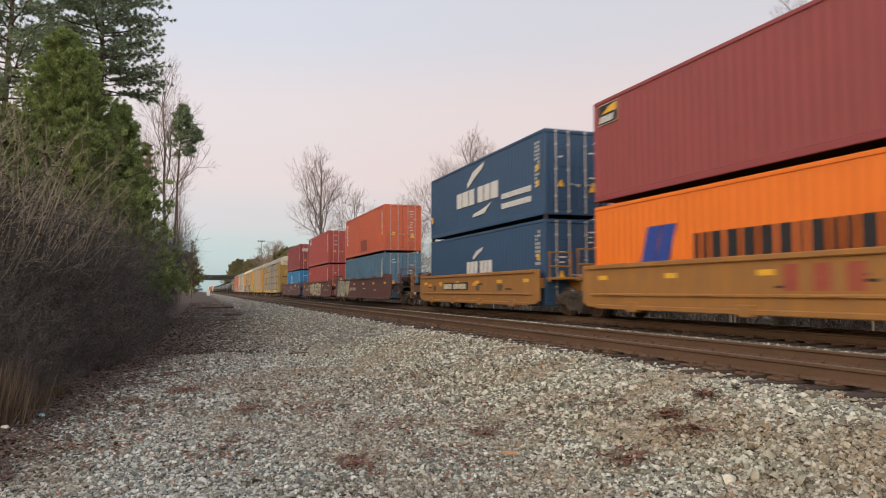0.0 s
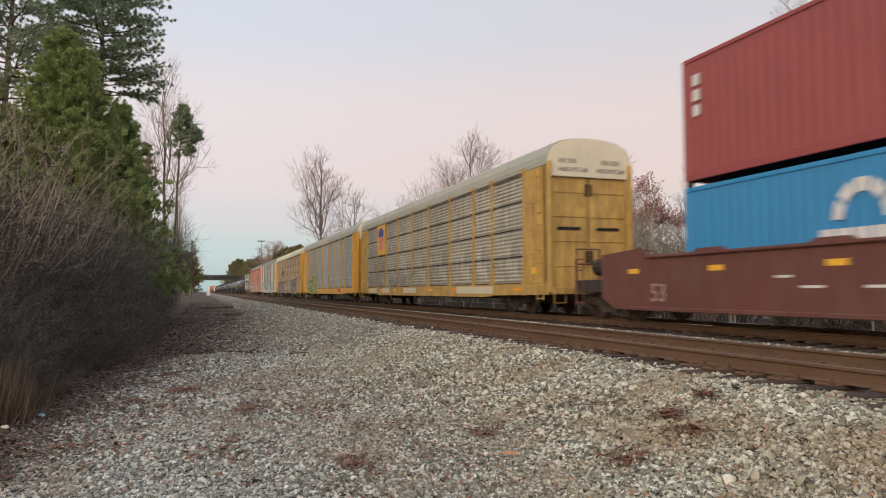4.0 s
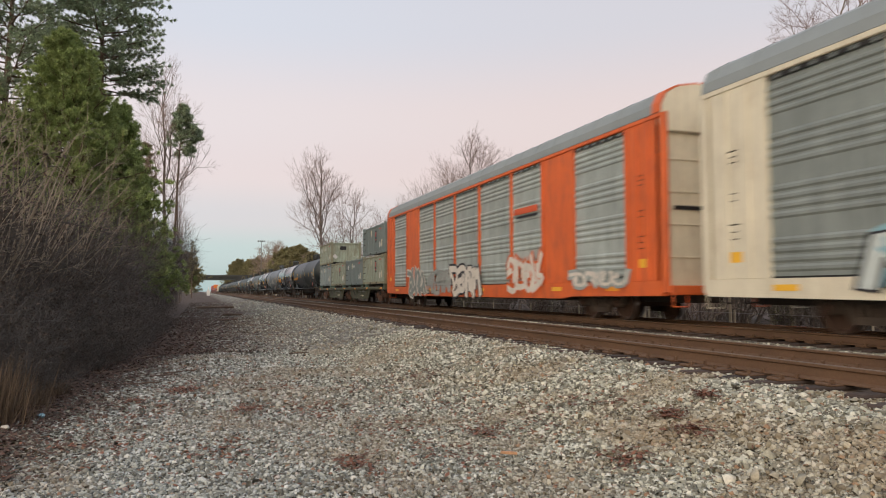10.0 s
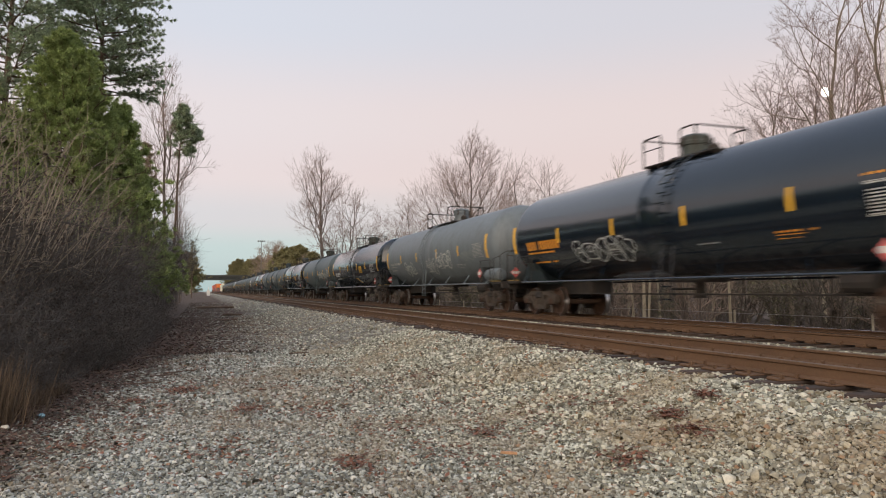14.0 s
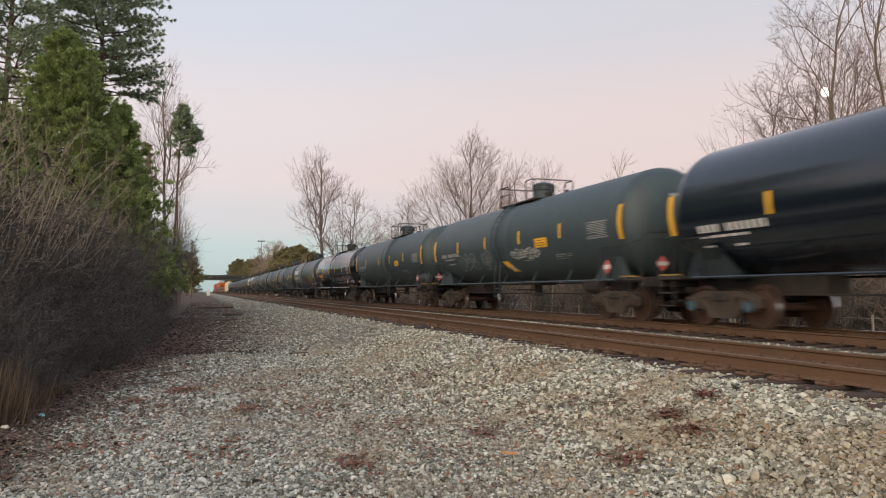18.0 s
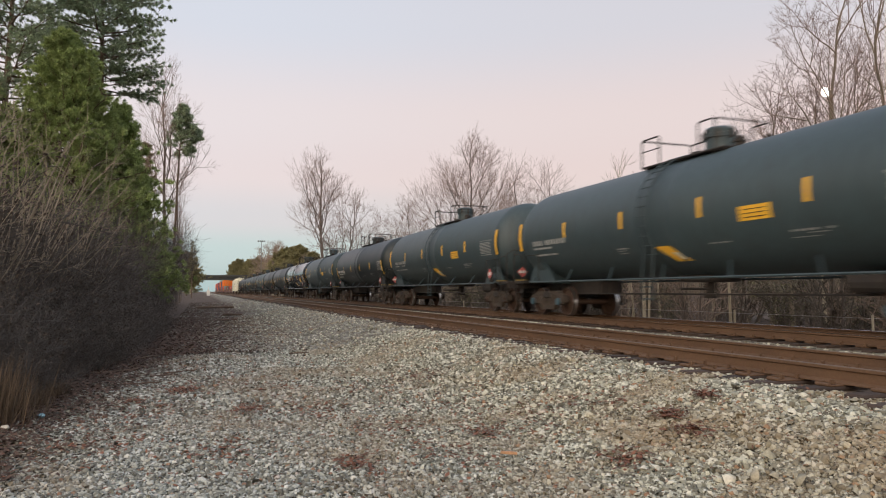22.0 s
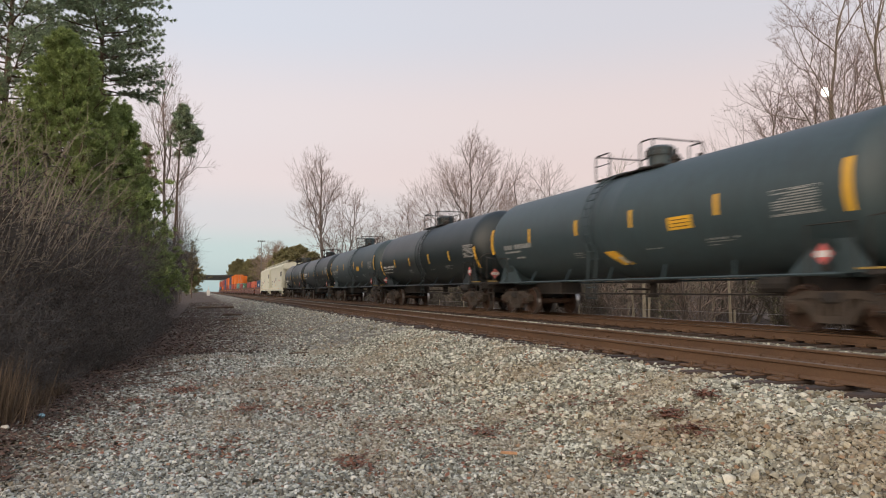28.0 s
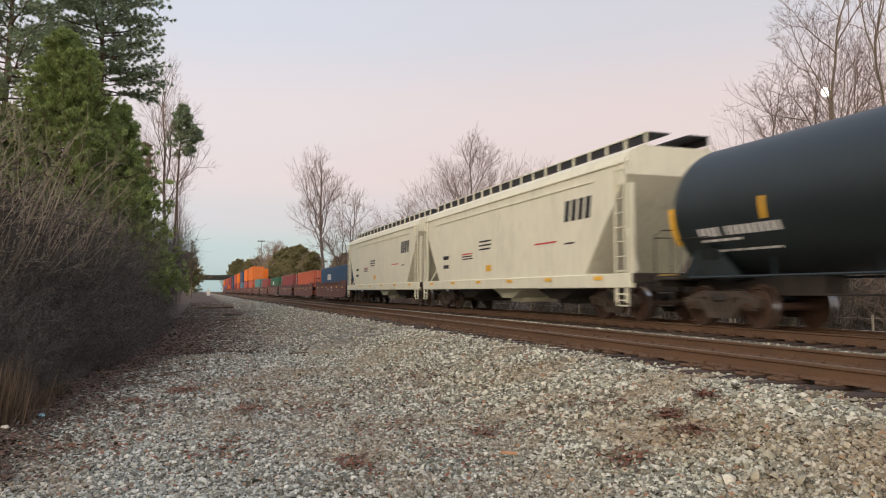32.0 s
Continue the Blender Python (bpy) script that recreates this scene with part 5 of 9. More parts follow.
            soft_box(bm, -1.35, 1.35, *sorted((e * (wl_ + 0.9), e * (wl_ + 2.7))), 1.0, 1.1, 0.02)
            soft_box(bm, -1.4, -1.25, *sorted((e * (wl_ + 0.9), e * (wl_ + 2.5))), 0.75, 1.12, 0.02)
            part("end_deck", bm, gear, car)
            for s in (-1, 1):
                bm = bmesh.new()
                ladder_bm(bm, 0.4, 0.4, 1.75, 0.32, 0.018, 0.024)
                part("end_ladder", bm, paint, car, at=pose(s * 1.42, e * (wl_ + 2.3), 0))
    return car


# ---- flat car with open-top waste boxes
def flat_car(ya, yb, y_mid_truck, label):
    mid, L = (ya + yb) / 2, yb - ya
    car = rolling_thing("flat_car", mid, label, "flat car")
    hl = L / 2
    bm = bmesh.new()
    soft_box(bm, -0.4, 0.4, -hl + 0.7, hl - 0.7, 0.75, 1.2, 0.03)
    for k in range(13):
        y = (-6 + k) * (hl - 1.0) / 6
        soft_box(bm, -1.3, 1.3, y - 0.09, y + 0.09, 1.0, 1.2, 0.02)
    part("centre_sill", bm, UNDER, car)
    for s in (-1, 1):
        for a, c in ((-hl + 5.6, y_mid_truck - mid - 1.6), (y_mid_truck - mid + 1.6, hl - 5.6)):
            bm = bmesh.new()
            prism(bm, [(a - 0.5, 0.93), (a + 0.1, 0.36), (a + 0.5, 0.28), (c - 0.5, 0.28), (c - 0.1, 0.36), (c + 0.5, 0.93)], "x", s * 1.2 - 0.03, s * 1.2 + 0.03)
            girder = part("side_girder", bm, GREEN_SILL, car, "olive-green girder streaked with dust")
            bm = bmesh.new()
            soft_box(bm, s * 1.22 - 0.06, s * 1.22 + 0.06, a + 0.3, c - 0.3, 0.26, 0.32, 0.015)
            part("girder_flange", bm, GREEN_SILL, girder)
            for k in range(4):
                bm = bmesh.new()
                y = a + 0.6 + (c - a - 1.2) * k / 3
                soft_box(bm, s * 1.235 - 0.02, s * 1.235 + 0.02, y - 0.03, y + 0.03, 0.32, 0.93, 0.008)
                part("girder_rib", bm, GREEN_SILL, girder)
            bm = bmesh.new()
            prism(bm, [(c - 0.5, 0.88), (c - 0.85, 0.88), (c - 1.75, 0.5), (c - 1.4, 0.5)], "x", s * 1.236 - 0.006, s * 1.236 + 0.006)
            part("dark_stripe", bm, UNDER, girder)
            mark_blocks(girder, s * 1.238, a + 3.2, 0.78, (0.3, 0.3, 0.5, 0.2, 0.4), 0.06, FADED_MARK, 0, 0.06, "lettering")
            mark_blocks(girder, s * 1.238, a + 2.4, 0.45, (0.3, 0.25, 0.2), 0.08, CREAM_LABEL, 0, 0.08, "lettering")
        bm = bmesh.new()
        soft_box(bm, s * 1.34 - 0.06, s * 1.34 + 0.06, -hl + 0.7, hl - 0.7, 0.9, 1.08, 0.02)
        part("side_rail", bm, GREEN_SILL, car)
        for k in range(7):
            y = (-3 + k) * (hl - 1.5) / 3
            strip(car, "reflective_tape", s * 1.404, y - 0.22, y + 0.22, 0.94, 1.05, ORANGE_TAPE)
    for e in (-1, 1):
        bm = bmesh.new()
        soft_box(bm, -1.4, 1.4, e * (hl - 0.7) - 0.08, e * (hl - 0.7) + 0.08, 0.9, 1.26, 0.02)
        part("end_beam", bm, GREEN_SILL, car)
        for s in (-1, 1):
            bm = bmesh.new()
            for yy in (hl - 1.1, hl - 6.2, hl - 7.4, hl - 12.0):
                bm = bmesh.new()
                soft_box(bm, s * 1.2 - 0.1, s * 1.2 + 0.1, e * yy - 0.16, e * yy + 0.16, 1.0, 1.275, 0.02)
                part("pedestal", bm, PALE_GREEN, car)
        truck(car, e * (hl - 2.9), mid, RUSTY)
        coupler(car, e * (L / 2 - 0.62), e > 0)
    truck(car, y_mid_truck - mid, mid, RUSTY)
    return car


def waste_box(y0, y1, z, paint, trim, h=1.82, seed=0, label=""):
    """An open-top steel box with uprights, hinges, hooks and diamond labels."""
    mid, hl, hw = (y0 + y1) / 2, (y1 - y0) / 2, 1.24
    b = rolling_thing("waste_box", mid, label, "waste container", "waste boxes on the flat car")
    b.location.z = z
    rnd = random.Random(seed)
    for s in (-1, 1):
        bm = bmesh.new()
        soft_box(bm, s * hw - 0.03, s * hw + 0.03, -hl + 0.04, hl - 0.04, 0.12, h, 0.01)
        side = part("side_wall", bm, paint, b)
        for k in range(5):
            bm = bmesh.new()
            y = (-2 + k) * (hl - 0.1) / 2
            prism(bm, [(y - 0.09, 0.12), (y + 0.09, 0.12), (y + 0.06, h - 0.1), (y - 0.06, h - 0.1)], "x", s * (hw + 0.03) - 0.03, s * (hw + 0.03) + 0.03)
            part("upright", bm, paint, side)
        bm = bmesh.new()
        soft_box(bm, s * hw - 0.07, s * hw + 0.07, -hl, hl, h - 0.12, h, 0.015)
        soft_box(bm, s * hw - 0.05, s * hw + 0.05, -hl, hl, 0.0, 0.16, 0.015)
        for k in range(4):
            y = (-1.5 + k) * hl / 1.9
            soft_box(bm, s * (hw + 0.06) - 0.04, s * (hw + 0.06) + 0.04, y - 0.05, y + 0.05, h - 0.2, h + 0.06, 0.01)
        part("top_rail", bm, trim, b)
        bm = bmesh.new()
        for k in range(4):
            z0 = 0.35 + k * 0.4
            tube(bm, [(s * (hw + 0.07), hl - 0.7, z0), (s * (hw + 0.07), hl - 0.15, z0)], 0.02, 5)
        for yy in (-0.8, 0.9):
            soft_box(bm, s * hw - 0.06, s * hw + 0.06, yy - 0.12, yy + 0.12, 0.02, 0.13, 0.01)
        part("hook_bar", bm, UNDER, b)
    for e in (-1, 1):
        bm = bmesh.new()
        soft_box(bm, -hw + 0.03, hw - 0.03, e * (hl - 0.05) - 0.04, e * (hl - 0.05) + 0.04, 0.1, h - 0.05, 0.01)
        for q in (-0.75, 0.75):
            prism(bm, [(q - 0.1, 0.1), (q + 0.1, 0.1), (q + 0.25, 1.1), (q + 0.05, 1.1)], "y", *sorted((e * hl - 0.02, e * (hl + 0.1))))
        soft_box(bm, -hw, hw, e * hl - 0.06, e * hl + 0.04, h - 0.14, h - 0.02, 0.01)
        part("end_wall", bm, paint, b)
        for s in (-1, 1):
            bm = bmesh.new()
            soft_box(bm, s * hw - 0.08, s * hw + 0.08, e * hl - 0.09, e * hl + 0.06, 0.0, h + 0.08, 0.02)
            part("corner_post", bm, trim, b)
    bm = bmesh.new()
    box(bm, -hw, hw, -hl, hl, 0.1, 0.14)
    part("floor", bm, UNDER, b)
    bm = bmesh.new()
    prism(bm, [(-hw + 0.04, h - 0.25), (hw - 0.04, h - 0.25), (0.0, h - 0.12)], "y", -hl + 0.1, hl - 0.1)
    part("cover", bm, UNDER, b)
    bm = bmesh.new()
    box(bm, -0.55, 0.0, -hl - 0.016, -hl - 0.006, 1.18, 1.5)
    part("sign_plate", bm, BLACK_MARK, b, "dark plate with red marks")
    for q in (-1.0, 0.85):
        bm = bmesh.new()
        prism(bm, [(q - 0.2, 0.62), (q, 0.42), (q + 0.2, 0.62), (q, 0.82)], "y", -hl - 0.016, -hl - 0.006)
        part("label_diamond", bm, WHITE_MARK, b)
    x = -hw - 0.036
    for y, zz in ((-hl + 1.35, 0.55), (hl - 0.9, 1.35)):
        bm = bmesh.new()
        prism(bm, [(y - 0.22, zz), (y, zz - 0.22), (y + 0.22, zz), (y, zz + 0.22)], "x", x - 0.006, x)
        if y < 0 or seed % 2:
            part("diamond_label", bm, WHITE_MARK, b)
        else:
            bm.free()
    strip(b, "paper_label", x, -hl + 0.75, -hl + 1.0, 0.4, 0.85, CREAM_LABEL)
    strip(b, "paper_label", x, 0.6, 0.78, h - 0.6, h - 0.22, CREAM_LABEL)
    strip(b, "lettering", x, -hl + 1.0, -hl + 1.6, h - 0.3, h - 0.22, RED_MARK)
    if seed % 2 == 0:
        q = strip(b, "sign_plate", x, -0.75, -0.42, 0.75, 1.5, BLACK_MARK, "black sign plate with red marks")
        strip(q, "sign_mark", x - 0.007, -0.7, -0.47, 1.12, 1.42, RED_MARK)
        strip(q, "sign_mark", x - 0.007, -0.7, -0.47, 0.9, 0.98, RED_MARK)
    else:
        strip(b, "paper_label", x, -0.2, 0.45, h - 0.55, h - 0.38, WHITE_MARK)
    bm = bmesh.new()
    ye = -hl - 0.03
    prism(bm, [(-0.95 - 0.2, 0.55), (-0.95, 0.35), (-0.75, 0.55), (-0.95, 0.75)], "y", ye - 0.09, ye - 0.08)
    part("diamond_label", bm, WHITE_MARK, b)
    return b


# ---- covered hoppers
def hopper_car(ya, yb, seed, label):
    mid, L = (ya + yb) / 2, yb - ya
    car = rolling_thing("covered_hopper", mid, label, "hopper car", "covered hoppers of the train")
    hl, hw = L / 2 - 0.38, 1.6
    sect = [(-hw, 1.25), (-hw, 4.2), (-1.5, 4.44), (-1.1, 4.64), (-0.5, 4.76), (0.5, 4.76), (1.1, 4.64), (1.5, 4.44), (hw, 4.2), (hw, 1.25)]
    bm = bmesh.new()
    prism(bm, sect, "y", -hl + 2.3, hl - 2.3)
    for s in (-1, 1):
        # sloped end sheet
        a, c = s * (hl - 2.3), s * (hl - 0.2)
        low = [bm.verts.new((x, a, z)) for x, z in ((-hw, 1.3), (hw, 1.3))]
        up = [bm.verts.new((x, c, z)) for x, z in ((-hw, 3.85), (hw, 3.85))]
        top = [bm.verts.new((x, c, z)) for x, z in ((-hw, 4.2), (-1.5, 4.44), (-1.1, 4.64), (1.1, 4.64), (1.5, 4.44), (hw, 4.2))]
        ta = [bm.verts.new((x, a, z)) for x, z in ((-hw, 4.2), (-1.5, 4.44), (-1.1, 4.64), (1.1, 4.64), (1.5, 4.44), (hw, 4.2))]
        bm.faces.new((low[0], low[1], up[1], up[0]))
        bm.faces.new((up[0], up[1], top[5], top[4], top[3], top[2], top[1], top[0]))
        bm.faces.new((low[0], up[0], top[0], ta[0]))
        bm.faces.new((low[1], ta[5], top[5], up[1]))
        for i in range(5):
            bm.faces.new((ta[i], top[i], top[i + 1], ta[i + 1]))
    part("body", bm, CREAM, car, "cream hopper body with sloped ends")
    for s in (-1, 1):
        bm = bmesh.new()
        soft_box(bm, s * hw - 0.08, s * hw + 0.1, -hl, hl, 0.88, 1.26, 0.02)
        part("side_sill", bm, CREAM, car)
        bm = bmesh.new()
        soft_box(bm, s * (hw + 0.02) - 0.03, s * (hw + 0.02) + 0.03, -hl + 0.1, hl - 0.1, 4.14, 4.2, 0.01)
        soft_box(bm, s * (hw + 0.02) - 0.02, s * (hw + 0.02) + 0.02, -hl + 1.75, hl - 1.75, 3.85, 3.88, 0.01)
        part("side_seam", bm, CREAM, car)
        for k in range(6):
            y = (-2.5 + k) * hl / 3
            strip(car, "reflective_tape", s * (hw + 0.106), y - 0.22, y + 0.22, 1.1, 1.2, YELLOW_TAPE)
        for e in (-1, 1):
            bm = bmesh.new()
            ladder_bm(bm, 0.46, 0.5, 4.25, 0.38, 0.016, 0.03)
            part("ladder", bm, CREAM, car, at=pose(s * (hw + 0.06), e * (hl - 0.42), 0))
            bm = bmesh.new()
            soft_box(bm, s * 1.5 - 0.07, s * 1.5 + 0.07, e * (hl - 0.15) - 0.07, e * (hl - 0.15) + 0.07, 1.2, 3.6, 0.01)
            tube(bm, [(s * 1.3, e * (hl - 0.2), 1.3), (s * 0.9, e * (hl - 1.2), 2.5)], 0.05, 6)
            part("end_post", bm, CREAM, car)
        text = ((hl - 2.9, 0.7, 2.2, 0.16, BLACK_MARK), (hl - 2.9, 0.7, 1.8, 0.16, BLACK_MARK), (hl - 5.3, 1.2, 2.3, 0.05, RED_MARK), (hl - 5.3, 1.1, 2.2, 0.05, BLACK_MARK),
                (hl - 5.3, 1.2, 2.1, 0.05, BLACK_MARK), (hl - 7.2, 1.2, 2.7, 0.06, BLACK_MARK), (hl - 7.2, 1.2, 2.55, 0.06, BLACK_MARK), (hl - 7.2, 1.1, 2.4, 0.06, BLACK_MARK),
                (-hl + 5.5, 1.5, 2.3, 0.05, RED_MARK), (-hl + 3.5, 0.6, 2.2, 0.05, BLACK_MARK))
        for y, w, z, h, m in text:
            strip(car, "lettering", s * (hw + 0.006), y - w, y, z, z + h, m)
        strip(car, "plate", s * (hw + 0.008), 0.4, 0.9, 1.55, 1.8, YELLOW_TAPE)
    # a plain block shape for the maker's mark
    bm = bmesh.new()
    y = -hl + 3.5
    for k in range(4):
        o = [(y - k * 0.40 + q * 1.0, z) for q, z in ((0.0, 2.88), (-0.27, 2.88), (-0.37, 3.5), (-0.10, 3.5))]
        prism(bm, o, "x", -hw - 0.012, -hw + 0.004)
    part("emblem", bm, BLACK_MARK if seed == 1 else GREY_DARK, car, "slanted block emblem")
    bm = bmesh.new()
    for q in (-0.62, 0.62):
        box(bm, q - 0.32, q + 0.32, -hl + 0.1, hl - 0.1, 4.94, 4.98)
        box(bm, q * 1.5 - 0.012, q * 1.5 + 0.012, -hl + 0.1, hl - 0.1, 4.74, 4.975)
    part("roof_walk", bm, GRATING, car)
    bm = bmesh.new()
    k = -hl + 0.2
    while k < hl:
        for q in (-0.97, 0.97):
            box(bm, q - 0.025, q + 0.025, k - 0.03, k + 0.03, 4.6, 4.99)
        k += 0.95
    for q in (-0.97, 0.97):
        box(bm, q - 0.02, q + 0.02, -hl + 0.1, hl - 0.1, 4.965, 4.995)
    part("walk_bracket", bm, CREAM, car)
    bm = bmesh.new()
    soft_box(bm, -0.28, 0.28, -hl + 2.2, hl - 2.2, 4.74, 4.86, 0.03)
    part("hatch", bm, CREAM, car)
    for k in range(3):
        y = (-1 + k) * (hl - 2.6) * 0.62
        bm = bmesh.new()
        prism(bm, [(-2.3, 1.26), (2.3, 1.26), (0.45, 0.55), (-0.45, 0.55)], "x", -1.1, 1.1)
        soft_box(bm, -0.7, 0.7, -0.55, 0.55, 0.4, 0.56, 0.02)
        part("discharge_bay", bm, CREAM if k == 1 else UNDER, car, at=pose(0, y, 0))
    for e in (-1, 1):
        bm = bmesh.new()
        soft_box(bm, -0.3, 0.3, *sorted((e * (hl - 3.0), e * (hl + 0.1))), 0.78, 1.1, 0.02)
        soft_box(bm, -1.6, 1.6, e * hl - 0.12, e * hl + 0.12, 1.0, 1.26, 0.02)
        part("end_sill", bm, UNDER, car)
        bm = bmesh.new()
        for s in (-1, 1):
            for yy in (hl - 0.1, hl - 0.6):
                tube(bm, [(s * (hw + 0.05), e * yy, 1.1), (s * (hw + 0.05), e * yy, 0.42)], 0.022, 5)
            for z in (0.42, 0.72):
                tube(bm, [(s * (hw + 0.05), e * (hl - 0.1), z), (s * (hw + 0.05), e * (hl - 0.6), z)], 0.022, 5)
        part("sill_step", bm, CREAM, car)
        truck(car, e * (hl - 1.75), mid)
        coupler(car, e * (L / 2 - 0.62), e > 0)
    return car


ORANGE_TAPE = mat("orange_reflective_tape", (0.85, 0.33, 0.02), 0.45, 0, 0.12, 5, 40, 0.05)
DARK_GAP = mat("dark_gap", (0.012, 0.012, 0.012), 0.9, 0, 0.2, 5, 40, 0.05)
ROD_STEEL = mat("galvanised_rod", (0.5, 0.48, 0.46), 0.5, 0.6, 0.25, 5, 40, 0.1)
GREEN_SILL = mat("dusty_olive_paint", (0.072, 0.086, 0.05), 0.75, 0, 0.35, 1.6, 30, 0.15, dirt=(0.14, 0.095, 0.062), dirt_amount=0.6)
PALE_GREEN = mat("pale_green_bracket_paint", (0.17, 0.25, 0.2), 0.75, 0, 0.3, 3, 30, 0.1, dirt=(0.13, 0.1, 0.07), dirt_amount=0.4)
RUSTY = mat("rusty_brown_steel", (0.155, 0.082, 0.052), 0.85, 0.05, 0.4, 2.5, 30, 0.25, dirt=(0.07, 0.05, 0.04), dirt_amount=0.5)
CREAM = mat("cream_hopper_paint", (0.76, 0.75, 0.605), 0.6, 0, 0.1, 0.8, 30, 0.05, streak=0.12, dirt=(0.3, 0.25, 0.18), dirt_amount=0.25)
GRATING = mat("dark_steel_grating", (0.03, 0.03, 0.034), 0.6, 0.3, 0.2, 8, 60, 0.2)
FADED_DARK = mat("faded_dark_stencil", (0.12, 0.09, 0.06), 0.8, 0, 0.2, 6, 40, 0)
CREAM_LABEL = mat("cream_paper_label", (0.62, 0.57, 0.42), 0.8, 0, 0.1, 8, 60, 0.05)
AR_YELLOW = mat("yellow_rack_paint", (0.74, 0.40, 0.055), 0.6, 0, 0.15, 1.0, 30, 0.06, streak=0.2, dirt=(0.28, 0.15, 0.06), dirt_amount=0.35)
AR_YELLOW_OLD = mat("faded_yellow_rack_paint", (0.55, 0.36, 0.10), 0.7, 0, 0.25, 1.2, 30, 0.1, streak=0.35, dirt=(0.2, 0.11, 0.06), dirt_amount=0.6)
AR_BEIGE = mat("beige_rack_paint", (0.70, 0.655, 0.51), 0.65, 0, 0.15, 1.0, 30, 0.06, streak=0.2, dirt=(0.3, 0.2, 0.12), dirt_amount=0.3)
AR_ORANGE = mat("orange_rack_paint", (0.68, 0.135, 0.03), 0.6, 0, 0.2, 1.0, 30, 0.06, streak=0.2, dirt=(0.2, 0.07, 0.05), dirt_amount=0.4)
PANEL_NEW = mat("galvanised_panel", (0.353, 0.403, 0.386), 0.5, 0.2, 0.22, 0.9, 40, 0.08, streak=0.4, dirt=(0.24, 0.22, 0.17), dirt_amount=0.45, spread=0.16)
PANEL_OLD = mat("stained_galvanised_panel", (0.43, 0.415, 0.345), 0.65, 0.1, 0.3, 1.2, 40, 0.1, streak=0.5, dirt=(0.15, 0.11, 0.08), dirt_amount=0.55, spread=0.1)
PANEL_DARK = mat("dull_zinc_panel", (0.245, 0.28, 0.265), 0.6, 0.15, 0.25, 1.2, 40, 0.1, streak=0.4, spread=0.12)
PANEL_DENTED = mat("dented_zinc_panel", (0.35, 0.40, 0.38), 0.55, 0.15, 0.45, 0.7, 40, 0.15, streak=0.5, spread=0.12, dirt=(0.42, 0.46, 0.44), dirt_amount=0.4)
ROOF_GREY = mat("grey_roof_sheet", (0.265, 0.30, 0.30), 0.6, 0.1, 0.15, 0.8, 40, 0.06, streak=0.1)
ROOF_WARM = mat("warm_grey_roof_sheet", (0.40, 0.40, 0.335), 0.6, 0.1, 0.15, 0.8, 40, 0.06, streak=0.1)
ROOF_CREAM = mat("cream_roof_sheet", (0.7, 0.68, 0.48), 0.6, 0.0, 0.15, 0.8, 40, 0.06, streak=0.1)
WHITE_CAP = mat("cream_white_paint", (0.72, 0.66, 0.5), 0.6, 0, 0.1, 1.5, 40, 0.05, streak=0.1)
WELL_YELLOW = mat("ochre_well_paint", (0.37, 0.172, 0.040), 0.65, 0, 0.2, 1.0, 30, 0.1, streak=0.25, dirt=(0.22, 0.13, 0.07), dirt_amount=0.5)
WELL_BROWN = mat("brown_well_paint", (0.135, 0.048, 0.036), 0.65, 0, 0.25, 0.8, 30, 0.1, streak=0.3, dirt=(0.16, 0.1, 0.08), dirt_amount=0.45)
C_MAROON = mat("maroon_container_paint", (0.30, 0.062, 0.062), 0.55, 0, 0.1, 0.8, 30, 0.05, streak=0.12, dirt=(0.16, 0.05, 0.045), dirt_amount=0.3)
C_RED = mat("red_container_paint", (0.44, 0.088, 0.075), 0.55, 0, 0.1, 0.8, 30, 0.05, streak=0.12, dirt=(0.25, 0.07, 0.05), dirt_amount=0.3)
C_CORAL = mat("coral_container_paint", (0.60, 0.135, 0.065), 0.55, 0, 0.1, 0.8, 30, 0.05, streak=0.15, dirt=(0.3, 0.09, 0.055), dirt_amount=0.35)
C_ORANGE = mat("bright_orange_container_paint", (0.85, 0.20, 0.012), 0.5, 0, 0.08, 0.8, 30, 0.05, streak=0.08)
C_NAVY = mat("navy_container_paint", (0.03, 0.078, 0.16), 0.5, 0, 0.12, 0.8, 30, 0.05, streak=0.15)
C_BLUE = mat("steel_blue_container_paint", (0.095, 0.205, 0.31), 0.6, 0, 0.25, 0.8, 30, 0.05, streak=0.5, dirt=(0.13, 0.17, 0.2), dirt_amount=0.5)
C_SKY = mat("bright_blue_container_paint", (0.03, 0.24, 0.5), 0.5, 0, 0.1, 0.8, 30, 0.05, streak=0.12)
C_GREEN = mat("green_container_paint", (0.03, 0.13, 0.07), 0.6, 0, 0.15, 0.8, 30, 0.05, streak=0.15)
C_TEAL = mat("teal_container_paint", (0.12, 0.3, 0.28), 0.6, 0, 0.15, 0.8, 30, 0.05, streak=0.15)
BOX_GREY = mat("blue_grey_box_paint", (0.19, 0.235, 0.225), 0.7, 0, 0.2, 1.2, 30, 0.1, streak=0.3, dirt=(0.12, 0.1, 0.08), dirt_amount=0.4)
BOX_SAGE = mat("sage_grey_box_paint", (0.36, 0.42, 0.33), 0.75, 0, 0.22, 1.2, 30, 0.15, streak=0.5, dirt=(0.2, 0.15, 0.09), dirt_amount=0.6)
BOX_PALE = mat("pale_blue_grey_box_paint", (0.29, 0.36, 0.36), 0.75, 0, 0.22, 1.2, 30, 0.15, streak=0.5, dirt=(0.2, 0.15, 0.09), dirt_amount=0.55)
BOX_TRIM = mat("tan_worn_trim", (0.29, 0.28, 0.19), 0.8, 0, 0.3, 2, 30, 0.1, dirt=(0.13, 0.1, 0.07), dirt_amount=0.5)
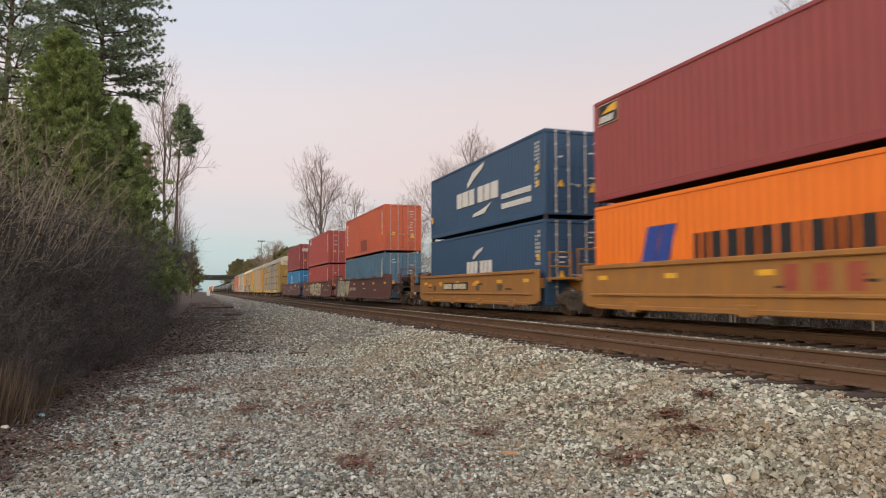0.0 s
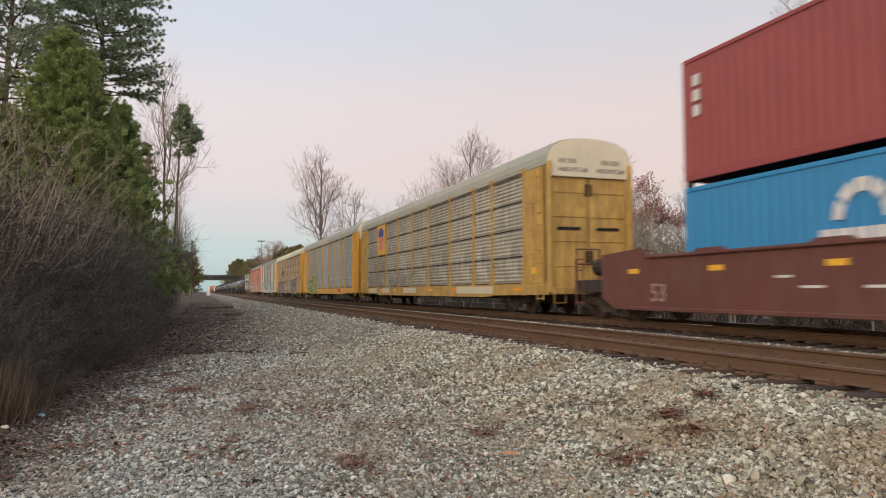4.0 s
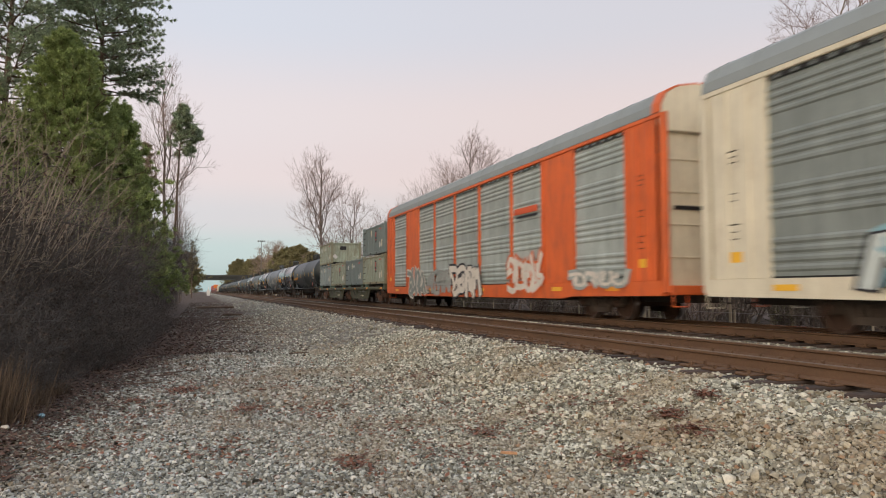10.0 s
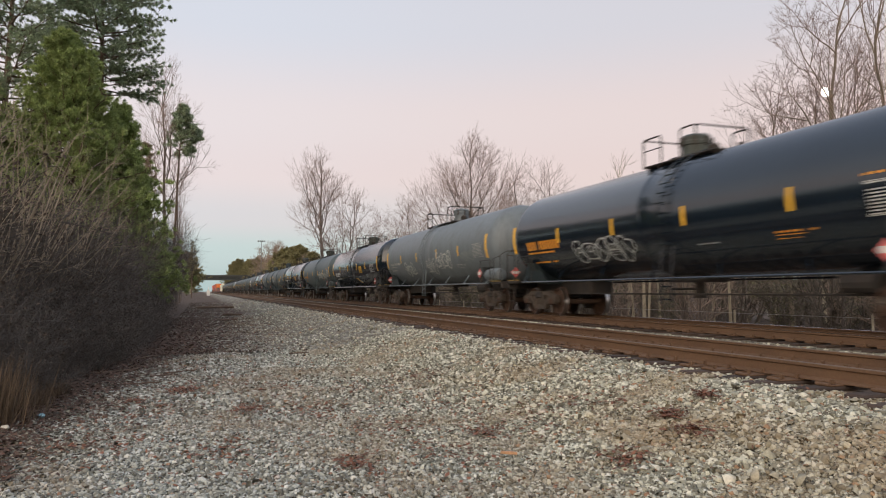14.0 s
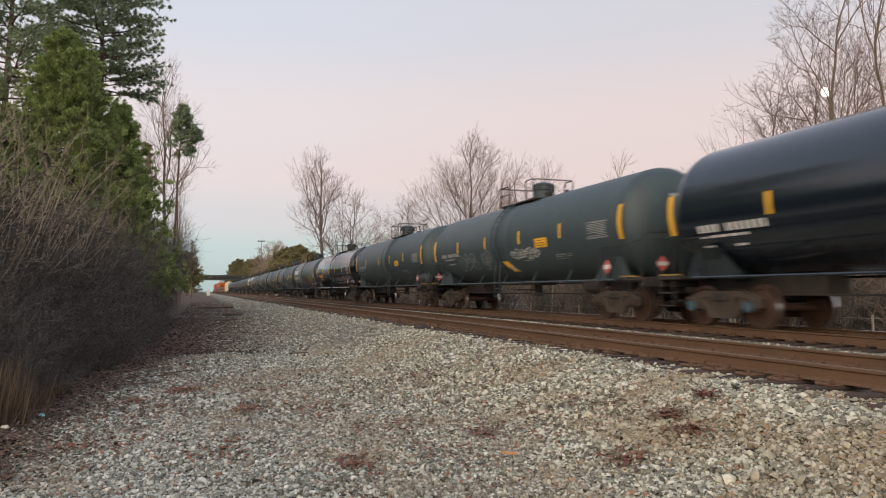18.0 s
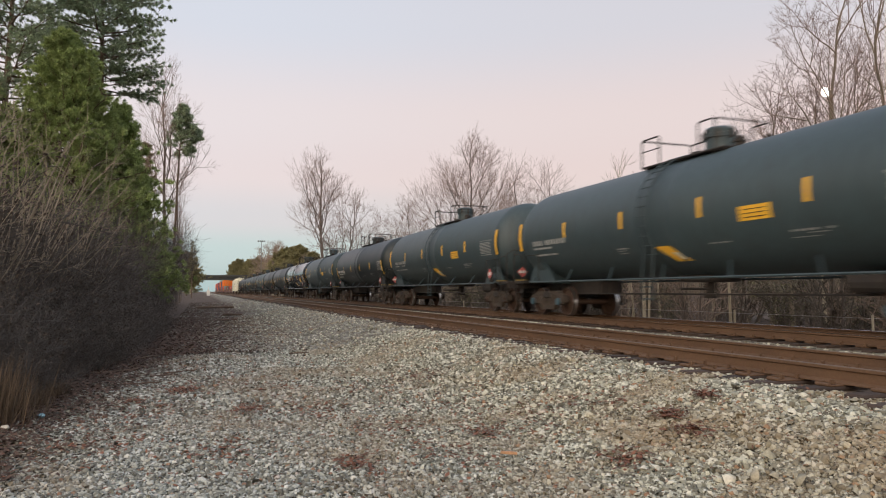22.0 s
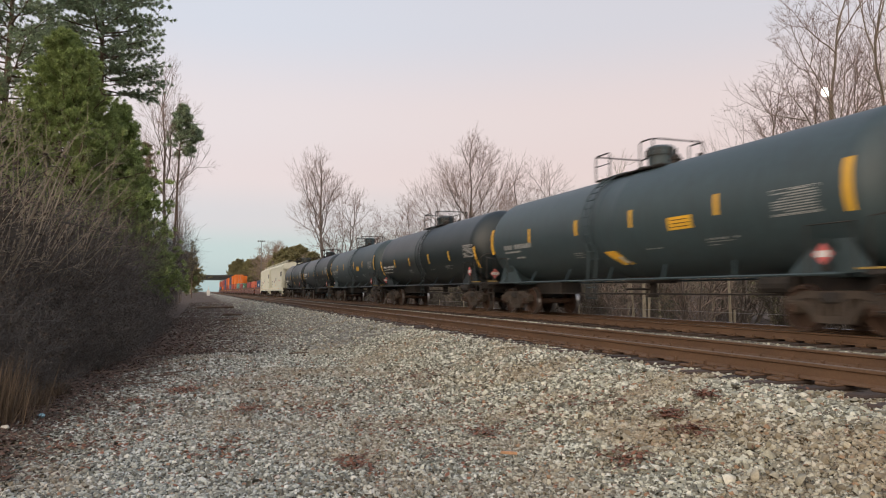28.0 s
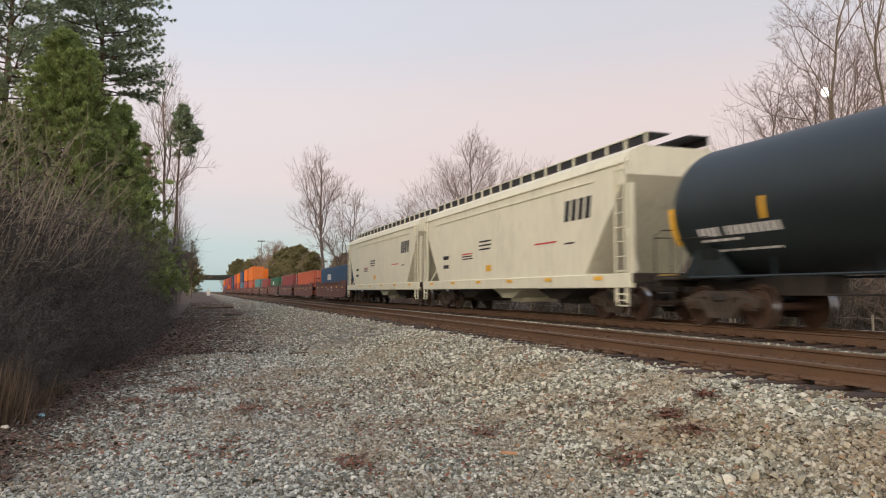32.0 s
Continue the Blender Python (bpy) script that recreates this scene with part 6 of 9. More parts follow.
SPRAY_PALE = mat("pale_spray_paint", (0.55, 0.62, 0.6), 0.6, 0, 0.2, 2, 30, 0.02)
SPRAY_BLUE = mat("pale_blue_spray_paint", (0.25, 0.45, 0.52), 0.6, 0, 0.2, 2, 30, 0.02)
SPRAY_WHITE = mat("white_spray_paint", (0.66, 0.62, 0.55), 0.6, 0, 0.2, 2, 30, 0.02)
SPRAY_CREAM = mat("cream_spray_paint", (0.55, 0.46, 0.28), 0.6, 0, 0.2, 2, 30, 0.02)
SPRAY_GREEN = mat("lime_spray_paint", (0.32, 0.45, 0.06), 0.6, 0, 0.2, 2, 30, 0.02)
SPRAY_LIME = mat("yellow_green_spray_paint", (0.42, 0.52, 0.12), 0.6, 0, 0.2, 2, 30, 0.02)
SPRAY_ROSE = mat("dull_rose_spray_paint", (0.30, 0.12, 0.13), 0.6, 0, 0.25, 2, 30, 0.02)
SPRAY_OLIVE = mat("olive_spray_paint", (0.28, 0.26, 0.10), 0.6, 0, 0.25, 2, 30, 0.02)
EMBER = mat("orange_red_emblem_paint", (0.62, 0.10, 0.03), 0.6, 0, 0.15, 3, 30, 0.02)
SPRAY_PINK = mat("crimson_spray_paint", (0.45, 0.05, 0.12), 0.6, 0, 0.2, 2, 30, 0.02)
SPRAY_PLUM = mat("plum_spray_paint", (0.13, 0.03, 0.07), 0.6, 0, 0.2, 2, 30, 0.02)
SPRAY_NAVY = mat("navy_spray_paint", (0.03, 0.05, 0.13), 0.6, 0, 0.2, 2, 30, 0.02)
SPRAY_YELLOW = mat("yellow_spray_paint", (0.6, 0.45, 0.08), 0.6, 0, 0.2, 2, 30, 0.02)
SPRAY_GREY = mat("grey_spray_paint", (0.33, 0.32, 0.3), 0.6, 0, 0.2, 2, 30, 0.02)
SPRAY_DARK = mat("dark_spray_paint", (0.02, 0.02, 0.025), 0.6, 0, 0.2, 2, 30, 0.02)

# ---- the train, from its head to its tail: coupling points along the track at the start
Z_LOW, Z_UP = 0.31, 3.36
HC = 2.896


def mark_blocks(c, x, y1, z0, widths, h, material, lean=0.0, gap=0.12, name="emblem", label="", broken=0.0):
    """A brand name as plain upright blocks, the first at y1 and the rest towards -y."""
    y = y1
    for k, w in enumerate(widths):
        if w > 0:
            bm = bmesh.new()
            q = z0
            o = [(y, q), (y - w, q), (y - w - lean, q + h), (y - lean, q + h)]
            prism(bm, o, "x", x - 0.006, x + 0.02)
            part(name, bm, material, c, label)
        y -= abs(w) + gap


def lettered(parent, words, size, material, at):
    """Painted words as a thin mesh."""
    cu = bpy.data.curves.new("words", "FONT")
    cu.body, cu.size, cu.extrude = words, size, 0.002
    tmp = bpy.data.objects.new("words", cu)
    me = bpy.data.meshes.new_from_object(tmp)
    bpy.data.objects.remove(tmp)
    me.materials.clear()
    me.materials.append(material)
    ob = new("painted_words", me)
    ob.parent, ob.matrix_basis = parent, at
    return tagged(ob, "painted letters")


wA = well_car(-1.5, 19.2, WELL_YELLOW, "rib", (3.0, 1.8), (True, False), (True, True), "ochre-yellow well car with stacked containers", seed=1)
wB = well_car(19.2, 36.5, WELL_YELLOW, "rib", (2.0, 3.2), (False, True), (False, True), "ochre-yellow well car with stacked containers", seed=2)
WB = "dark brown well car with graffiti on its side"
w3 = well_car(36.5, 58.25, WELL_BROWN, "plain", (3.9, 1.85), (True, False), (True, True), WB, 1.66, 3)
w4 = well_car(58.25, 77.95, WELL_BROWN, "plain", (1.85, 1.85), (False, False), (False, True), WB, 1.66, 4)
w5 = well_car(77.95, 99.5, WELL_BROWN, "plain", (1.85, 3.3), (False, True), (False, True), WB, 1.66, 5)

# red block letters and a dark number panel with pale bars on the ochre wells
mark_blocks(wA, -1.536, 1.03, 0.80, (0.36, 0.36, 0.36), 0.5, mat("worn_rust_red_paint", (0.36, 0.085, 0.05), 0.75, 0, 0.3, 8, 40, 0.05), 0, 0.34, "emblem", "red block letters of a brand")
q = strip(wB, "number_panel", -1.538, -0.13, 2.98, 0.84, 1.17, BLACK_MARK, "dark panel with pale bars")
mark_blocks(q, -1.545, 2.88, 0.89, (0.22, 0.22, 0.22, 0.22, -0.14, 0.21, 0.21, 0.21, 0.21, 0.21, 0.21), 0.22, CREAM_LABEL, 0, 0.05, "number_bar")
for ya, w_ in ((4.9, 0.35), (3.35, 0.3), (-0.9, 0.5)):
    strip(wB, "reflective_tape", -1.537, ya - w_ / 2, ya + w_ / 2, 1.02, 1.14, ORANGE_TAPE)
for ya in (4.2, -1.2, -3.4):
    strip(wB, "sill_plate", -1.537, ya - 0.18, ya + 0.18, 0.82, 1.06, FADED_DARK)
c = container(5.5, Z_LOW, C_ORANGE, label="bright orange shipping container with a blue emblem")
mark_blocks(c, -1.223, 3.9, 1.12, (0.55, 0.5), 1.0, BLUE_MARK, 0.35, 0.06, "emblem", "blue slanted emblem")
mark_blocks(c, -1.223, 1.8, 1.2, (0.16, 0.16, 0.34, 0.36, 0.36, 0.36, 0.36, 0.14, 0.34, 0.16, 0.16, 0.36, 0.36, 0.36), 0.62, BLACK_MARK, 0, 0.13, "emblem", "black block letters of a brand")
c_marks(c, seed=1)
c = container(5.5, Z_UP, C_MAROON, label="maroon shipping container with a small yellow emblem")
q = strip(c, "emblem", -1.224, 4.85, 5.8, 2.16, 2.74, CREAM_LABEL, "dark emblem with a yellow wedge and white blocks")
strip(q, "emblem_mark", -1.231, 4.87, 5.78, 2.18, 2.72, BLACK_MARK)
bm = bmesh.new()
prism(bm, [(5.6, 2.47), (4.89, 2.47), (4.89, 2.68), (5.2, 2.66)], "x", -1.240, -1.234)
part("emblem_mark", bm, YELLOW_TAPE, q)
mark_blocks(q, -1.236, 5.72, 2.22, (0.12, 0.16, 0.12, 0.13), 0.18, WHITE_MARK, 0.03, 0.04, "emblem_block")
c_marks(c, seed=2)
for z, h, t in ((Z_LOW, HC, 0), (Z_UP, HC, 1)):
    c = container(20.8, z, C_NAVY, label="navy blue shipping container with white block lettering")
    c_marks(c, seed=3 + t)
    z0 = 1.08 if t else 1.22
    yy = 2.35 if t else 1.15
    k_ = 1.5 if t else 0.85
    mark_blocks(c, -1.223, yy, z0, [w * k_ for w in (0.38, 0.45, 0.38, -0.12, 0.38, 0.38, 0.45)], 0.65 if t else 0.5, WHITE_MARK, 0, 0.12 if t else 0.09, "emblem", "white block letters of a brand")
    bm = bmesh.new()
    up = 0.77 if t else 0.58
    prism(bm, [(yy - 0.9 * k_, z0 + up), (yy - 0.85 * k_, z0 + up + 0.12 * k_), (yy - 1.3 * k_, z0 + up + 0.4 * k_), (yy - 2.1 * k_, z0 + up + 0.55 * k_), (yy - 2.05 * k_, z0 + up + 0.42 * k_), (yy - 1.4 * k_, z0 + up + 0.2 * k_)], "x", -1.232, -1.21)
    if t:
        prism(bm, [(yy - 1.9, z0 - 0.55), (yy - 3.2, z0 - 0.5), (yy - 3.9, z0 - 0.12), (yy - 3.1, z0 - 0.3), (yy - 2.0, z0 - 0.42)], "x", -1.232, -1.21)
    part("emblem", bm, WHITE_MARK, c, "white swoosh")
    if t:
        for a in (0.92, 0.55):
            mark_blocks(c, -1.223, -2.55, a, [w * 1.15 for w in (0.2, 0.16, 0.2, 0.2, 0.2, 0.16, 0.2, 0.2, 0.16)], 0.2, WHITE_MARK, 0, 0.07, "lettering", "white lettering in two lines")
        strip(c, "tag", -1.224, 5.75, 5.95, 0.75, 1.05, YELLOW_TAPE)
c = container(42.45, Z_LOW, C_BLUE, label="weathered steel-blue shipping container")
c_marks(c, seed=6)
c = container(42.45, Z_UP, C_CORAL, label="coral-red shipping container with white lettering at one end")
c_marks(c, seed=7)
bm = bmesh.new()
for k in range(6):
    box(bm, -1.228, -1.21, 5.3, 5.56, 2.3 - k * 0.27, 2.5 - k * 0.27)
part("emblem", bm, WHITE_MARK, c, "column of white block letters")
strip(c, "stain", -1.222, -1.2, 0.6, 0.25, 1.0, mat("faded_repair_patch", (0.3, 0.07, 0.045), 0.7), "repainted patch")
c = container(62.6, Z_LOW, C_RED, label="red shipping container with a small blue emblem")
c_marks(c, seed=8)
q = strip(c, "emblem", -1.224, 4.85, 5.25, 2.2, 2.63, WHITE_MARK, "blue and yellow emblem on white")
strip(q, "emblem_mark", -1.231, 4.90, 5.20, 2.25, 2.58, BLUE_MARK)
bm = bmesh.new()
prism(bm, [(5.19, 2.44), (5.02, 2.44), (4.91, 2.56), (4.91, 2.49), (5.0, 2.38), (5.19, 2.38)], "x", -1.240, -1.234)
part("emblem_mark", bm, YELLOW_TAPE, q)
bm = bmesh.new()
prism(bm, [(5.14, 2.27), (5.06, 2.27), (4.98, 2.36), (5.05, 2.36)], "x", -1.240, -1.234)
part("emblem_mark", bm, WHITE_MARK, q)
c = container(62.6, Z_UP, C_RED, label="red shipping container with a small yellow emblem")
c_marks(c, seed=9)
q = strip(c, "emblem", -1.224, 4.08, 5.36, 2.2, 2.77, CREAM_LABEL, "navy emblem with yellow slashes and white blocks")
strip(q, "emblem_mark", -1.231, 4.11, 5.33, 2.23, 2.74, BLUE_MARK)
for k in range(4):
    bm = bmesh.new()
    prism(bm, [(5.05 - 0.2 * k, 2.52 + 0.045 * k), (4.12, 2.52 + 0.045 * k), (4.12, 2.55 + 0.045 * k), (4.93 - 0.2 * k, 2.55 + 0.045 * k)], "x", -1.240, -1.234)
    part("emblem_mark", bm, YELLOW_TAPE, q)
mark_blocks(q, -1.236, 5.2, 2.26, (0.14, 0.16, 0.12, 0.14, 0.14), 0.2, WHITE_MARK, 0.03, 0.05, "emblem_block")
c = container(81.74, Z_LOW, C_SKY, label="bright blue shipping container with a white globe emblem")
c_marks(c, seed=10)
bm = bmesh.new()
for k in range(5):
    a0, a1 = math.pi * k / 5 + 0.06, math.pi * (k + 1) / 5 - 0.06
    ring = [(1.4 + 0.62 * math.cos(a), 1.72 + 0.75 * math.sin(a)) for a in (a0, (a0 + a1) / 2, a1)] + [(1.4 + 0.42 * math.cos(a), 1.72 + 0.5 * math.sin(a)) for a in (a1, (a0 + a1) / 2, a0)]
    prism(bm, ring, "x", -1.23, -1.21)
part("emblem", bm, WHITE_MARK, c, "white segmented arch emblem")
mark_blocks(c, -1.223, 2.3, 1.3, (0.3, 0.3, 0.3, 0.3, 0.3), 0.3, WHITE_MARK, 0, 0.06, "emblem", "white block letters of a brand")
c = container(81.74, Z_UP, C_MAROON, label="maroon shipping container with white letters at the ends")
c_marks(c, seed=11)
bm = bmesh.new()
for k in range(3):
    box(bm, -1.228, -1.21, 5.5, 5.72, 2.2 - k * 0.36, 2.46 - k * 0.36)
part("emblem", bm, WHITE_MARK, c, "three white block letters")
bm = bmesh.new()
for k in range(3):
    box(bm, -0.95 + k * 0.22, -0.8 + k * 0.22, -6.112, -6.09, 2.05, 2.4)
part("emblem", bm, WHITE_MARK, c, "three white block letters")

graffiti(w3, -1.542, 3.4, 7.6, 0.42, 1.66, 4, 21, "faded cream spray-painted letters over a pale cloud", (SPRAY_GREY, SPRAY_CREAM), SPRAY_OLIVE, SPRAY_CREAM, SPRAY_CREAM)
graffiti(w4, -1.542, -3.3, 3.2, 0.42, 1.6, 5, 22, "cream spray-painted letters with dark edges", (SPRAY_CREAM, SPRAY_CREAM), SPRAY_DARK, SPRAY_WHITE, SPRAY_CREAM)
graffiti(w5, -1.542, -5.6, -3.9, 1.3, 1.66, 4, 24, "white sprayed tag", (SPRAY_WHITE,), WELL_BROWN, SPRAY_WHITE, thin=0.6)
graffiti(w5, -1.542, -1.6, -0.1, 1.0, 1.5, 3, 25, "grey sprayed tag", (SPRAY_GREY,), WELL_BROWN, SPRAY_GREY, thin=0.6)
STENCIL_TAN = mat("worn_tan_stencil", (0.42, 0.31, 0.25), 0.8, 0, 0.3, 6, 40, 0.02)
for w_, yy in ((w3, 9.4), (w4, 8.55), (w5, 6.9)):
    # the length class painted at the far end of each well
    lettered(w_, "53", 0.62, STENCIL_TAN, Matrix(((0, 0, -1, -1.537), (-1, 0, 0, yy), (0, 1, 0, 0.55), (0, 0, 0, 1))))
for w_, yy in ((w3, 3.0), (w4, 6.43)):
    mark_blocks(w_, -1.536, yy, 0.86, (0.16, 0.16, 0.16, 0.16, -0.1, 0.15, 0.15, 0.15, 0.15, 0.15, 0.15), 0.21, STENCIL_TAN, 0, 0.04, "number_mark", "pale stencilled number bars")

# autoracks
def shifted(edges, by):
    return tuple(round(e + by, 3) for e in edges)


E_STD = (-11.3, -8.45, -6.45, -3.7, -0.85, 2.05, 4.9, 7.7, 9.6, 12.1)
E_BEIGE = (-11.6, -8.78, -6.56, -3.93, -0.94, 1.93, 4.79, 7.66, 9.43, 12.23)
E_RED = (-11.4, -8.6, -6.64, -4.2, -1.15, 1.7, 4.5, 7.08, 9.2, 11.85)
E_OLD = (-11.65, -8.85, -6.95, -4.1, -0.96, 1.84, 4.6, 7.3, 9.3, 12.2)
a1 = autorack(99.5, 128.35, AR_YELLOW_OLD, ROOF_WARM, PANEL_OLD, WHITE_CAP, shifted(E_OLD, -0.325), (), OLD_RIDGES, 0.16, True,
              "weathered yellow autorack with stained ribbed panels", 1, (1.97, 2.92, 3.87), ROOF_WARM)
a2 = autorack(128.35, 157.1, AR_YELLOW, ROOF_WARM, PANEL_NEW, WHITE_CAP, shifted(E_STD, -0.775), (), NEW_RIDGES, 0.17, True,
              "bright yellow autorack with galvanised ribbed panels and green graffiti", 2, (), ROOF_WARM, 0.09)
a3 = autorack(157.1, 185.9, AR_YELLOW, ROOF_CREAM, PANEL_OLD, ROOF_CREAM, shifted(E_STD, -0.95), (), OLD_RIDGES, 0.2, True,
              "yellow autorack with a cream roof and graffiti along its foot", 3, (1.97, 2.92, 3.87), ROOF_CREAM, 0.07)
a4 = autorack(185.9, 213.95, AR_BEIGE, ROOF_GREY, PANEL_DARK, AR_BEIGE, shifted(E_BEIGE, -0.725), (1, 7), NEW_RIDGES, 0.16, False,
              "beige autorack with dark panels and pale blue graffiti", 4, tall=0.14, cap_z=4.66)
a5 = autorack(213.95, 241.6, AR_ORANGE, ROOF_GREY, PANEL_DENTED, AR_BEIGE, shifted(E_RED, -0.225), (1, 7), NEW_RIDGES, 0.16, False,
              "orange-red autorack with dented grey panels and white graffiti", 5, tall=0.14, cap_z=4.70, leaf_mat=AR_BEIGE, arch_mat=AR_ORANGE)
X_AR = -1.592
for car in (a1, a2):
    for k, (words, x, z) in enumerate((("EXCESS", -1.15, 4.96), ("HEIGHT", -1.15, 4.68), ("CAR", -0.45, 4.68), ("EXCESS", 0.45, 4.96), ("HEIGHT", 0.25, 4.68), ("CAR", 0.95, 4.68))):
        lettered(car, words, 0.2, FADED_MARK if car is a2 else BLACK_MARK, Matrix(((1, 0, 0, x), (0, 0, -1, -13.703 if car is a1 else -13.653), (0, 1, 0, z), (0, 0, 0, 1))))
LIME = dict(fills=(SPRAY_GREEN, SPRAY_LIME), edge=SPRAY_DARK, glint=SPRAY_WHITE, burst=SPRAY_PINK)
graffiti(a2, X_AR, 4.75, 9.5, 0.62, 2.0, 6, 31, "lime spray-painted letters edged in black over crimson", **LIME)
graffiti(a3, X_AR, -12.9, -9.6, 0.66, 2.3, 4, 32, "yellow and cream spray-painted letters", (SPRAY_YELLOW, SPRAY_CREAM), SPRAY_DARK, SPRAY_WHITE, SPRAY_WHITE)
graffiti(a3, X_AR, -9.5, -4.6, 0.66, 2.35, 5, 33, "plum and navy spray-painted letters with white edges", (SPRAY_PLUM, SPRAY_NAVY), SPRAY_WHITE, SPRAY_PINK, SPRAY_ROSE)
graffiti(a3, X_AR, -4.4, 2.2, 0.66, 2.15, 6, 34, "cream and olive spray-painted letters", (SPRAY_CREAM, SPRAY_YELLOW, SPRAY_GREY), SPRAY_DARK, SPRAY_WHITE, SPRAY_OLIVE)
graffiti(a3, X_AR, 2.3, 10.9, 0.64, 2.05, 8, 35, "rose and grey spray-painted letters with dark edges", (SPRAY_ROSE, SPRAY_GREY, SPRAY_PLUM), SPRAY_DARK, SPRAY_PALE, SPRAY_GREY)
graffiti(a4, X_AR, -9.4, -3.3, 0.66, 2.1, 5, 36, "pale blue spray-painted letters with dark edges", (SPRAY_PALE, SPRAY_PALE), SPRAY_DARK, SPRAY_BLUE, SPRAY_BLUE)
graffiti(a4, X_AR, 3.1, 9.3, 0.62, 2.0, 7, 37, "pale blue spray-painted letters with dark edges", (SPRAY_PALE, SPRAY_PALE), SPRAY_DARK, SPRAY_BLUE, SPRAY_BLUE)
graffiti(a4, X_AR, -0.4, 1.2, 0.82, 1.7, 2, 38, "two faded sprayed letters", (SPRAY_CREAM, SPRAY_PALE), PANEL_OLD, SPRAY_CREAM)
graffiti(a5, X_AR, -1.6, 1.7, 0.66, 1.95, 4, 39, "white spray-painted block letters", (SPRAY_WHITE,), SPRAY_DARK, SPRAY_WHITE)
graffiti(a5, X_AR, -6.9, -4.3, 0.75, 2.0, 4, 40, "white sprayed letters", (SPRAY_WHITE,), AR_ORANGE, SPRAY_WHITE)
graffiti(a5, X_AR, -11.6, -8.9, 0.95, 1.35, 4, 45, "white smears of spray paint", (SPRAY_WHITE,), PANEL_DENTED, SPRAY_WHITE)
graffiti(a5, X_AR, 5.75, 8.45, 0.6, 1.9, 4, 41, "dark letters outlined in white spray", (PANEL_DARK,), SPRAY_WHITE, PANEL_DENTED)
graffiti(a5, X_AR, 1.9, 5.2, 0.7, 1.9, 6, 42, "grey outlined tag", (PANEL_DENTED,), SPRAY_GREY, PANEL_DENTED, thin=0.5)
graffiti(a1, X_AR, 1.2, 6.2, 1.1, 1.8, 6, 43, "faded grey sprayed tag", (SPRAY_GREY,), PANEL_OLD, SPRAY_GREY, thin=0.4)
graffiti(a1, X_AR, 7.9, 11.1, 1.1, 1.8, 4, 44, "faded grey sprayed tag", (SPRAY_GREY,), PANEL_OLD, SPRAY_GREY, thin=0.4)
q = strip(a1, "sign_plate", -1.595, 7.05, 8.9, 3.0, 4.82, AR_YELLOW, "yellow plate with a faded shield")
bm = bmesh.new()
prism(bm, [(7.45, 4.1), (8.55, 4.1), (8.65, 4.45), (8.0, 4.7), (7.35, 4.45)], "x", -1.607, -1.599)
part("shield", bm, BLUE_MARK, q)
bm = bmesh.new()
prism(bm, [(8.0, 3.25), (8.5, 3.4), (8.6, 4.05), (7.4, 4.05), (7.5, 3.4)], "x", -1.607, -1.599)
part("shield", bm, mat("faded_coral_paint", (0.62, 0.24, 0.17), 0.7, 0, 0.2, 2, 30, 0.05), q)
# cream repair plates on the faded sill
for ya, yb in ((-9.3, -5.3), (0.7, 3.1), (6.1, 7.7), (9.2, 11.2)):
    strip(a1, "sill_plate", -1.577, ya, yb, 0.70, 0.98, CREAM_LABEL, "", 0.0, 0.006)
for car, ya, yb in ((a4, -6.9, -5.0), (a5, -6.5, -4.7)):
    strip(car, "emblem", -1.568, ya, yb, 3.45, 3.66, EMBER, "slanted red block emblem", 0.0)
    strip(car, "emblem", -1.568, ya, yb - 0.2, 3.31, 3.39, BLACK_MARK)
# a black emblem of slanting bars and blocks on the ribbed panel
for k in range(5):
    strip(a3, "emblem", -1.572, 4.75 + 0.1 * k, 6.05, 3.02 + 0.115 * k, 3.09 + 0.115 * k, BLACK_MARK, "black striped emblem" if k == 0 else "")
mark_blocks(a3, -1.568, 4.65, 3.0, (0.42, 0.42), 0.62, BLACK_MARK, 0.12, 0.1, "emblem", "black block letter of a brand")
mark_blocks(a3, -1.568, 4.8, 2.66, (0.14,) * 9, 0.16, FADED_DARK, 0.0, 0.06, "lettering")
# numbers on the sills, as bars
mark_blocks(a2, -1.576, 6.1, 0.68, (0.16, 0.16, 0.16, 0.16, -0.15, 0.15, 0.15, 0.15, 0.15, 0.15, 0.15), 0.2, FADED_MARK, 0.0, 0.07, "number_bar")
mark_blocks(a2, -1.576, -6.6, 0.74, (0.24, 0.24, 0.24), 0.26, RED_MARK, 0.0, 0.08, "emblem", "red block letters of a brand")
mark_blocks(a4, -1.576, 5.6, 0.7, (0.17, 0.17, 0.17, 0.17, -0.15, 0.17, 0.17, 0.17, 0.17, 0.17, 0.17), 0.22, FADED_DARK, 0.0, 0.07, "number_bar")
for ya in (3.55, 4.95):
    q = strip(a5, "number_panel", -1.576, ya, ya + 1.25, 0.66, 0.86, BLACK_MARK, "black panel with pale bars")
    mark_blocks(q, -1.583, ya + 1.12, 0.7, (0.15,) * 5, 0.12, CREAM_LABEL, 0.0, 0.05, "number_bar")

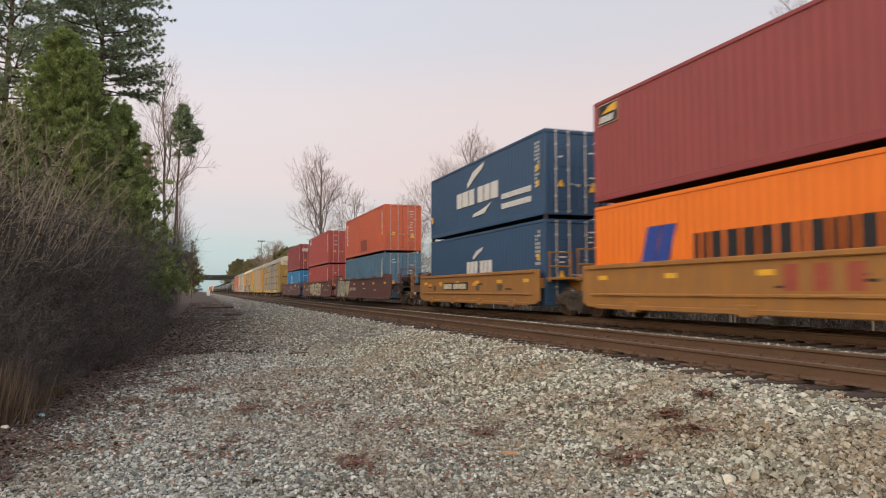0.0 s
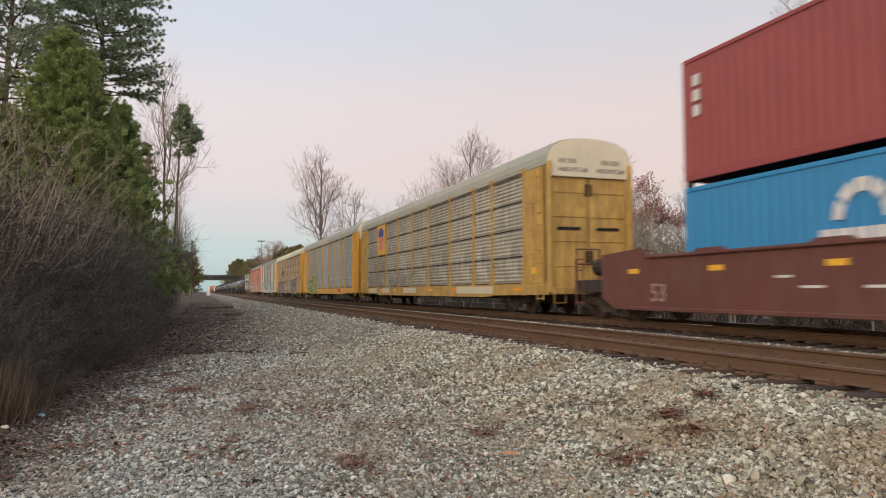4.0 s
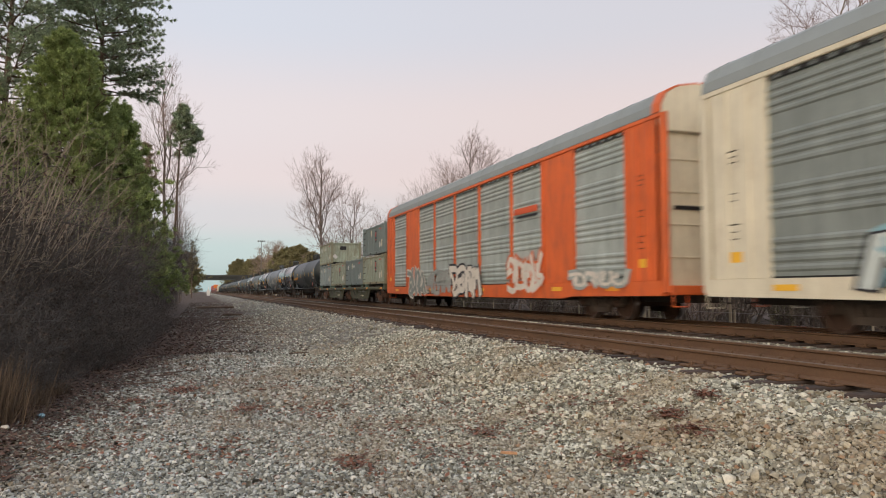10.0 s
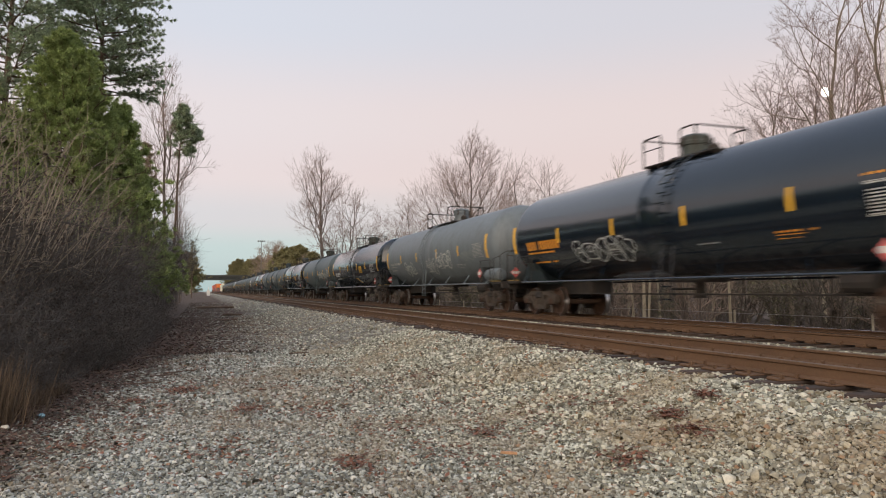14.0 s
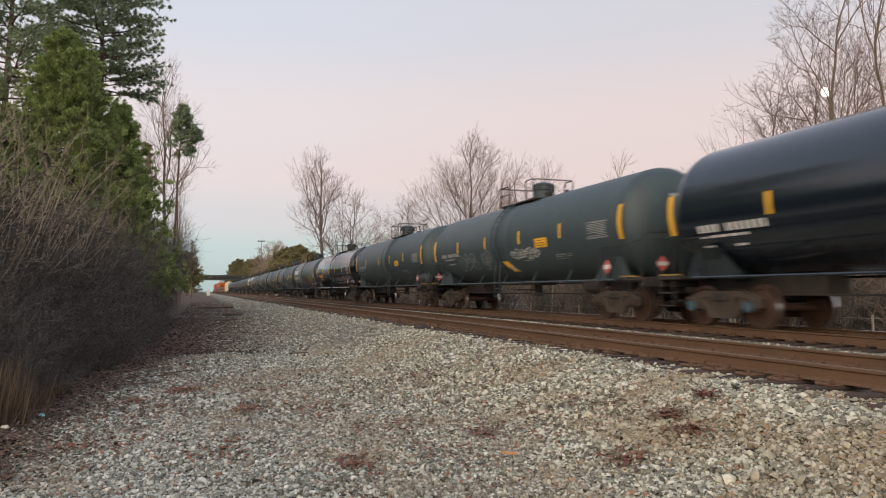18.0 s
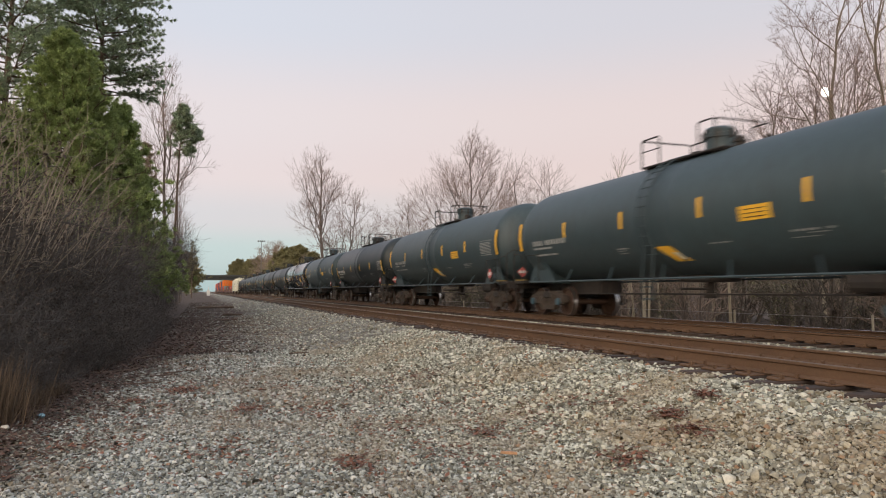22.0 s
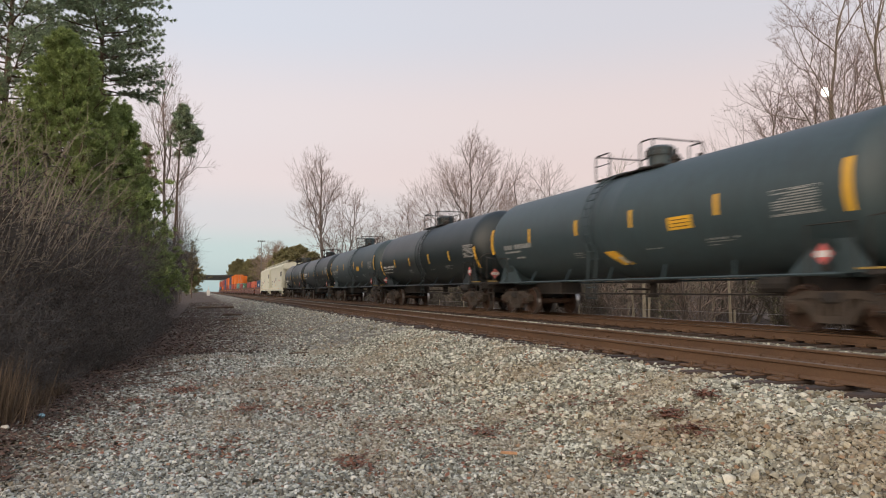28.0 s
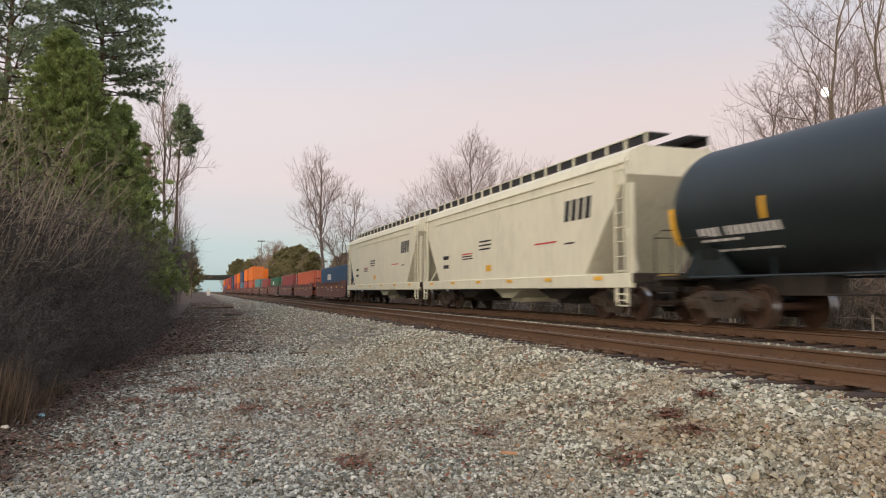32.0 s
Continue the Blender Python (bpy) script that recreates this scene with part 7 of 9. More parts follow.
# flat car and its waste boxes
flat_car(241.6, 268.0, 254.6, "dusty olive articulated flat car carrying waste boxes")
BOXES = ((242.6, 248.6, 1.27, BOX_SAGE), (248.75, 254.75, 1.27, BOX_GREY), (254.95, 261.05, 1.27, BOX_SAGE), (261.25, 267.3, 1.27, BOX_PALE),
         (242.6, 248.6, 3.22, BOX_GREY), (261.25, 267.3, 3.22, BOX_SAGE))
for k, (a, b_, z, m) in enumerate(BOXES):
    waste_box(a, b_, z, m, BOX_TRIM if m is BOX_SAGE else BOX_GREY, seed=k, label="%s steel waste box with diamond labels" % ("sage-grey" if m is BOX_SAGE else "blue-grey"))

# tank cars
TANK_ENDS = (268.5, 286.6, 304.5, 322.7, 340.6, 358.4, 375.9, 393.7, 411.5, 429.4, 446.9, 464.4, 482.2, 499.4, 517.1, 534.6, 552.1, 569.4, 587.3, 604.7, 622.3, 639.2, 656.8)
# layouts that recur: grey cars with the ladder beyond the dome, or before it
GREY_A = dict(band_="high", dome_y=-0.3, deck=(1.65, -2.05), ladder_y=0.55, marks=(6.8, 4.75, -15.0, -7.5), panel=(-6.05, -7.1, -14.0, 3.5), plate=(-2.7, -3.55, -16.2, -4.7), tilt=(0.35, -0.65, -50.3, -29.2), tapes=(7.75, 4.65, 1.6, -1.5, -4.45, -7.75))
GREY_B = dict(band_="high", dome_y=-0.05, deck=(0.7, -2.5), ladder_y=-1.0, marks=(6.75, 4.75, -15.0, -6.0), panel=(-6.1, -7.15, -13.0, 3.0), plate=(-2.6, -3.4, -16.1, -5.0), tapes=(7.75, 4.65, 1.4, -1.6, -4.4, -7.75))
PLAIN_C = dict(band_="lower_mid", dome_y=-0.35, deck=(1.5, -2.0), ladder_y=None, marks=(6.7, 4.3, -16.7, -8.7), panel=(-6.3, -7.35, -20.0, 0.0), tapes=(7.27, 4.46, 1.76, -1.21, -4.29, -7.46), dome="low")
TILX = dict(band_="mid", dome_y=-0.28, deck=(1.66, -2.13), ladder_y=0.34, marks=(6.87, 4.85, -23.0, -14.7), panel=(-5.55, -6.75, -23.4, -3.8), plate=(-2.2, -3.05, -22.5, -5.0), tilt=(-0.19, -1.38, -57.0, -35.2), tapes=(7.75, 4.74, 1.73, -1.55, -4.24, -7.65))
TANKS = (
    (BLACK_DULL, "plain", ORANGE_MARK, "dull black", dict(tapes=(8.0, 4.38, 1.95, -1.37, -4.09, -7.42), dome_y=0.5, deck=(2.0, -2.2), ladder_y=None, marks=(6.9, 4.7, -21.3, -10.0), panel=(-6.08, -7.26, -23.4, -3.1), card=(-6.74, 1.5))),
    (BLACK, "plain", ORANGE_MARK, "glossy black", dict(tapes=(7.87, 4.69, 1.65, -1.32, -4.42, -7.5), dome_y=0.2, deck=(1.2, -2.4), ladder_y=-0.59, marks=(6.88, 4.72, -21.3, -7.7), panel=(-6.0, -7.23, -23.4, -1.3), card=(-6.34, 1.44))),
    (GREY_LIGHT, "plain", WHITE_MARK, "pale grey", dict(tapes=(7.6, 4.74, 1.79, -1.41, -4.36, -7.53), dome_y=-0.69, deck=(2.1, -2.5), ladder_y=0.66, marks=(6.94, 5.05, -15.8, -9.3), panel=(-6.08, -7.16, -18.7, 2.1), card=(-6.8, 1.48), cylinder=True, head=ORANGE_MARK)),
    (BLACK, "labelled", WHITE_MARK, "glossy black", TILX),
    (GREY_MIST, "plain", ORANGE_MARK, "grey-green", dict(tapes=(7.65, 4.66, 1.47, -1.78, -4.68, -7.97), dome_y=0.16, deck=(1.12, -2.5), ladder_y=-0.93, marks=(6.6, 4.85, -19.4, -11.4), panel=(-6.52, -7.64, -20.9, -0.7), card=(-6.86, 1.48), cylinder=True)),
    (BLACK, "labelled", WHITE_MARK, "glossy black", TILX),
    (GREY_TANK, "grey", WHITE_MARK, "grey-green", GREY_A),
    (GREY_TANK, "grey", WHITE_MARK, "grey-green", dict(GREY_B, tapes=(7.75, 4.67, 1.1, -1.5, -4.45, -7.75), ladder_y=-1.13, cylinder=True)),
    (BLACK, "plain", ORANGE_MARK, "glossy black", dict(tapes=(7.94, 4.56, 1.52, -1.34, -4.49, -7.65), dome_y=-0.83, deck=(2.0, -2.6), ladder_y=0.03, marks=(6.88, 4.76, -20.4, -13.8), panel=(-6.08, -7.2, -20.8, -1.4), card=(-6.9, 1.49), cylinder=True)),
    (GREY_DEEP, "plain", WHITE_MARK, "dark slate-grey", dict(band_="low", tapes=(7.5, 4.81, 1.56, -1.56, -4.91, -7.64), dome="wide", dome_y=-0.96, deck=(1.86, -2.5), ladder_y=0.39, marks=(6.8, 3.72, -16.4, -10.1), panel=(-6.29, -7.42, -20.3, -0.2), card=(-7.0, 1.48), cylinder=True)),
    (GREY_TANK, "grey", WHITE_MARK, "grey-green", GREY_A),
    (GREY_TANK, "grey", WHITE_MARK, "grey-green", dict(GREY_A, dome_y=-0.4, panel=(-6.12, -7.26, -17.3, 3.9))),
    (BLACK_DULL, "plain", WHITE_MARK, "dull black", PLAIN_C),
    (GREY_TANK, "grey", WHITE_MARK, "grey-green", dict(GREY_B, tapes=(7.7, 4.61, 1.49, -1.84, -4.34, -7.75), ladder_y=-0.89, plate=(-2.35, -3.2, -16.1, -4.4))),
    (BLACK, "labelled", WHITE_MARK, "glossy black", dict(band_="low", tapes=(7.68, 4.13, 1.92, -2.37, -5.06, -7.78), dome="wide", dome_y=-1.06, deck=(1.16, -2.6), ladder_y=0.41, marks=(6.92, 4.62, -19.6, -8.6), panel=(-6.5, -7.75, -30.0, -7.1), plate=(-4.12, -5.0, -33.5, -16.7), tilt=(0.36, -0.78, -55.0, -31.6), card=(-7.19, 1.59))),
    (BLACK_DULL, "plain", WHITE_MARK, "dull black", PLAIN_C),
    (BLACK_DULL, "plain", WHITE_MARK, "dull black", dict(PLAIN_C, band_="low", tapes=(7.31, 4.43, 0.95, -1.4, -4.5, -7.4), marks=(6.49, 4.67, -20.0, -12.2))),
    (GREY_TANK, "grey", WHITE_MARK, "grey-green", dict(GREY_A, tapes=(7.9, 4.72, 1.6, -1.19, -4.39, -7.65), ladder_y=0.87, panel=(-5.91, -7.05, -16.0, 2.9))),
    (BLACK_DULL, "plain", WHITE_MARK, "dull black", dict(PLAIN_C, band_="low", tapes=(7.7, 4.54, 1.62, -1.75, -4.7, -7.88), dome_y=0.18, deck=(1.08, -2.3), ladder_y=-0.63, marks=(7.2, 4.73, -19.4, -13.8), panel=(-6.55, -7.7, -16.6, 2.3), card=(-7.25, 1.59))),
    (GREY_TANK, "grey", WHITE_MARK, "grey-green", dict(GREY_B, tapes=(7.8, 4.83, 2.24, -1.57, -4.42, -7.8), plate=(-2.45, -3.29, -16.1, -4.5))),
    (BLACK_DULL, "plain", WHITE_MARK, "dull black", dict(PLAIN_C, tapes=(7.4, 3.62, 0.33, -1.95, -5.11, -7.5), dome_y=-0.22, deck=(0.3, -2.6), ladder_y=-1.18, marks=(6.96, 4.91, -8.3, -0.2), panel=(-6.25, -7.36, -10.8, 9.6), card=(-7.1, 1.45))),
    (BLACK_DULL, "labelled", WHITE_MARK, "dull black", dict(band_="lower_mid", tapes=(7.7, 4.9, 1.79, -1.28, -4.52, -7.78), dome="wide", dome_y=-0.7, deck=(1.7, -2.3), ladder_y=0.28, marks=(6.88, 4.51, -27.0, -17.3), panel=(-6.48, -7.66, -14.9, 9.2), tilt=(0.21, -0.37, -44.0, -30.1), card=(-6.33, 1.63))))
TANK_CARS = []
for k, (m, lk, mk, words, spec) in enumerate(TANKS):
    TANK_CARS.append(tank_car(TANK_ENDS[k], TANK_ENDS[k + 1], m, lk, 10 + k, mk, label="%s tank car with yellow reflective tapes" % words, **spec))


def tank_scrawl(car, y1, width, a_mid, tall_, material, seed, letters=5, r=1.53, zc=2.66, thick=0.035):
    """Sprayed outlines of round letters that cannot be read."""
    rnd = random.Random(seed)
    bm = bmesh.new()
    step = width / letters

    def ribbon(pts):
        rows = []
        for i, (y, a) in enumerate(pts):
            (ya, aa), (yb, ab) = pts[max(i - 1, 0)], pts[min(i + 1, len(pts) - 1)]
            dy, da = yb - ya, (ab - aa) * r * 0.01745
            n_ = math.hypot(dy, da) or 1.0
            row = []
            for s in (-0.5, 0.5):
                yy, aa_ = y - s * thick * da / n_, a + s * thick * dy / n_ / (r * 0.01745)
                x, z = on_tank(r, zc, aa_, 0.008)
                row.append(bm.verts.new((x, yy, z)))
            rows.append(row)
        for u, v in zip(rows, rows[1:]):
            bm.faces.new((u[0], u[1], v[1], v[0]))
    for k in range(letters):
        cy, hgt = y1 - step * (k + 0.5), tall_ * rnd.uniform(0.8, 1.15)
        ph, lobes = rnd.uniform(0, 6.28), rnd.choice((2, 3))
        ring = []
        for i in range(25):
            w = 6.2832 * i / 24
            m = 1 + 0.28 * math.sin(lobes * w + ph)
            ring.append((cy + step * 0.55 * m * math.cos(w), a_mid + hgt / 2 * m * math.sin(w) + rnd.uniform(-0.3, 0.3)))
        ribbon(ring)
        inner = [(cy + step * 0.2 * math.cos(6.2832 * i / 10), a_mid + hgt * (0.12 + 0.14 * math.sin(6.2832 * i / 10))) for i in range(11)]
        ribbon(inner if rnd.random() < 0.6 else [(cy - step * 0.3, a_mid - hgt * 0.2), (cy, a_mid + hgt * 0.05), (cy + step * 0.25, a_mid + hgt * 0.3)])
    part("graffiti", bm, material, car, "sprayed outlined letters that cannot be read")


SPRAY = mat("sprayed_white_paint", (0.5, 0.52, 0.5), 0.7, 0, 0.3, 4, 30, 0, spread=0.1)
SPRAY_DIM = mat("faded_sprayed_paint", (0.2, 0.23, 0.23), 0.7, 0, 0.4, 4, 30, 0)
SPRAY_RED = mat("sprayed_rust_red_paint", (0.2, 0.06, 0.04), 0.7, 0, 0.4, 4, 30, 0)
SPRAY_GOLD = mat("sprayed_dull_yellow_paint", (0.38, 0.33, 0.08), 0.7, 0, 0.4, 4, 30, 0)
tank_scrawl(TANK_CARS[1], 3.9, 3.0, -28, 26, SPRAY, 1, 5)
tank_scrawl(TANK_CARS[2], 4.1, 1.6, -28, 24, SPRAY, 2, 3, thick=0.06)
tank_scrawl(TANK_CARS[2], 0.4, 1.5, -27, 24, SPRAY, 3, 3, thick=0.05)
tank_scrawl(TANK_CARS[2], -1.3, 2.0, -17, 26, SPRAY, 11, 4, thick=0.06)
tank_scrawl(TANK_CARS[2], -4.8, 1.3, -14, 14, SPRAY_DIM, 4, 2, thick=0.06)
tank_scrawl(TANK_CARS[4], -1.95, 2.6, -16, 18, SPRAY, 5, 6, thick=0.06)
tank_scrawl(TANK_CARS[4], -4.85, 1.7, -19, 16, SPRAY, 12, 4, thick=0.06)
tank_scrawl(TANK_CARS[6], 4.7, 2.0, -26, 22, SPRAY_DIM, 6, 3, thick=0.06)
tank_scrawl(TANK_CARS[6], 2.2, 1.1, -28, 24, SPRAY_DIM, 13, 2, thick=0.06)
tank_scrawl(TANK_CARS[6], -0.75, 2.1, -22, 12, SPRAY, 7, 6, thick=0.04)
tank_scrawl(TANK_CARS[9], 4.0, 2.6, -22, 18, SPRAY, 8, 5, thick=0.045)
tank_scrawl(TANK_CARS[9], -0.7, 1.5, -30, 22, SPRAY_RED, 9, 3, thick=0.07)
tank_scrawl(TANK_CARS[9], -2.75, 2.9, -24, 30, SPRAY_GOLD, 10, 5, thick=0.05)
for w_k in range(6):
    curved_patch(TANK_CARS[9], "emblem", 1.53, 2.66, 6.8 - 0.53 * w_k - 0.42, 6.8 - 0.53 * w_k, 1, 18, WHITE_MARK, "white block letter of a brand", 3)
hopper_car(656.85, 675.2, 1, "cream covered hopper car with a dark roof walk")
hopper_car(675.2, 694.0, 2, "cream covered hopper car with a dark roof walk")

# the tail: single and double stacks, far off
y = 694.0
for k, m in enumerate((C_NAVY, C_CORAL, C_MAROON, C_GREEN, C_MAROON)):
    well_car(y, y + 16.8, WELL_BROWN, "plain", (1.9, 1.9), (k == 0, k == 4), (k == 0, True), "dark brown well car", 1.5, 30 + k)
    c = container(y + 2.3, Z_LOW, m, H=2.59, label="shipping container in a brown well car")
    if k in (0, 3):
        mark_blocks(c, -1.223, 2.5, 1.5, (0.35, 0.35, 0.35, 0.35), 0.5, WHITE_MARK, 0, 0.1)
    y += 16.8
for k, (lo, hi) in enumerate(((C_TEAL, None), (C_CORAL, C_ORANGE), (C_RED, C_ORANGE), (C_BLUE, C_NAVY), (C_CORAL, C_ORANGE), (C_MAROON, C_CORAL), (C_NAVY, C_NAVY), (C_RED, C_MAROON),
                              (C_ORANGE, C_RED), (C_MAROON, C_CORAL), (C_SKY, C_RED), (C_RED, C_ORANGE))):
    well_car(y, y + 19.6, WELL_BROWN, "plain", (2.2, 2.2), (True, True), (True, True), "dark brown well car", 1.5, 40 + k)
    container(y + 3.7, Z_LOW, lo, label="shipping container in a brown well car")
    if hi:
        container(y + 3.7, Z_UP, hi, label="shipping container stacked on another")
    y += 19.6

# ---------------------------------------------------------------- plants
BARK_GREY = mat("grey_bark", (0.17, 0.14, 0.12), 0.9, 0, 0.3, 2, 30, 0.4)
BARK_PALE = mat("pale_bark", (0.40, 0.35, 0.26), 0.9, 0, 0.3, 2, 30, 0.4)
BARK_PINE = mat("pine_bark", (0.13, 0.09, 0.065), 0.9, 0, 0.35, 3, 30, 0.5)
BARK_TAN = mat("tan_grey_bark", (0.26, 0.215, 0.165), 0.9, 0, 0.3, 2, 30, 0.4)
TWIG_PINK = mat("reddish_grey_twigs", (0.27, 0.195, 0.17), 0.9, 0, 0.2, 1, 20, 0)
TWIG_BRUSH = mat("grey_brown_brush", (0.115, 0.10, 0.08), 0.9, 0, 0.3, 1, 20, 0)
TWIG_TAN = mat("tan_twigs", (0.31, 0.24, 0.19), 0.9, 0, 0.2, 1, 20, 0)
# twig colour darkened to carry the shade inside the thicket
TWIG_SHADE = mat("shade_dark_twigs", (0.064, 0.057, 0.05), 0.9, 0, 0.3, 1, 20, 0)
NEEDLE = mat("green_pine_needles", (0.30, 0.37, 0.135), 0.6, 0, 0.3, 0.9, 6, 0, spread=0.45, island=True)
NEEDLE_DARK = mat("dark_pine_needles", (0.32, 0.39, 0.25), 0.6, 0, 0.3, 0.8, 6, 0, spread=0.45, island=True)
NEEDLE_FAR = mat("dull_olive_needles", (0.27, 0.245, 0.12), 0.7, 0, 0.35, 0.15, 2, 0, spread=0.45, island=True)
DEAD_LEAF = mat("dead_brown_leaves", (0.30, 0.155, 0.13), 0.85, 0, 0.25, 3, 20, 0, spread=0.5, island=True)
# leaf colour lowered likewise, for the shade within the brush
LEAF_SHADE = mat("shade_dark_thicket_leaves", (0.068, 0.052, 0.042), 0.9, 0, 0.3, 1, 20, 0, spread=0.5, island=True)
OLIVE_LEAF = mat("dull_olive_leaves", (0.15, 0.155, 0.07), 0.8, 0, 0.3, 1, 20, 0, spread=0.5, island=True)
SEED_HEAD = mat("dry_seed_heads", (0.19, 0.13, 0.10), 0.9, 0, 0.25, 3, 20, 0, spread=0.4, island=True)
DRY_GRASS = mat("dry_grass", (0.13, 0.093, 0.062), 0.9, 0, 0.25, 3, 20, 0, spread=0.4, island=True)


def let_light_through(m, share=0.35):
    """Thin leaves and needles pass part of the light."""
    n, l = m.node_tree.nodes, m.node_tree.links
    b = n["Principled BSDF"]
    t, mx_ = n.new("ShaderNodeBsdfTranslucent"), n.new("ShaderNodeMixShader")
    mx_.inputs[0].default_value = share
    l.new(b.inputs["Base Color"].links[0].from_socket, t.inputs["Color"])
    l.new(b.outputs[0], mx_.inputs[1])
    l.new(t.outputs[0], mx_.inputs[2])
    l.new(mx_.outputs[0], n["Material Output"].inputs["Surface"])


for m_ in (NEEDLE, NEEDLE_DARK, NEEDLE_FAR):
    let_light_through(m_)


class Pile:
    """Gathers tubes and blades into one mesh."""

    def __init__(self):
        self.v, self.f = [], []

    def tube(self, pts, radii, sides):
        base = len(self.v)
        for i, p in enumerate(pts):
            q = pts[i + 1] - p if i + 1 < len(pts) else p - pts[i - 1]
            d = q.normalized()
            a = d.cross(Vector((0.31, 0.2, 0.93)) if abs(d.z) < 0.85 else Vector((1, 0, 0))).normalized()
            b_ = d.cross(a)
            for k in range(sides):
                w = 2 * math.pi * k / sides
                self.v.append(p + (a * math.cos(w) + b_ * math.sin(w)) * radii[i])
        for i in range(len(pts) - 1):
            for k in range(sides):
                j = (k + 1) % sides
                self.f.append((base + i * sides + k, base + i * sides + j, base + (i + 1) * sides + j, base + (i + 1) * sides + k))

    def spike(self, p, tip, w, side):
        base = len(self.v)
        self.v += [p - side * w, p + side * w, tip]
        self.f.append((base, base + 1, base + 2))

    def quad(self, c, u, v):
        base = len(self.v)
        self.v += [c - u, c + v * 0.6, c + u, c - v * 0.6]
        self.f.append((base, base + 1, base + 2, base + 3))

    def mesh(self, name, material):
        return raw_mesh(name, [tuple(x) for x in self.v], self.f, material)


def wander(rnd, p, d, length, n, bend, lift=0.0):
    """Points of a crooked line."""
    pts = [p.copy()]
    for _ in range(n):
        d = (d + Vector((rnd.uniform(-bend, bend), rnd.uniform(-bend, bend), rnd.uniform(-bend, bend) + lift))).normalized()
        p = p + d * (length / n)
        pts.append(p.copy())
    return pts, d


def side_way(rnd, d, angle, turn):
    a = d.cross(Vector((0, 0, 1)) if abs(d.z) < 0.95 else Vector((1, 0, 0))).normalized()
    b_ = d.cross(a)
    s = a * math.cos(turn) + b_ * math.sin(turn)
    return (d * math.cos(angle) + s * math.sin(angle)).normalized()


def bare_tree(seed, h, r, lean=(0.0, 0.0), mains=6, first=0.35, leader=0.7, angle=38, twig=0.01, levels=4, kids=3.2, ratio=0.66, reach=0.42, lift=0.12, bend=0.15, taper=0.55, clean=0.3):
    """Trunk and crown of a leafless tree: limbs leave the trunk between first and leader and fork again and again."""
    rnd = random.Random(seed)
    wood, crown = Pile(), Pile()
    pts, top_d = wander(rnd, Vector((0, 0, -0.2)), Vector((lean[0], lean[1], 1)).normalized(), h * leader, 8, 0.05, 0.02)
    radii = [r * (1 - 0.6 * i / 8) for i in range(9)]
    radii[0] *= 1.2
    wood.tube(pts, radii, 7)
    r_min = twig * 0.8

    def grow(p, d, ln, rr, level):
        n = 4 if level > 2 else 3 if level > 1 else 2
        q, dd = wander(rnd, p, d, ln, n, bend, lift if level > 1 else lift * 0.6)
        rr = max(rr, r_min)
        end = max(rr * 0.55, r_min * 0.5)
        pile = wood if level >= levels - 1 else crown
        pile.tube(q, [rr + (end - rr) * i / n for i in range(n + 1)], 5 if level >= levels - 1 else 3)
        if level == 0:
            return
        k_n = int(kids) + (1 if rnd.random() < kids - int(kids) else 0)
        turn = rnd.uniform(0, 6.28)
        for k in range(k_n):
            u = clean + (1 - clean) * (k + rnd.uniform(0.1, 0.9)) / k_n
            i = min(int(u * n), n - 1)
            c = q[i].lerp(q[i + 1], u * n - i)
            w = side_way(rnd, (q[i + 1] - q[i]).normalized(), radians(rnd.uniform(26, 52)), turn + k * 2.4 + rnd.uniform(-0.4, 0.4))
            grow(c, w, ln * ratio * rnd.uniform(0.7, 1.15), rr * 0.55, level - 1)
        grow(q[-1], dd, ln * ratio * rnd.uniform(0.8, 1.1), end, level - 1)

    for k in range(mains):
        u = first + (1 - first) * (k + rnd.uniform(0, 0.7)) / mains
        i = min(int(u * 8), 7)
        p, d = pts[i].lerp(pts[i + 1], u * 8 - i), (pts[i + 1] - pts[i]).normalized()
        w = side_way(rnd, d, radians(rnd.uniform(angle - 10, angle + 10)), k * 2.4 + rnd.uniform(-0.4, 0.4))
        grow(p, w, h * reach * (1.15 - taper * u) * rnd.uniform(0.8, 1.15) * 0.55, radii[i] * 0.5, levels)
    grow(pts[-1], top_d, h * (1 - leader) * 0.55, radii[-1], levels)
    top = max(v.z for v in crown.v) if crown.v else h
    for pile in (wood, crown):
        for v in pile.v:
            v *= h / top
    return wood, crown


def plant(name, label, category, parts, group=""):
    ob = new(name)
    ob.empty_display_size = 0.3
    tagged(ob, label, category, group)
    for pn, me in parts:
        p = new(pn, me)
        p.parent = ob
    return ob


def tuft(pile, rnd, p, d, size, n, w):
    """A bunch of needles round a shoot."""
    for _ in range(n):
        q = side_way(rnd, d, radians(rnd.uniform(5, 95)), rnd.uniform(0, 6.28))
        s = q.cross(Vector((rnd.uniform(-1, 1), rnd.uniform(-1, 1), rnd.uniform(-1, 1)))).normalized()
        pile.spike(p + d * rnd.uniform(-0.3, 0.3) * size, p + d * rnd.uniform(-0.2, 0.3) * size + q * size * rnd.uniform(0.7, 1.2), w, s)


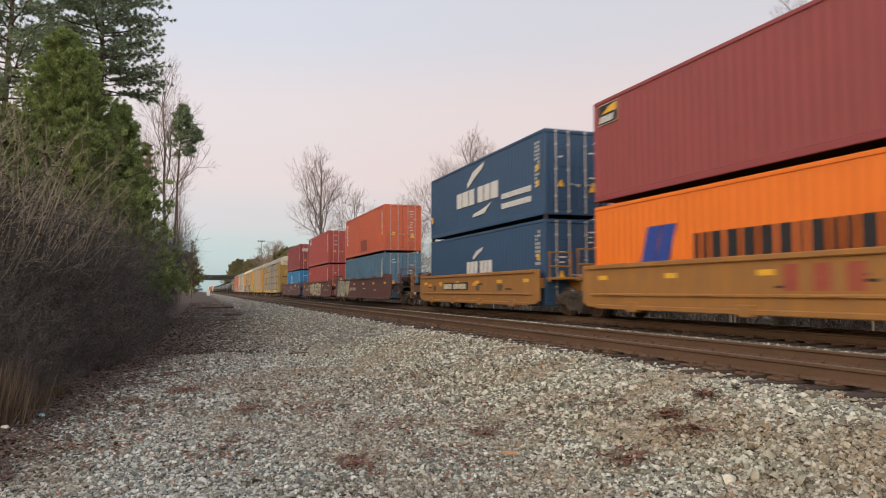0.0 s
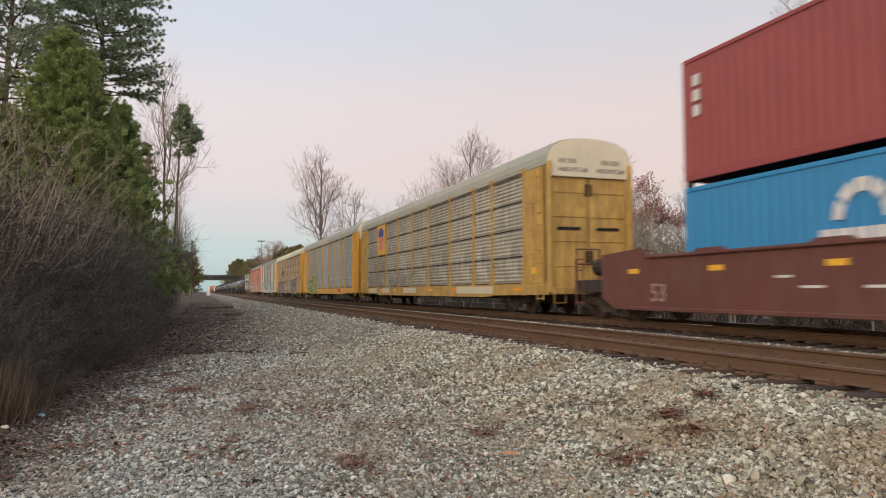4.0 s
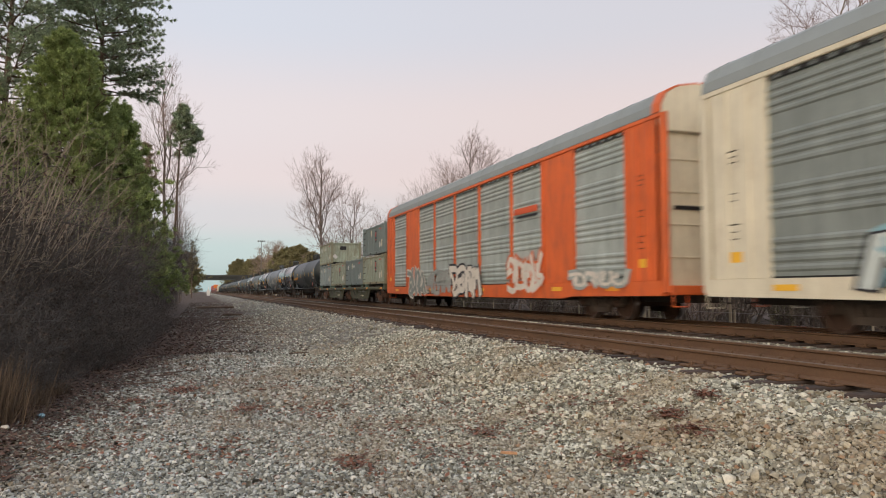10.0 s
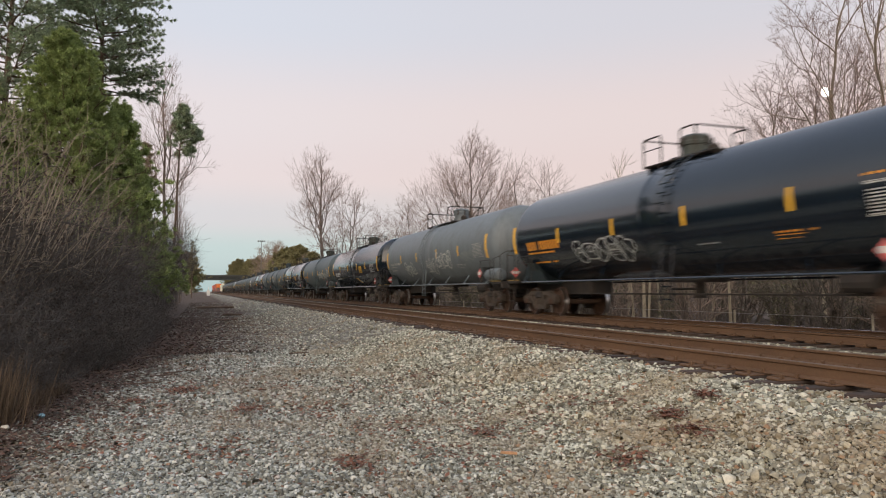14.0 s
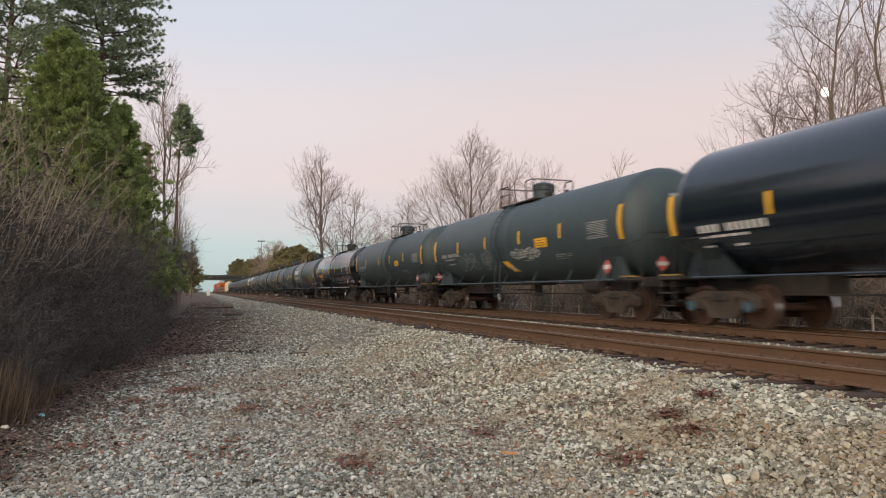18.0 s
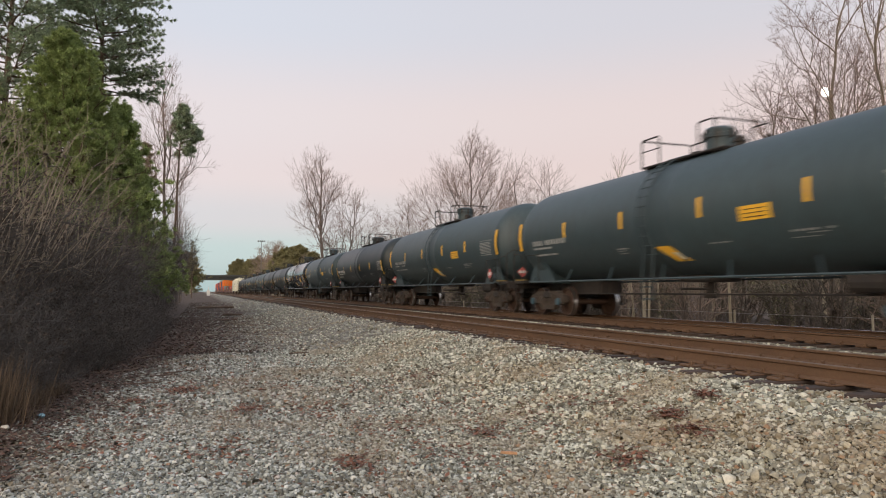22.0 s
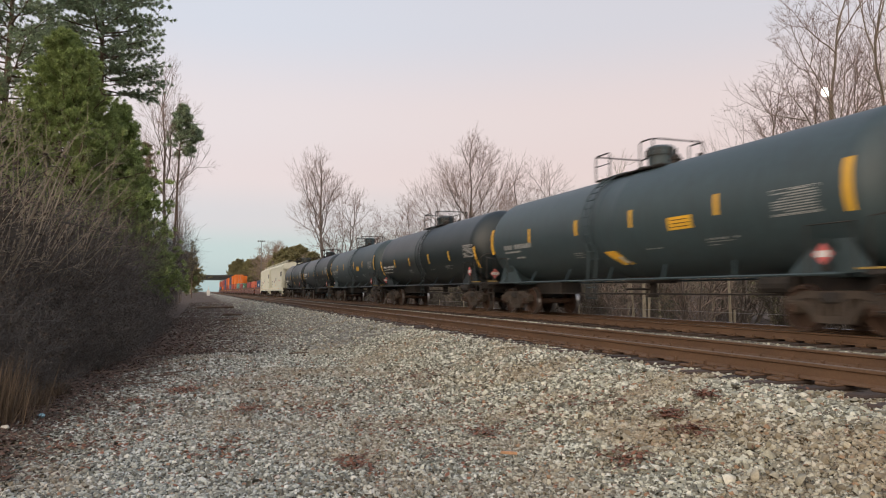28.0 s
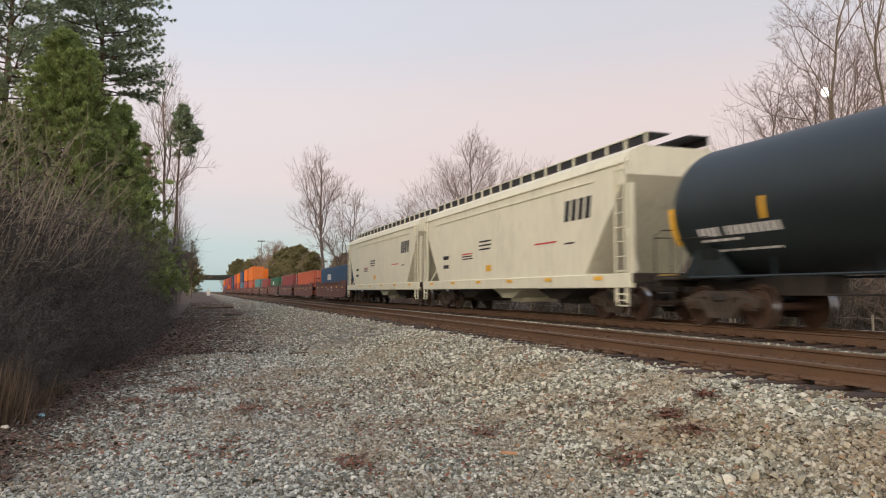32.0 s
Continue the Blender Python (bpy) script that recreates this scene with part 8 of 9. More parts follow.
def pine_tree(seed, h, r, base, spread, limbs, tufts, size=0.3, blades=26, w=0.016, dense_low=False, flat=1.0, bias=0.0):
    """Trunk and needle crown of a pine; base: where the crown begins, as a share of the height."""
    rnd = random.Random(seed)
    wood, crown = Pile(), Pile()
    pts, _ = wander(rnd, Vector((0, 0, -0.2)), Vector((0, 0, 1)), h, 10, 0.025, 0.03)
    radii = [r * (1 - 0.9 * i / 10) + 0.01 for i in range(11)]
    wood.tube(pts, radii, 8)
    for k in range(limbs):
        u = base + (1 - base) * (k + rnd.uniform(0, 1)) / limbs
        i = min(int(u * 10), 9)
        p = pts[i].lerp(pts[i + 1], u * 10 - i)
        v = (u - base) / (1 - base)
        ln = spread * (1.05 - v) ** 0.75 * rnd.uniform(0.55, 1.15) * (1.0 if dense_low else min(1.0, 0.55 + 2.2 * v))
        a = k * 2.4 + rnd.uniform(-0.6, 0.6)
        d = Vector((math.cos(a) + bias, math.sin(a), (0.1 + 0.55 * v + rnd.uniform(-0.15, 0.2)) * flat)).normalized()
        q, dd = wander(rnd, p, d, ln, 5, 0.12, 0.06)
        lr = 0.018 + 0.012 * ln
        wood.tube(q, [lr * (1 - 0.17 * j) for j in range(6)], 4)
        for j in range(tufts):
            t = 0.25 + 0.75 * (j + rnd.uniform(0, 1)) / tufts
            b_ = min(int(t * 5), 4)
            c = q[b_].lerp(q[b_ + 1], t * 5 - b_)
            sw = side_way(rnd, (q[b_ + 1] - q[b_]).normalized(), radians(rnd.uniform(20, 70)), rnd.uniform(0, 6.28))
            sw.z *= flat
            sw = (sw + Vector((0, 0, 0.35 * flat))).normalized()
            e = c + sw * rnd.uniform(0.12, 0.34) * max(ln, 0.8)
            wood.tube([c, e], [0.012, 0.007], 3)
            tuft(crown, rnd, e, sw, size, blades, w)
            tuft(crown, rnd, c.lerp(e, 0.5), sw, size, blades // 2, w)
    return wood, crown


def shrub(seed, h, stems, twig=0.008, leaves=0, lean=0.35, bushy=1.0, thick=1.0, droop=0.02):
    """Many stems from one foot, with fine branching and, if wanted, clinging dead leaves."""
    rnd = random.Random(seed)
    wood, fine, leaf = Pile(), Pile(), Pile()
    for k in range(stems):
        a = rnd.uniform(0, 6.28)
        d = Vector((math.cos(a) * rnd.uniform(0.05, lean), math.sin(a) * rnd.uniform(0.05, lean), 1)).normalized()
        p = Vector((math.cos(a) * rnd.uniform(0, 0.35), math.sin(a) * rnd.uniform(0, 0.35), -0.1))
        ln = h * rnd.uniform(0.6, 1.05)
        q, dd = wander(rnd, p, d, ln, 7, 0.11, -droop)
        r0 = (0.006 * ln + 0.006) * thick
        wood.tube(q, [r0 * (1 - 0.12 * i) for i in range(8)], 4)
        for j in range(int(9 * bushy)):
            i = rnd.randint(1, 7)
            w = side_way(rnd, (q[i] - q[i - 1]).normalized(), radians(rnd.uniform(20, 55)), rnd.uniform(0, 6.28))
            b_, bd = wander(rnd, q[i], w, ln * rnd.uniform(0.14, 0.34), 3, 0.15, 0.02)
            fine.tube(b_, [twig * 1.2, twig, twig * 0.8, twig * 0.4], 3)
            for m in range(4):
                ii = rnd.randint(1, 3)
                w2 = side_way(rnd, bd, radians(rnd.uniform(25, 60)), rnd.uniform(0, 6.28))
                b2, _ = wander(rnd, b_[ii], w2, ln * rnd.uniform(0.06, 0.15), 2, 0.2, 0.0)
                fine.tube(b2, [twig * 0.8, twig * 0.6, twig * 0.3], 3)
                for _ in range(leaves):
                    c = b2[-1] + Vector((rnd.uniform(-0.15, 0.15), rnd.uniform(-0.15, 0.15), rnd.uniform(-0.15, 0.15)))
                    u = Vector((rnd.uniform(-1, 1), rnd.uniform(-1, 1), rnd.uniform(-1, 1))).normalized() * rnd.uniform(0.018, 0.04)
                    v = u.cross(Vector((rnd.uniform(-1, 1), rnd.uniform(-1, 1), rnd.uniform(-1, 1)))).normalized() * u.length
                    leaf.quad(c, u, v)
    return wood, fine, leaf


def set_down(ob, x, y, scale=1.0, turn=0.0, z=None, flat=1.0):
    ob.matrix_basis = pose(x, y, ground_z(x, y) if z is None else z, 0, 0, turn) @ Matrix.Diagonal((scale * flat, scale * flat, scale, 1))
    return ob


def again(ob, x, y, scale=1.0, turn=0.0, flat=1.0):
    """Another plant of the same growth."""
    return copy_thing_scaled(ob, x, y, scale, turn, flat)


def copy_thing_scaled(ob, x, y, scale, turn, flat=1.0):
    c_ = copy_thing(ob, pose(x, y, ground_z(x, y), 0, 0, turn))
    c_.matrix_basis = pose(x, y, ground_z(x, y), 0, 0, turn) @ Matrix.Diagonal((scale * flat, scale * flat, scale, 1))
    return c_


# ---- the tree line beyond the train
GROUP_R = "leafless trees beyond the tracks"


def bare(name_label, seed, h, r, x, y, bark, twigs_, group=GROUP_R, seeds=0, seed_size=0.03, **kw):
    w, c_ = bare_tree(seed, h, r, **kw)
    ps = [("trunk", w.mesh("trunk", bark)), ("crown", c_.mesh("crown", twigs_))]
    if seeds:
        # dry seed heads that cling to the twigs in bunches
        rnd, pods = random.Random(seed), Pile()
        for _ in range(seeds // 4):
            t = rnd.choice(c_.v)
            for _ in range(4):
                u = Vector((rnd.uniform(-1, 1), rnd.uniform(-1, 1), rnd.uniform(-1, 1))).normalized() * rnd.uniform(0.6, 1.3) * seed_size
                pods.quad(t + Vector((rnd.gauss(0, 0.05), rnd.gauss(0, 0.05), rnd.gauss(0, 0.05))), u, u.cross(Vector((rnd.uniform(-1, 1), 1, rnd.uniform(-1, 1)))).normalized() * u.length)
        ps.append(("seed_tuft", pods.mesh("seed_tuft", SEED_HEAD)))
    ob = plant("bare_tree", name_label, "tree", ps, group)
    return set_down(ob, x, y)


TALL = "tall leafless tree with a fine reddish-grey crown"
bare(TALL, 1, 25.2, 0.36, 18.4, 110, BARK_GREY, TWIG_PINK, first=0.5, leader=0.74, mains=10, angle=34, twig=0.012, kids=3.0, reach=0.36, bend=0.2, taper=0.3, clean=0.45, seeds=900, seed_size=0.06)
bare("leaning leafless tree with a spreading crown", 2, 20.0, 0.34, 19.0, 109, BARK_GREY, TWIG_PINK, lean=(0.34, -0.1), first=0.3, leader=0.55, mains=6, angle=42, twig=0.012, kids=3.0, reach=0.6, lift=0.05, bend=0.24, taper=0.25, clean=0.5, seeds=900, seed_size=0.06)
bare("broken dead trunk beside the tall tree", 14, 10.8, 0.2, 17.6, 108, BARK_GREY, TWIG_PINK, first=0.8, leader=0.9, mains=2, angle=35, twig=0.03, levels=1, kids=1, reach=0.3)
b660 = bare("low leafless tree with a wide crown", 10, 14.0, 0.22, 22.6, 110, BARK_GREY, TWIG_PINK, first=0.4, leader=0.55, mains=7, angle=58, twig=0.016, reach=0.6, lift=0.0)
b740 = bare("low leafless tree with a wide crown", 3, 14.6, 0.16, 24.0, 79, BARK_GREY, TWIG_PINK, first=0.4, leader=0.6, mains=8, angle=52, kids=3.6, twig=0.011, reach=0.52, lift=0.04)
b835 = bare(TALL, 4, 17.8, 0.2, 24.0, 61, BARK_GREY, TWIG_PINK, first=0.3, leader=0.72, mains=11, angle=46, twig=0.009, kids=3.8, reach=0.50, lift=0.12)
b880 = bare("low leafless tree with a wide crown", 5, 13.6, 0.15, 26.0, 55, BARK_GREY, TWIG_PINK, first=0.4, leader=0.6, mains=7, angle=48, twig=0.009, reach=0.46, lift=0.06)
bare("low leafless tree with a wide crown", 6, 12.2, 0.16, 24.6, 48, BARK_GREY, TWIG_PINK, first=0.4, leader=0.55, mains=7, angle=55, kids=3.7, twig=0.0075, reach=0.55, lift=0.03)
b1410 = bare("many-stemmed leafless tree with a rounded crown", 17, 12.1, 0.15, 24.0, 23.6, BARK_TAN, TWIG_PINK, first=0.3, leader=0.6, mains=7, angle=36, twig=0.0038, kids=3.0, reach=0.56, lift=0.10, bend=0.22, taper=0.4, clean=0.5, seeds=3000, seed_size=0.026)
bare("leafless tree with upright limbs and fine twigs", 8, 15.6, 0.17, 24.0, 21.3, BARK_TAN, TWIG_PINK, first=0.4, leader=0.66, mains=7, angle=28, twig=0.0036, kids=3.2, reach=0.38, lift=0.10, bend=0.22, taper=0.4, clean=0.5, seeds=3000, seed_size=0.026)
bare("leafless tree with upright limbs and fine twigs", 19, 15.0, 0.16, 23.4, 18.6, BARK_TAN, TWIG_PINK, first=0.35, leader=0.6, mains=7, angle=42, twig=0.0038, kids=3.0, reach=0.5, lift=0.08, bend=0.22, taper=0.4, clean=0.5, seeds=3000, seed_size=0.026)
b1350 = bare("low leafless tree with a wide crown of fine twigs", 9, 9.2, 0.10, 25.6, 26.3, BARK_TAN, TWIG_PINK, first=0.25, leader=0.55, mains=8, angle=46, twig=0.0038, kids=3.0, reach=0.5, lift=0.06, bend=0.22, clean=0.5, seeds=1600, seed_size=0.026)
for q, x, y, s, turn in ((b880, 29, 66, 0.8, 40), (b740, 27, 71, 0.72, 200), (b880, 28, 45, 0.6, 300), (b880, 30, 43.5, 0.62, 20), (b740, 29, 37, 0.6, 140), (b880, 30, 34, 0.68, 250), (b740, 31, 50, 0.72, 90),
                         (b1350, 27, 29.5, 0.6, 70), (b1350, 27, 17.0, 0.9, 30), (b740, 26, 88, 0.75, 130), (b660, 27, 98, 0.85, 60), (b880, 34, 54, 0.82, 160), (b740, 35, 58, 0.76, 10), (b880, 34, 48, 0.78, 90), (b740, 33, 62, 0.72, 270), (b1350, 30, 31, 0.85, 200), (b1350, 31.5, 30.0, 0.85, 120)):
    again(q, x, y, s, turn)


def leafy(seed, h, x, y):
    """An oak that kept its dead leaves."""
    w, c_ = bare_tree(seed, h, 0.13, first=0.72, leader=0.66, mains=9, angle=60, twig=0.008, reach=0.46, lift=0.02)
    rnd = random.Random(seed)
    lf = Pile()
    tips = [v for v in c_.v[::3] if v.z > h * 0.66]
    for _ in range(4600):
        t = rnd.choice(tips)
        cc = t + Vector((rnd.gauss(0, 0.2), rnd.gauss(0, 0.2), rnd.gauss(0, 0.2)))
        u = Vector((rnd.uniform(-1, 1), rnd.uniform(-1, 1), rnd.uniform(-1, 1))).normalized() * rnd.uniform(0.045, 0.08)
        lf.quad(cc, u, u.cross(Vector((rnd.uniform(-1, 1), 1, rnd.uniform(-1, 1)))).normalized() * u.length)
    ob = plant("oak_tree", "small oak holding dead red-brown leaves", "tree", (("trunk", w.mesh("trunk", BARK_PALE)), ("crown", c_.mesh("crown", TWIG_TAN)), ("foliage", lf.mesh("foliage", DEAD_LEAF))), GROUP_R)
    set_down(ob, x, y)


leafy(61, 8.8, 24.4, 34.8)

for k, (x, y, h_) in enumerate(((19.0, 27.9, 8.5), (19.3, 27.2, 7.0), (20.4, 30.5, 7.5), (21.0, 28.6, 6.0), (20.2, 23.0, 6.5), (21.5, 25.5, 7.0), (20.0, 38.0, 7.5), (20.8, 19.0, 6.0))):
    bare("slim pale sapling at the edge of the woods", 40 + k, h_, 0.07, x, y, BARK_PALE, TWIG_TAN, first=0.5, leader=0.8, mains=4, angle=35, twig=0.007, levels=3, reach=0.28)

# brush along the foot of the tree line
SHRUB_R = []
for k in range(3):
    w, f_, lf = shrub(70 + k, 3.6 if k < 2 else 2.4, 16, 0.011, 0 if k < 2 else 2, 0.35, 1.2)
    ps = [("stem", w.mesh("stem", BARK_GREY)), ("brushwood", f_.mesh("brushwood", TWIG_TAN if k == 0 else TWIG_BRUSH))]
    if k == 2:
        ps.append(("foliage", lf.mesh("foliage", OLIVE_LEAF)))
    SHRUB_R.append(plant("shrub", "leafless grey-brown shrub beside the woods" if k < 2 else "low shrub with dull olive leaves", "shrub", ps, "brush beyond the tracks"))
rnd = random.Random(5)
first = set()
for k in range(64):
    y = 8 + 0.018 * k * k + 1.1 * k
    x = rnd.uniform(18.0, 22.5) + 0.01 * y
    i = k % 3
    s, turn = rnd.uniform(0.6, 1.25), rnd.uniform(0, 360)
    if i not in first:
        first.add(i)
        set_down(SHRUB_R[i], x, y, s, turn)
    else:
        again(SHRUB_R[i], x, y, s, turn, 1.3)

for k in range(46):
    y = 7 + 0.03 * k * k + 1.2 * k
    again(SHRUB_R[k % 3], rnd.uniform(27, 33) + 0.03 * y, y, rnd.uniform(1.0, 1.5), rnd.uniform(0, 360), 1.7)

# ---- the thicket on the camera's side
GROUP_L = "thicket beside the gravel"
TWIG_MAUVE = mat("grey_brown_twigs", (0.09, 0.081, 0.074), 0.9, 0, 0.25, 1, 20, 0)
SAPLING = mat("tan_sapling_bark", (0.32, 0.268, 0.203), 0.9, 0, 0.3, 2, 30, 0.2)
SHRUB_L = []
# the last two growths wear the stems and leaves darkened for shade
for k, (h, st, tw, lv, mt) in enumerate(((4.8, 9, 0.005, 0, SAPLING), (3.6, 26, 0.006, 0, TWIG_MAUVE), (3.2, 30, 0.006, 2, TWIG_SHADE), (2.4, 36, 0.005, 1, TWIG_MAUVE))):
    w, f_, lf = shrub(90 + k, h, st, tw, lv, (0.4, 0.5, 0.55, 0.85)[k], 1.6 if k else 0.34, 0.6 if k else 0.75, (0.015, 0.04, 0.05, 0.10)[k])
    ps = [("stem", w.mesh("stem", (SAPLING, TWIG_BRUSH, TWIG_SHADE, TWIG_SHADE)[k])), ("brushwood", f_.mesh("brushwood", mt))]
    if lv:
        ps.append(("foliage", lf.mesh("foliage", LEAF_SHADE)))
    SHRUB_L.append(plant("shrub", ("tall leafless tan sapling clump", "leafless dark grey shrub in the thicket", "dense thicket shrub with withered leaves, darkened for shade", "low bramble with withered leaves, darkened for shade")[k], "shrub", ps, GROUP_L))


def edge_x(y):
    """The thicket's edge on the gravel."""
    return -2.3 + 1.05 * min(1.0, max(0.0, (y - 9) / 11)) ** 0.8


def tall(y):
    return 0.82 + 0.75 * min(1.0, max(0.0, (y - 12) / 30))


rnd = random.Random(8)
seen = set()
spots = []
for k in range(30):
    y = 9.3 + 0.62 * k + 0.030 * k * k
    spots.append((3, edge_x(y) - rnd.uniform(1.0, 1.6) - 0.5 * (tall(y) - 1), y, rnd.uniform(0.55, 0.85)))
for k in range(34):
    y = 8.8 + 0.65 * k + 0.035 * k * k
    spots.append((2, edge_x(y) - rnd.uniform(2.0, 3.1) - 1.1 * (tall(y) - 1), y, rnd.uniform(0.45, 0.85) * tall(y)))
for k in range(26):
    y = 9.5 + 0.85 * k + 0.05 * k * k
    spots.append((1, edge_x(y) - rnd.uniform(1.9, 3.2) - 1.1 * (tall(y) - 1), y, rnd.uniform(0.5, 0.9) * tall(y)))
for k in range(24):
    y = 9.0 + 1.0 * k + 0.05 * k * k
    spots.append((2, edge_x(y) - rnd.uniform(2.8, 5.0), y, rnd.uniform(0.6, 1.05) * tall(y)))
for k in range(16):
    spots.append((2, -5.2 - rnd.uniform(0, 2.5), 13.0 + 1.3 * k, rnd.uniform(1.15, 1.5)))
for x, y, s in ((-4.2, 12.6, 0.95), (-3.9, 15.4, 1.0), (-4.3, 17.4, 1.15), (-3.6, 18.8, 0.9), (-3.5, 20.8, 0.85), (-3.3, 23.5, 0.85), (-5.1, 13.4, 1.05), (-4.6, 14.5, 1.1), (-4.0, 16.5, 0.95), (-4.9, 18.5, 1.25), (-4.4, 20.0, 1.1), (-4.9, 22.5, 1.2), (-4.1, 14.0, 0.75)):
    spots.append((0, x, y, s))
for k in range(14):
    y = 10.5 + 1.5 * k
    spots.append((3, edge_x(y) - rnd.uniform(0.5, 1.0), y, rnd.uniform(0.25, 0.5)))
for k in range(9):
    spots.append((1, -3.1 - 0.25 * (k % 3), 50.0 + 4.5 * k, 1.2 + 0.22 * (k % 4)))
REACH = []
for ob in SHRUB_L:
    far_ = sorted(math.hypot(v.co.x, v.co.y) for v in ob.children[1].data.vertices)
    REACH.append(far_[int(len(far_) * 0.975)])
for i, x, y, s in spots:
    if i in (1, 2):
        i = 1 if y > 24 or rnd.random() < 0.15 else 2
    if i == 3 and s < 0.5:
        x = edge_x(y) - REACH[3] * s * rnd.uniform(0.1, 0.6)
    elif i > 0:
        x = min(x, edge_x(y) - REACH[i] * s * (rnd.uniform(0.7, 0.95) if i == 3 else rnd.uniform(0.9, 1.15)), -0.011 * y - REACH[i] * s * 0.95)
    turn = rnd.uniform(0, 360)
    if i not in seen:
        seen.add(i)
        ob = set_down(SHRUB_L[i], x, y, s, turn)
    else:
        ob = again(SHRUB_L[i], x, y, s, turn)
    if i < 3:
        # stems lean out towards the light over the gravel
        ob.matrix_basis = ob.matrix_basis.copy() @ Matrix.Rotation(radians(-turn), 4, "Z") @ Matrix.Rotation(radians(rnd.uniform(-6, 20 if i == 0 else 14)), 4, "Y")

# pines and bare trees behind the thicket
GROUP_P = "pines behind the thicket"


def pine(label, seed, h, r, base, spread, limbs, tufts, x, y, needles, turn=0.0, **kw):
    w, c_ = pine_tree(seed, h, r, base, spread, limbs, tufts, **kw)
    ob = plant("pine_tree", label, "tree", (("trunk", w.mesh("trunk", BARK_PINE)), ("crown", c_.mesh("crown", needles))), GROUP_P)
    return set_down(ob, x, y, 1.0, turn)


pine("young bright green pine with a full crown", 101, 13.7, 0.16, 0.05, 5.0, 250, 15, -6.4, 38.0, NEEDLE, size=0.23, blades=58, w=0.020, dense_low=True)
pine("young bright green pine with a full crown", 107, 10.8, 0.13, 0.05, 4.4, 170, 13, -9.6, 37.0, NEEDLE, size=0.23, blades=50, w=0.020, dense_low=True)
pine("dark green young pine in shade", 102, 11.4, 0.13, 0.04, 3.6, 170, 13, -4.3, 41.0, NEEDLE, size=0.24, blades=52, w=0.022, dense_low=True)
pt = pine("tall pine with a high dark crown", 103, 25.5, 0.25, 0.54, 4.7, 110, 24, -6.6, 48.0, NEEDLE_DARK, size=0.22, blades=48, w=0.020, flat=0.28)
pine("tall pine with a high dark crown", 104, 24.0, 0.24, 0.40, 4.6, 96, 22, -10.2, 42.0, NEEDLE_DARK, size=0.23, blades=44, w=0.020, flat=0.5)
pc = pine("slim pine with a small lopsided crown at its top", 105, 19.9, 0.16, 0.755, 2.6, 40, 12, -2.75, 74.0, NEEDLE_DARK, size=0.30, blades=36, w=0.03, bias=0.55)
pm = pine("pine with an open brownish crown", 106, 17.0, 0.16, 0.5, 2.6, 26, 9, -6.3, 78.0, NEEDLE_FAR, size=0.36, blades=22, w=0.03)
again(pm, -1.9, 165, 0.75, 40)
# added pine belt, mostly unseen; glossy tanks mirror it as a dark edge
rnd = random.Random(77)
for k in range(26):
    y = 50 + 3.6 * k + rnd.uniform(-1.5, 1.5)
    again(pt if k % 3 else pm, -0.16 * y - rnd.uniform(3.0, 14.0), y, rnd.uniform(0.62, 0.82), rnd.uniform(0, 360))
LEFT_B = "slender leafless tree among the pines"
t1 = bare(LEFT_B, 111, 26.5, 0.24, -3.6, 76, BARK_GREY, TWIG_PINK, "", first=0.45, leader=0.7, mains=9, angle=28, twig=0.014, kids=3.0, reach=0.32, bend=0.18, taper=0.35, clean=0.4)
t2 = bare(LEFT_B, 112, 19.0, 0.13, -2.6, 88, BARK_GREY, TWIG_PINK, "", first=0.3, leader=0.75, mains=8, angle=32, twig=0.012, levels=3, reach=0.26)
bare("pale bare trunk with a broken limb", 113, 14.0, 0.09, -3.82, 16.5, BARK_PALE, TWIG_TAN, "", lean=(-0.055, 0.0), first=0.55, leader=0.9, mains=2, angle=38, twig=0.012, levels=1, kids=1, reach=0.16)
for q, x, y, s, turn in ((t2, -2.6, 100, 0.8, 100), (t2, -3.0, 124, 0.8, 40), (t2, -2.6, 84, 0.7, 190)):
    again(q, x, y, s, turn)

# woods down the line
fp = pine("distant dark green pine tree", 121, 20.0, 0.25, 0.10, 8.6, 80, 10, 52.0, 420.0, NEEDLE_FAR, size=1.0, blades=20, w=0.12)
fb = bare("distant leafless tree with tan twigs", 122, 21.0, 0.3, 29.0, 285.0, BARK_PALE, TWIG_TAN, "", first=0.25, leader=0.65, mains=9, angle=40, twig=0.045, reach=0.4)
rnd = random.Random(31)
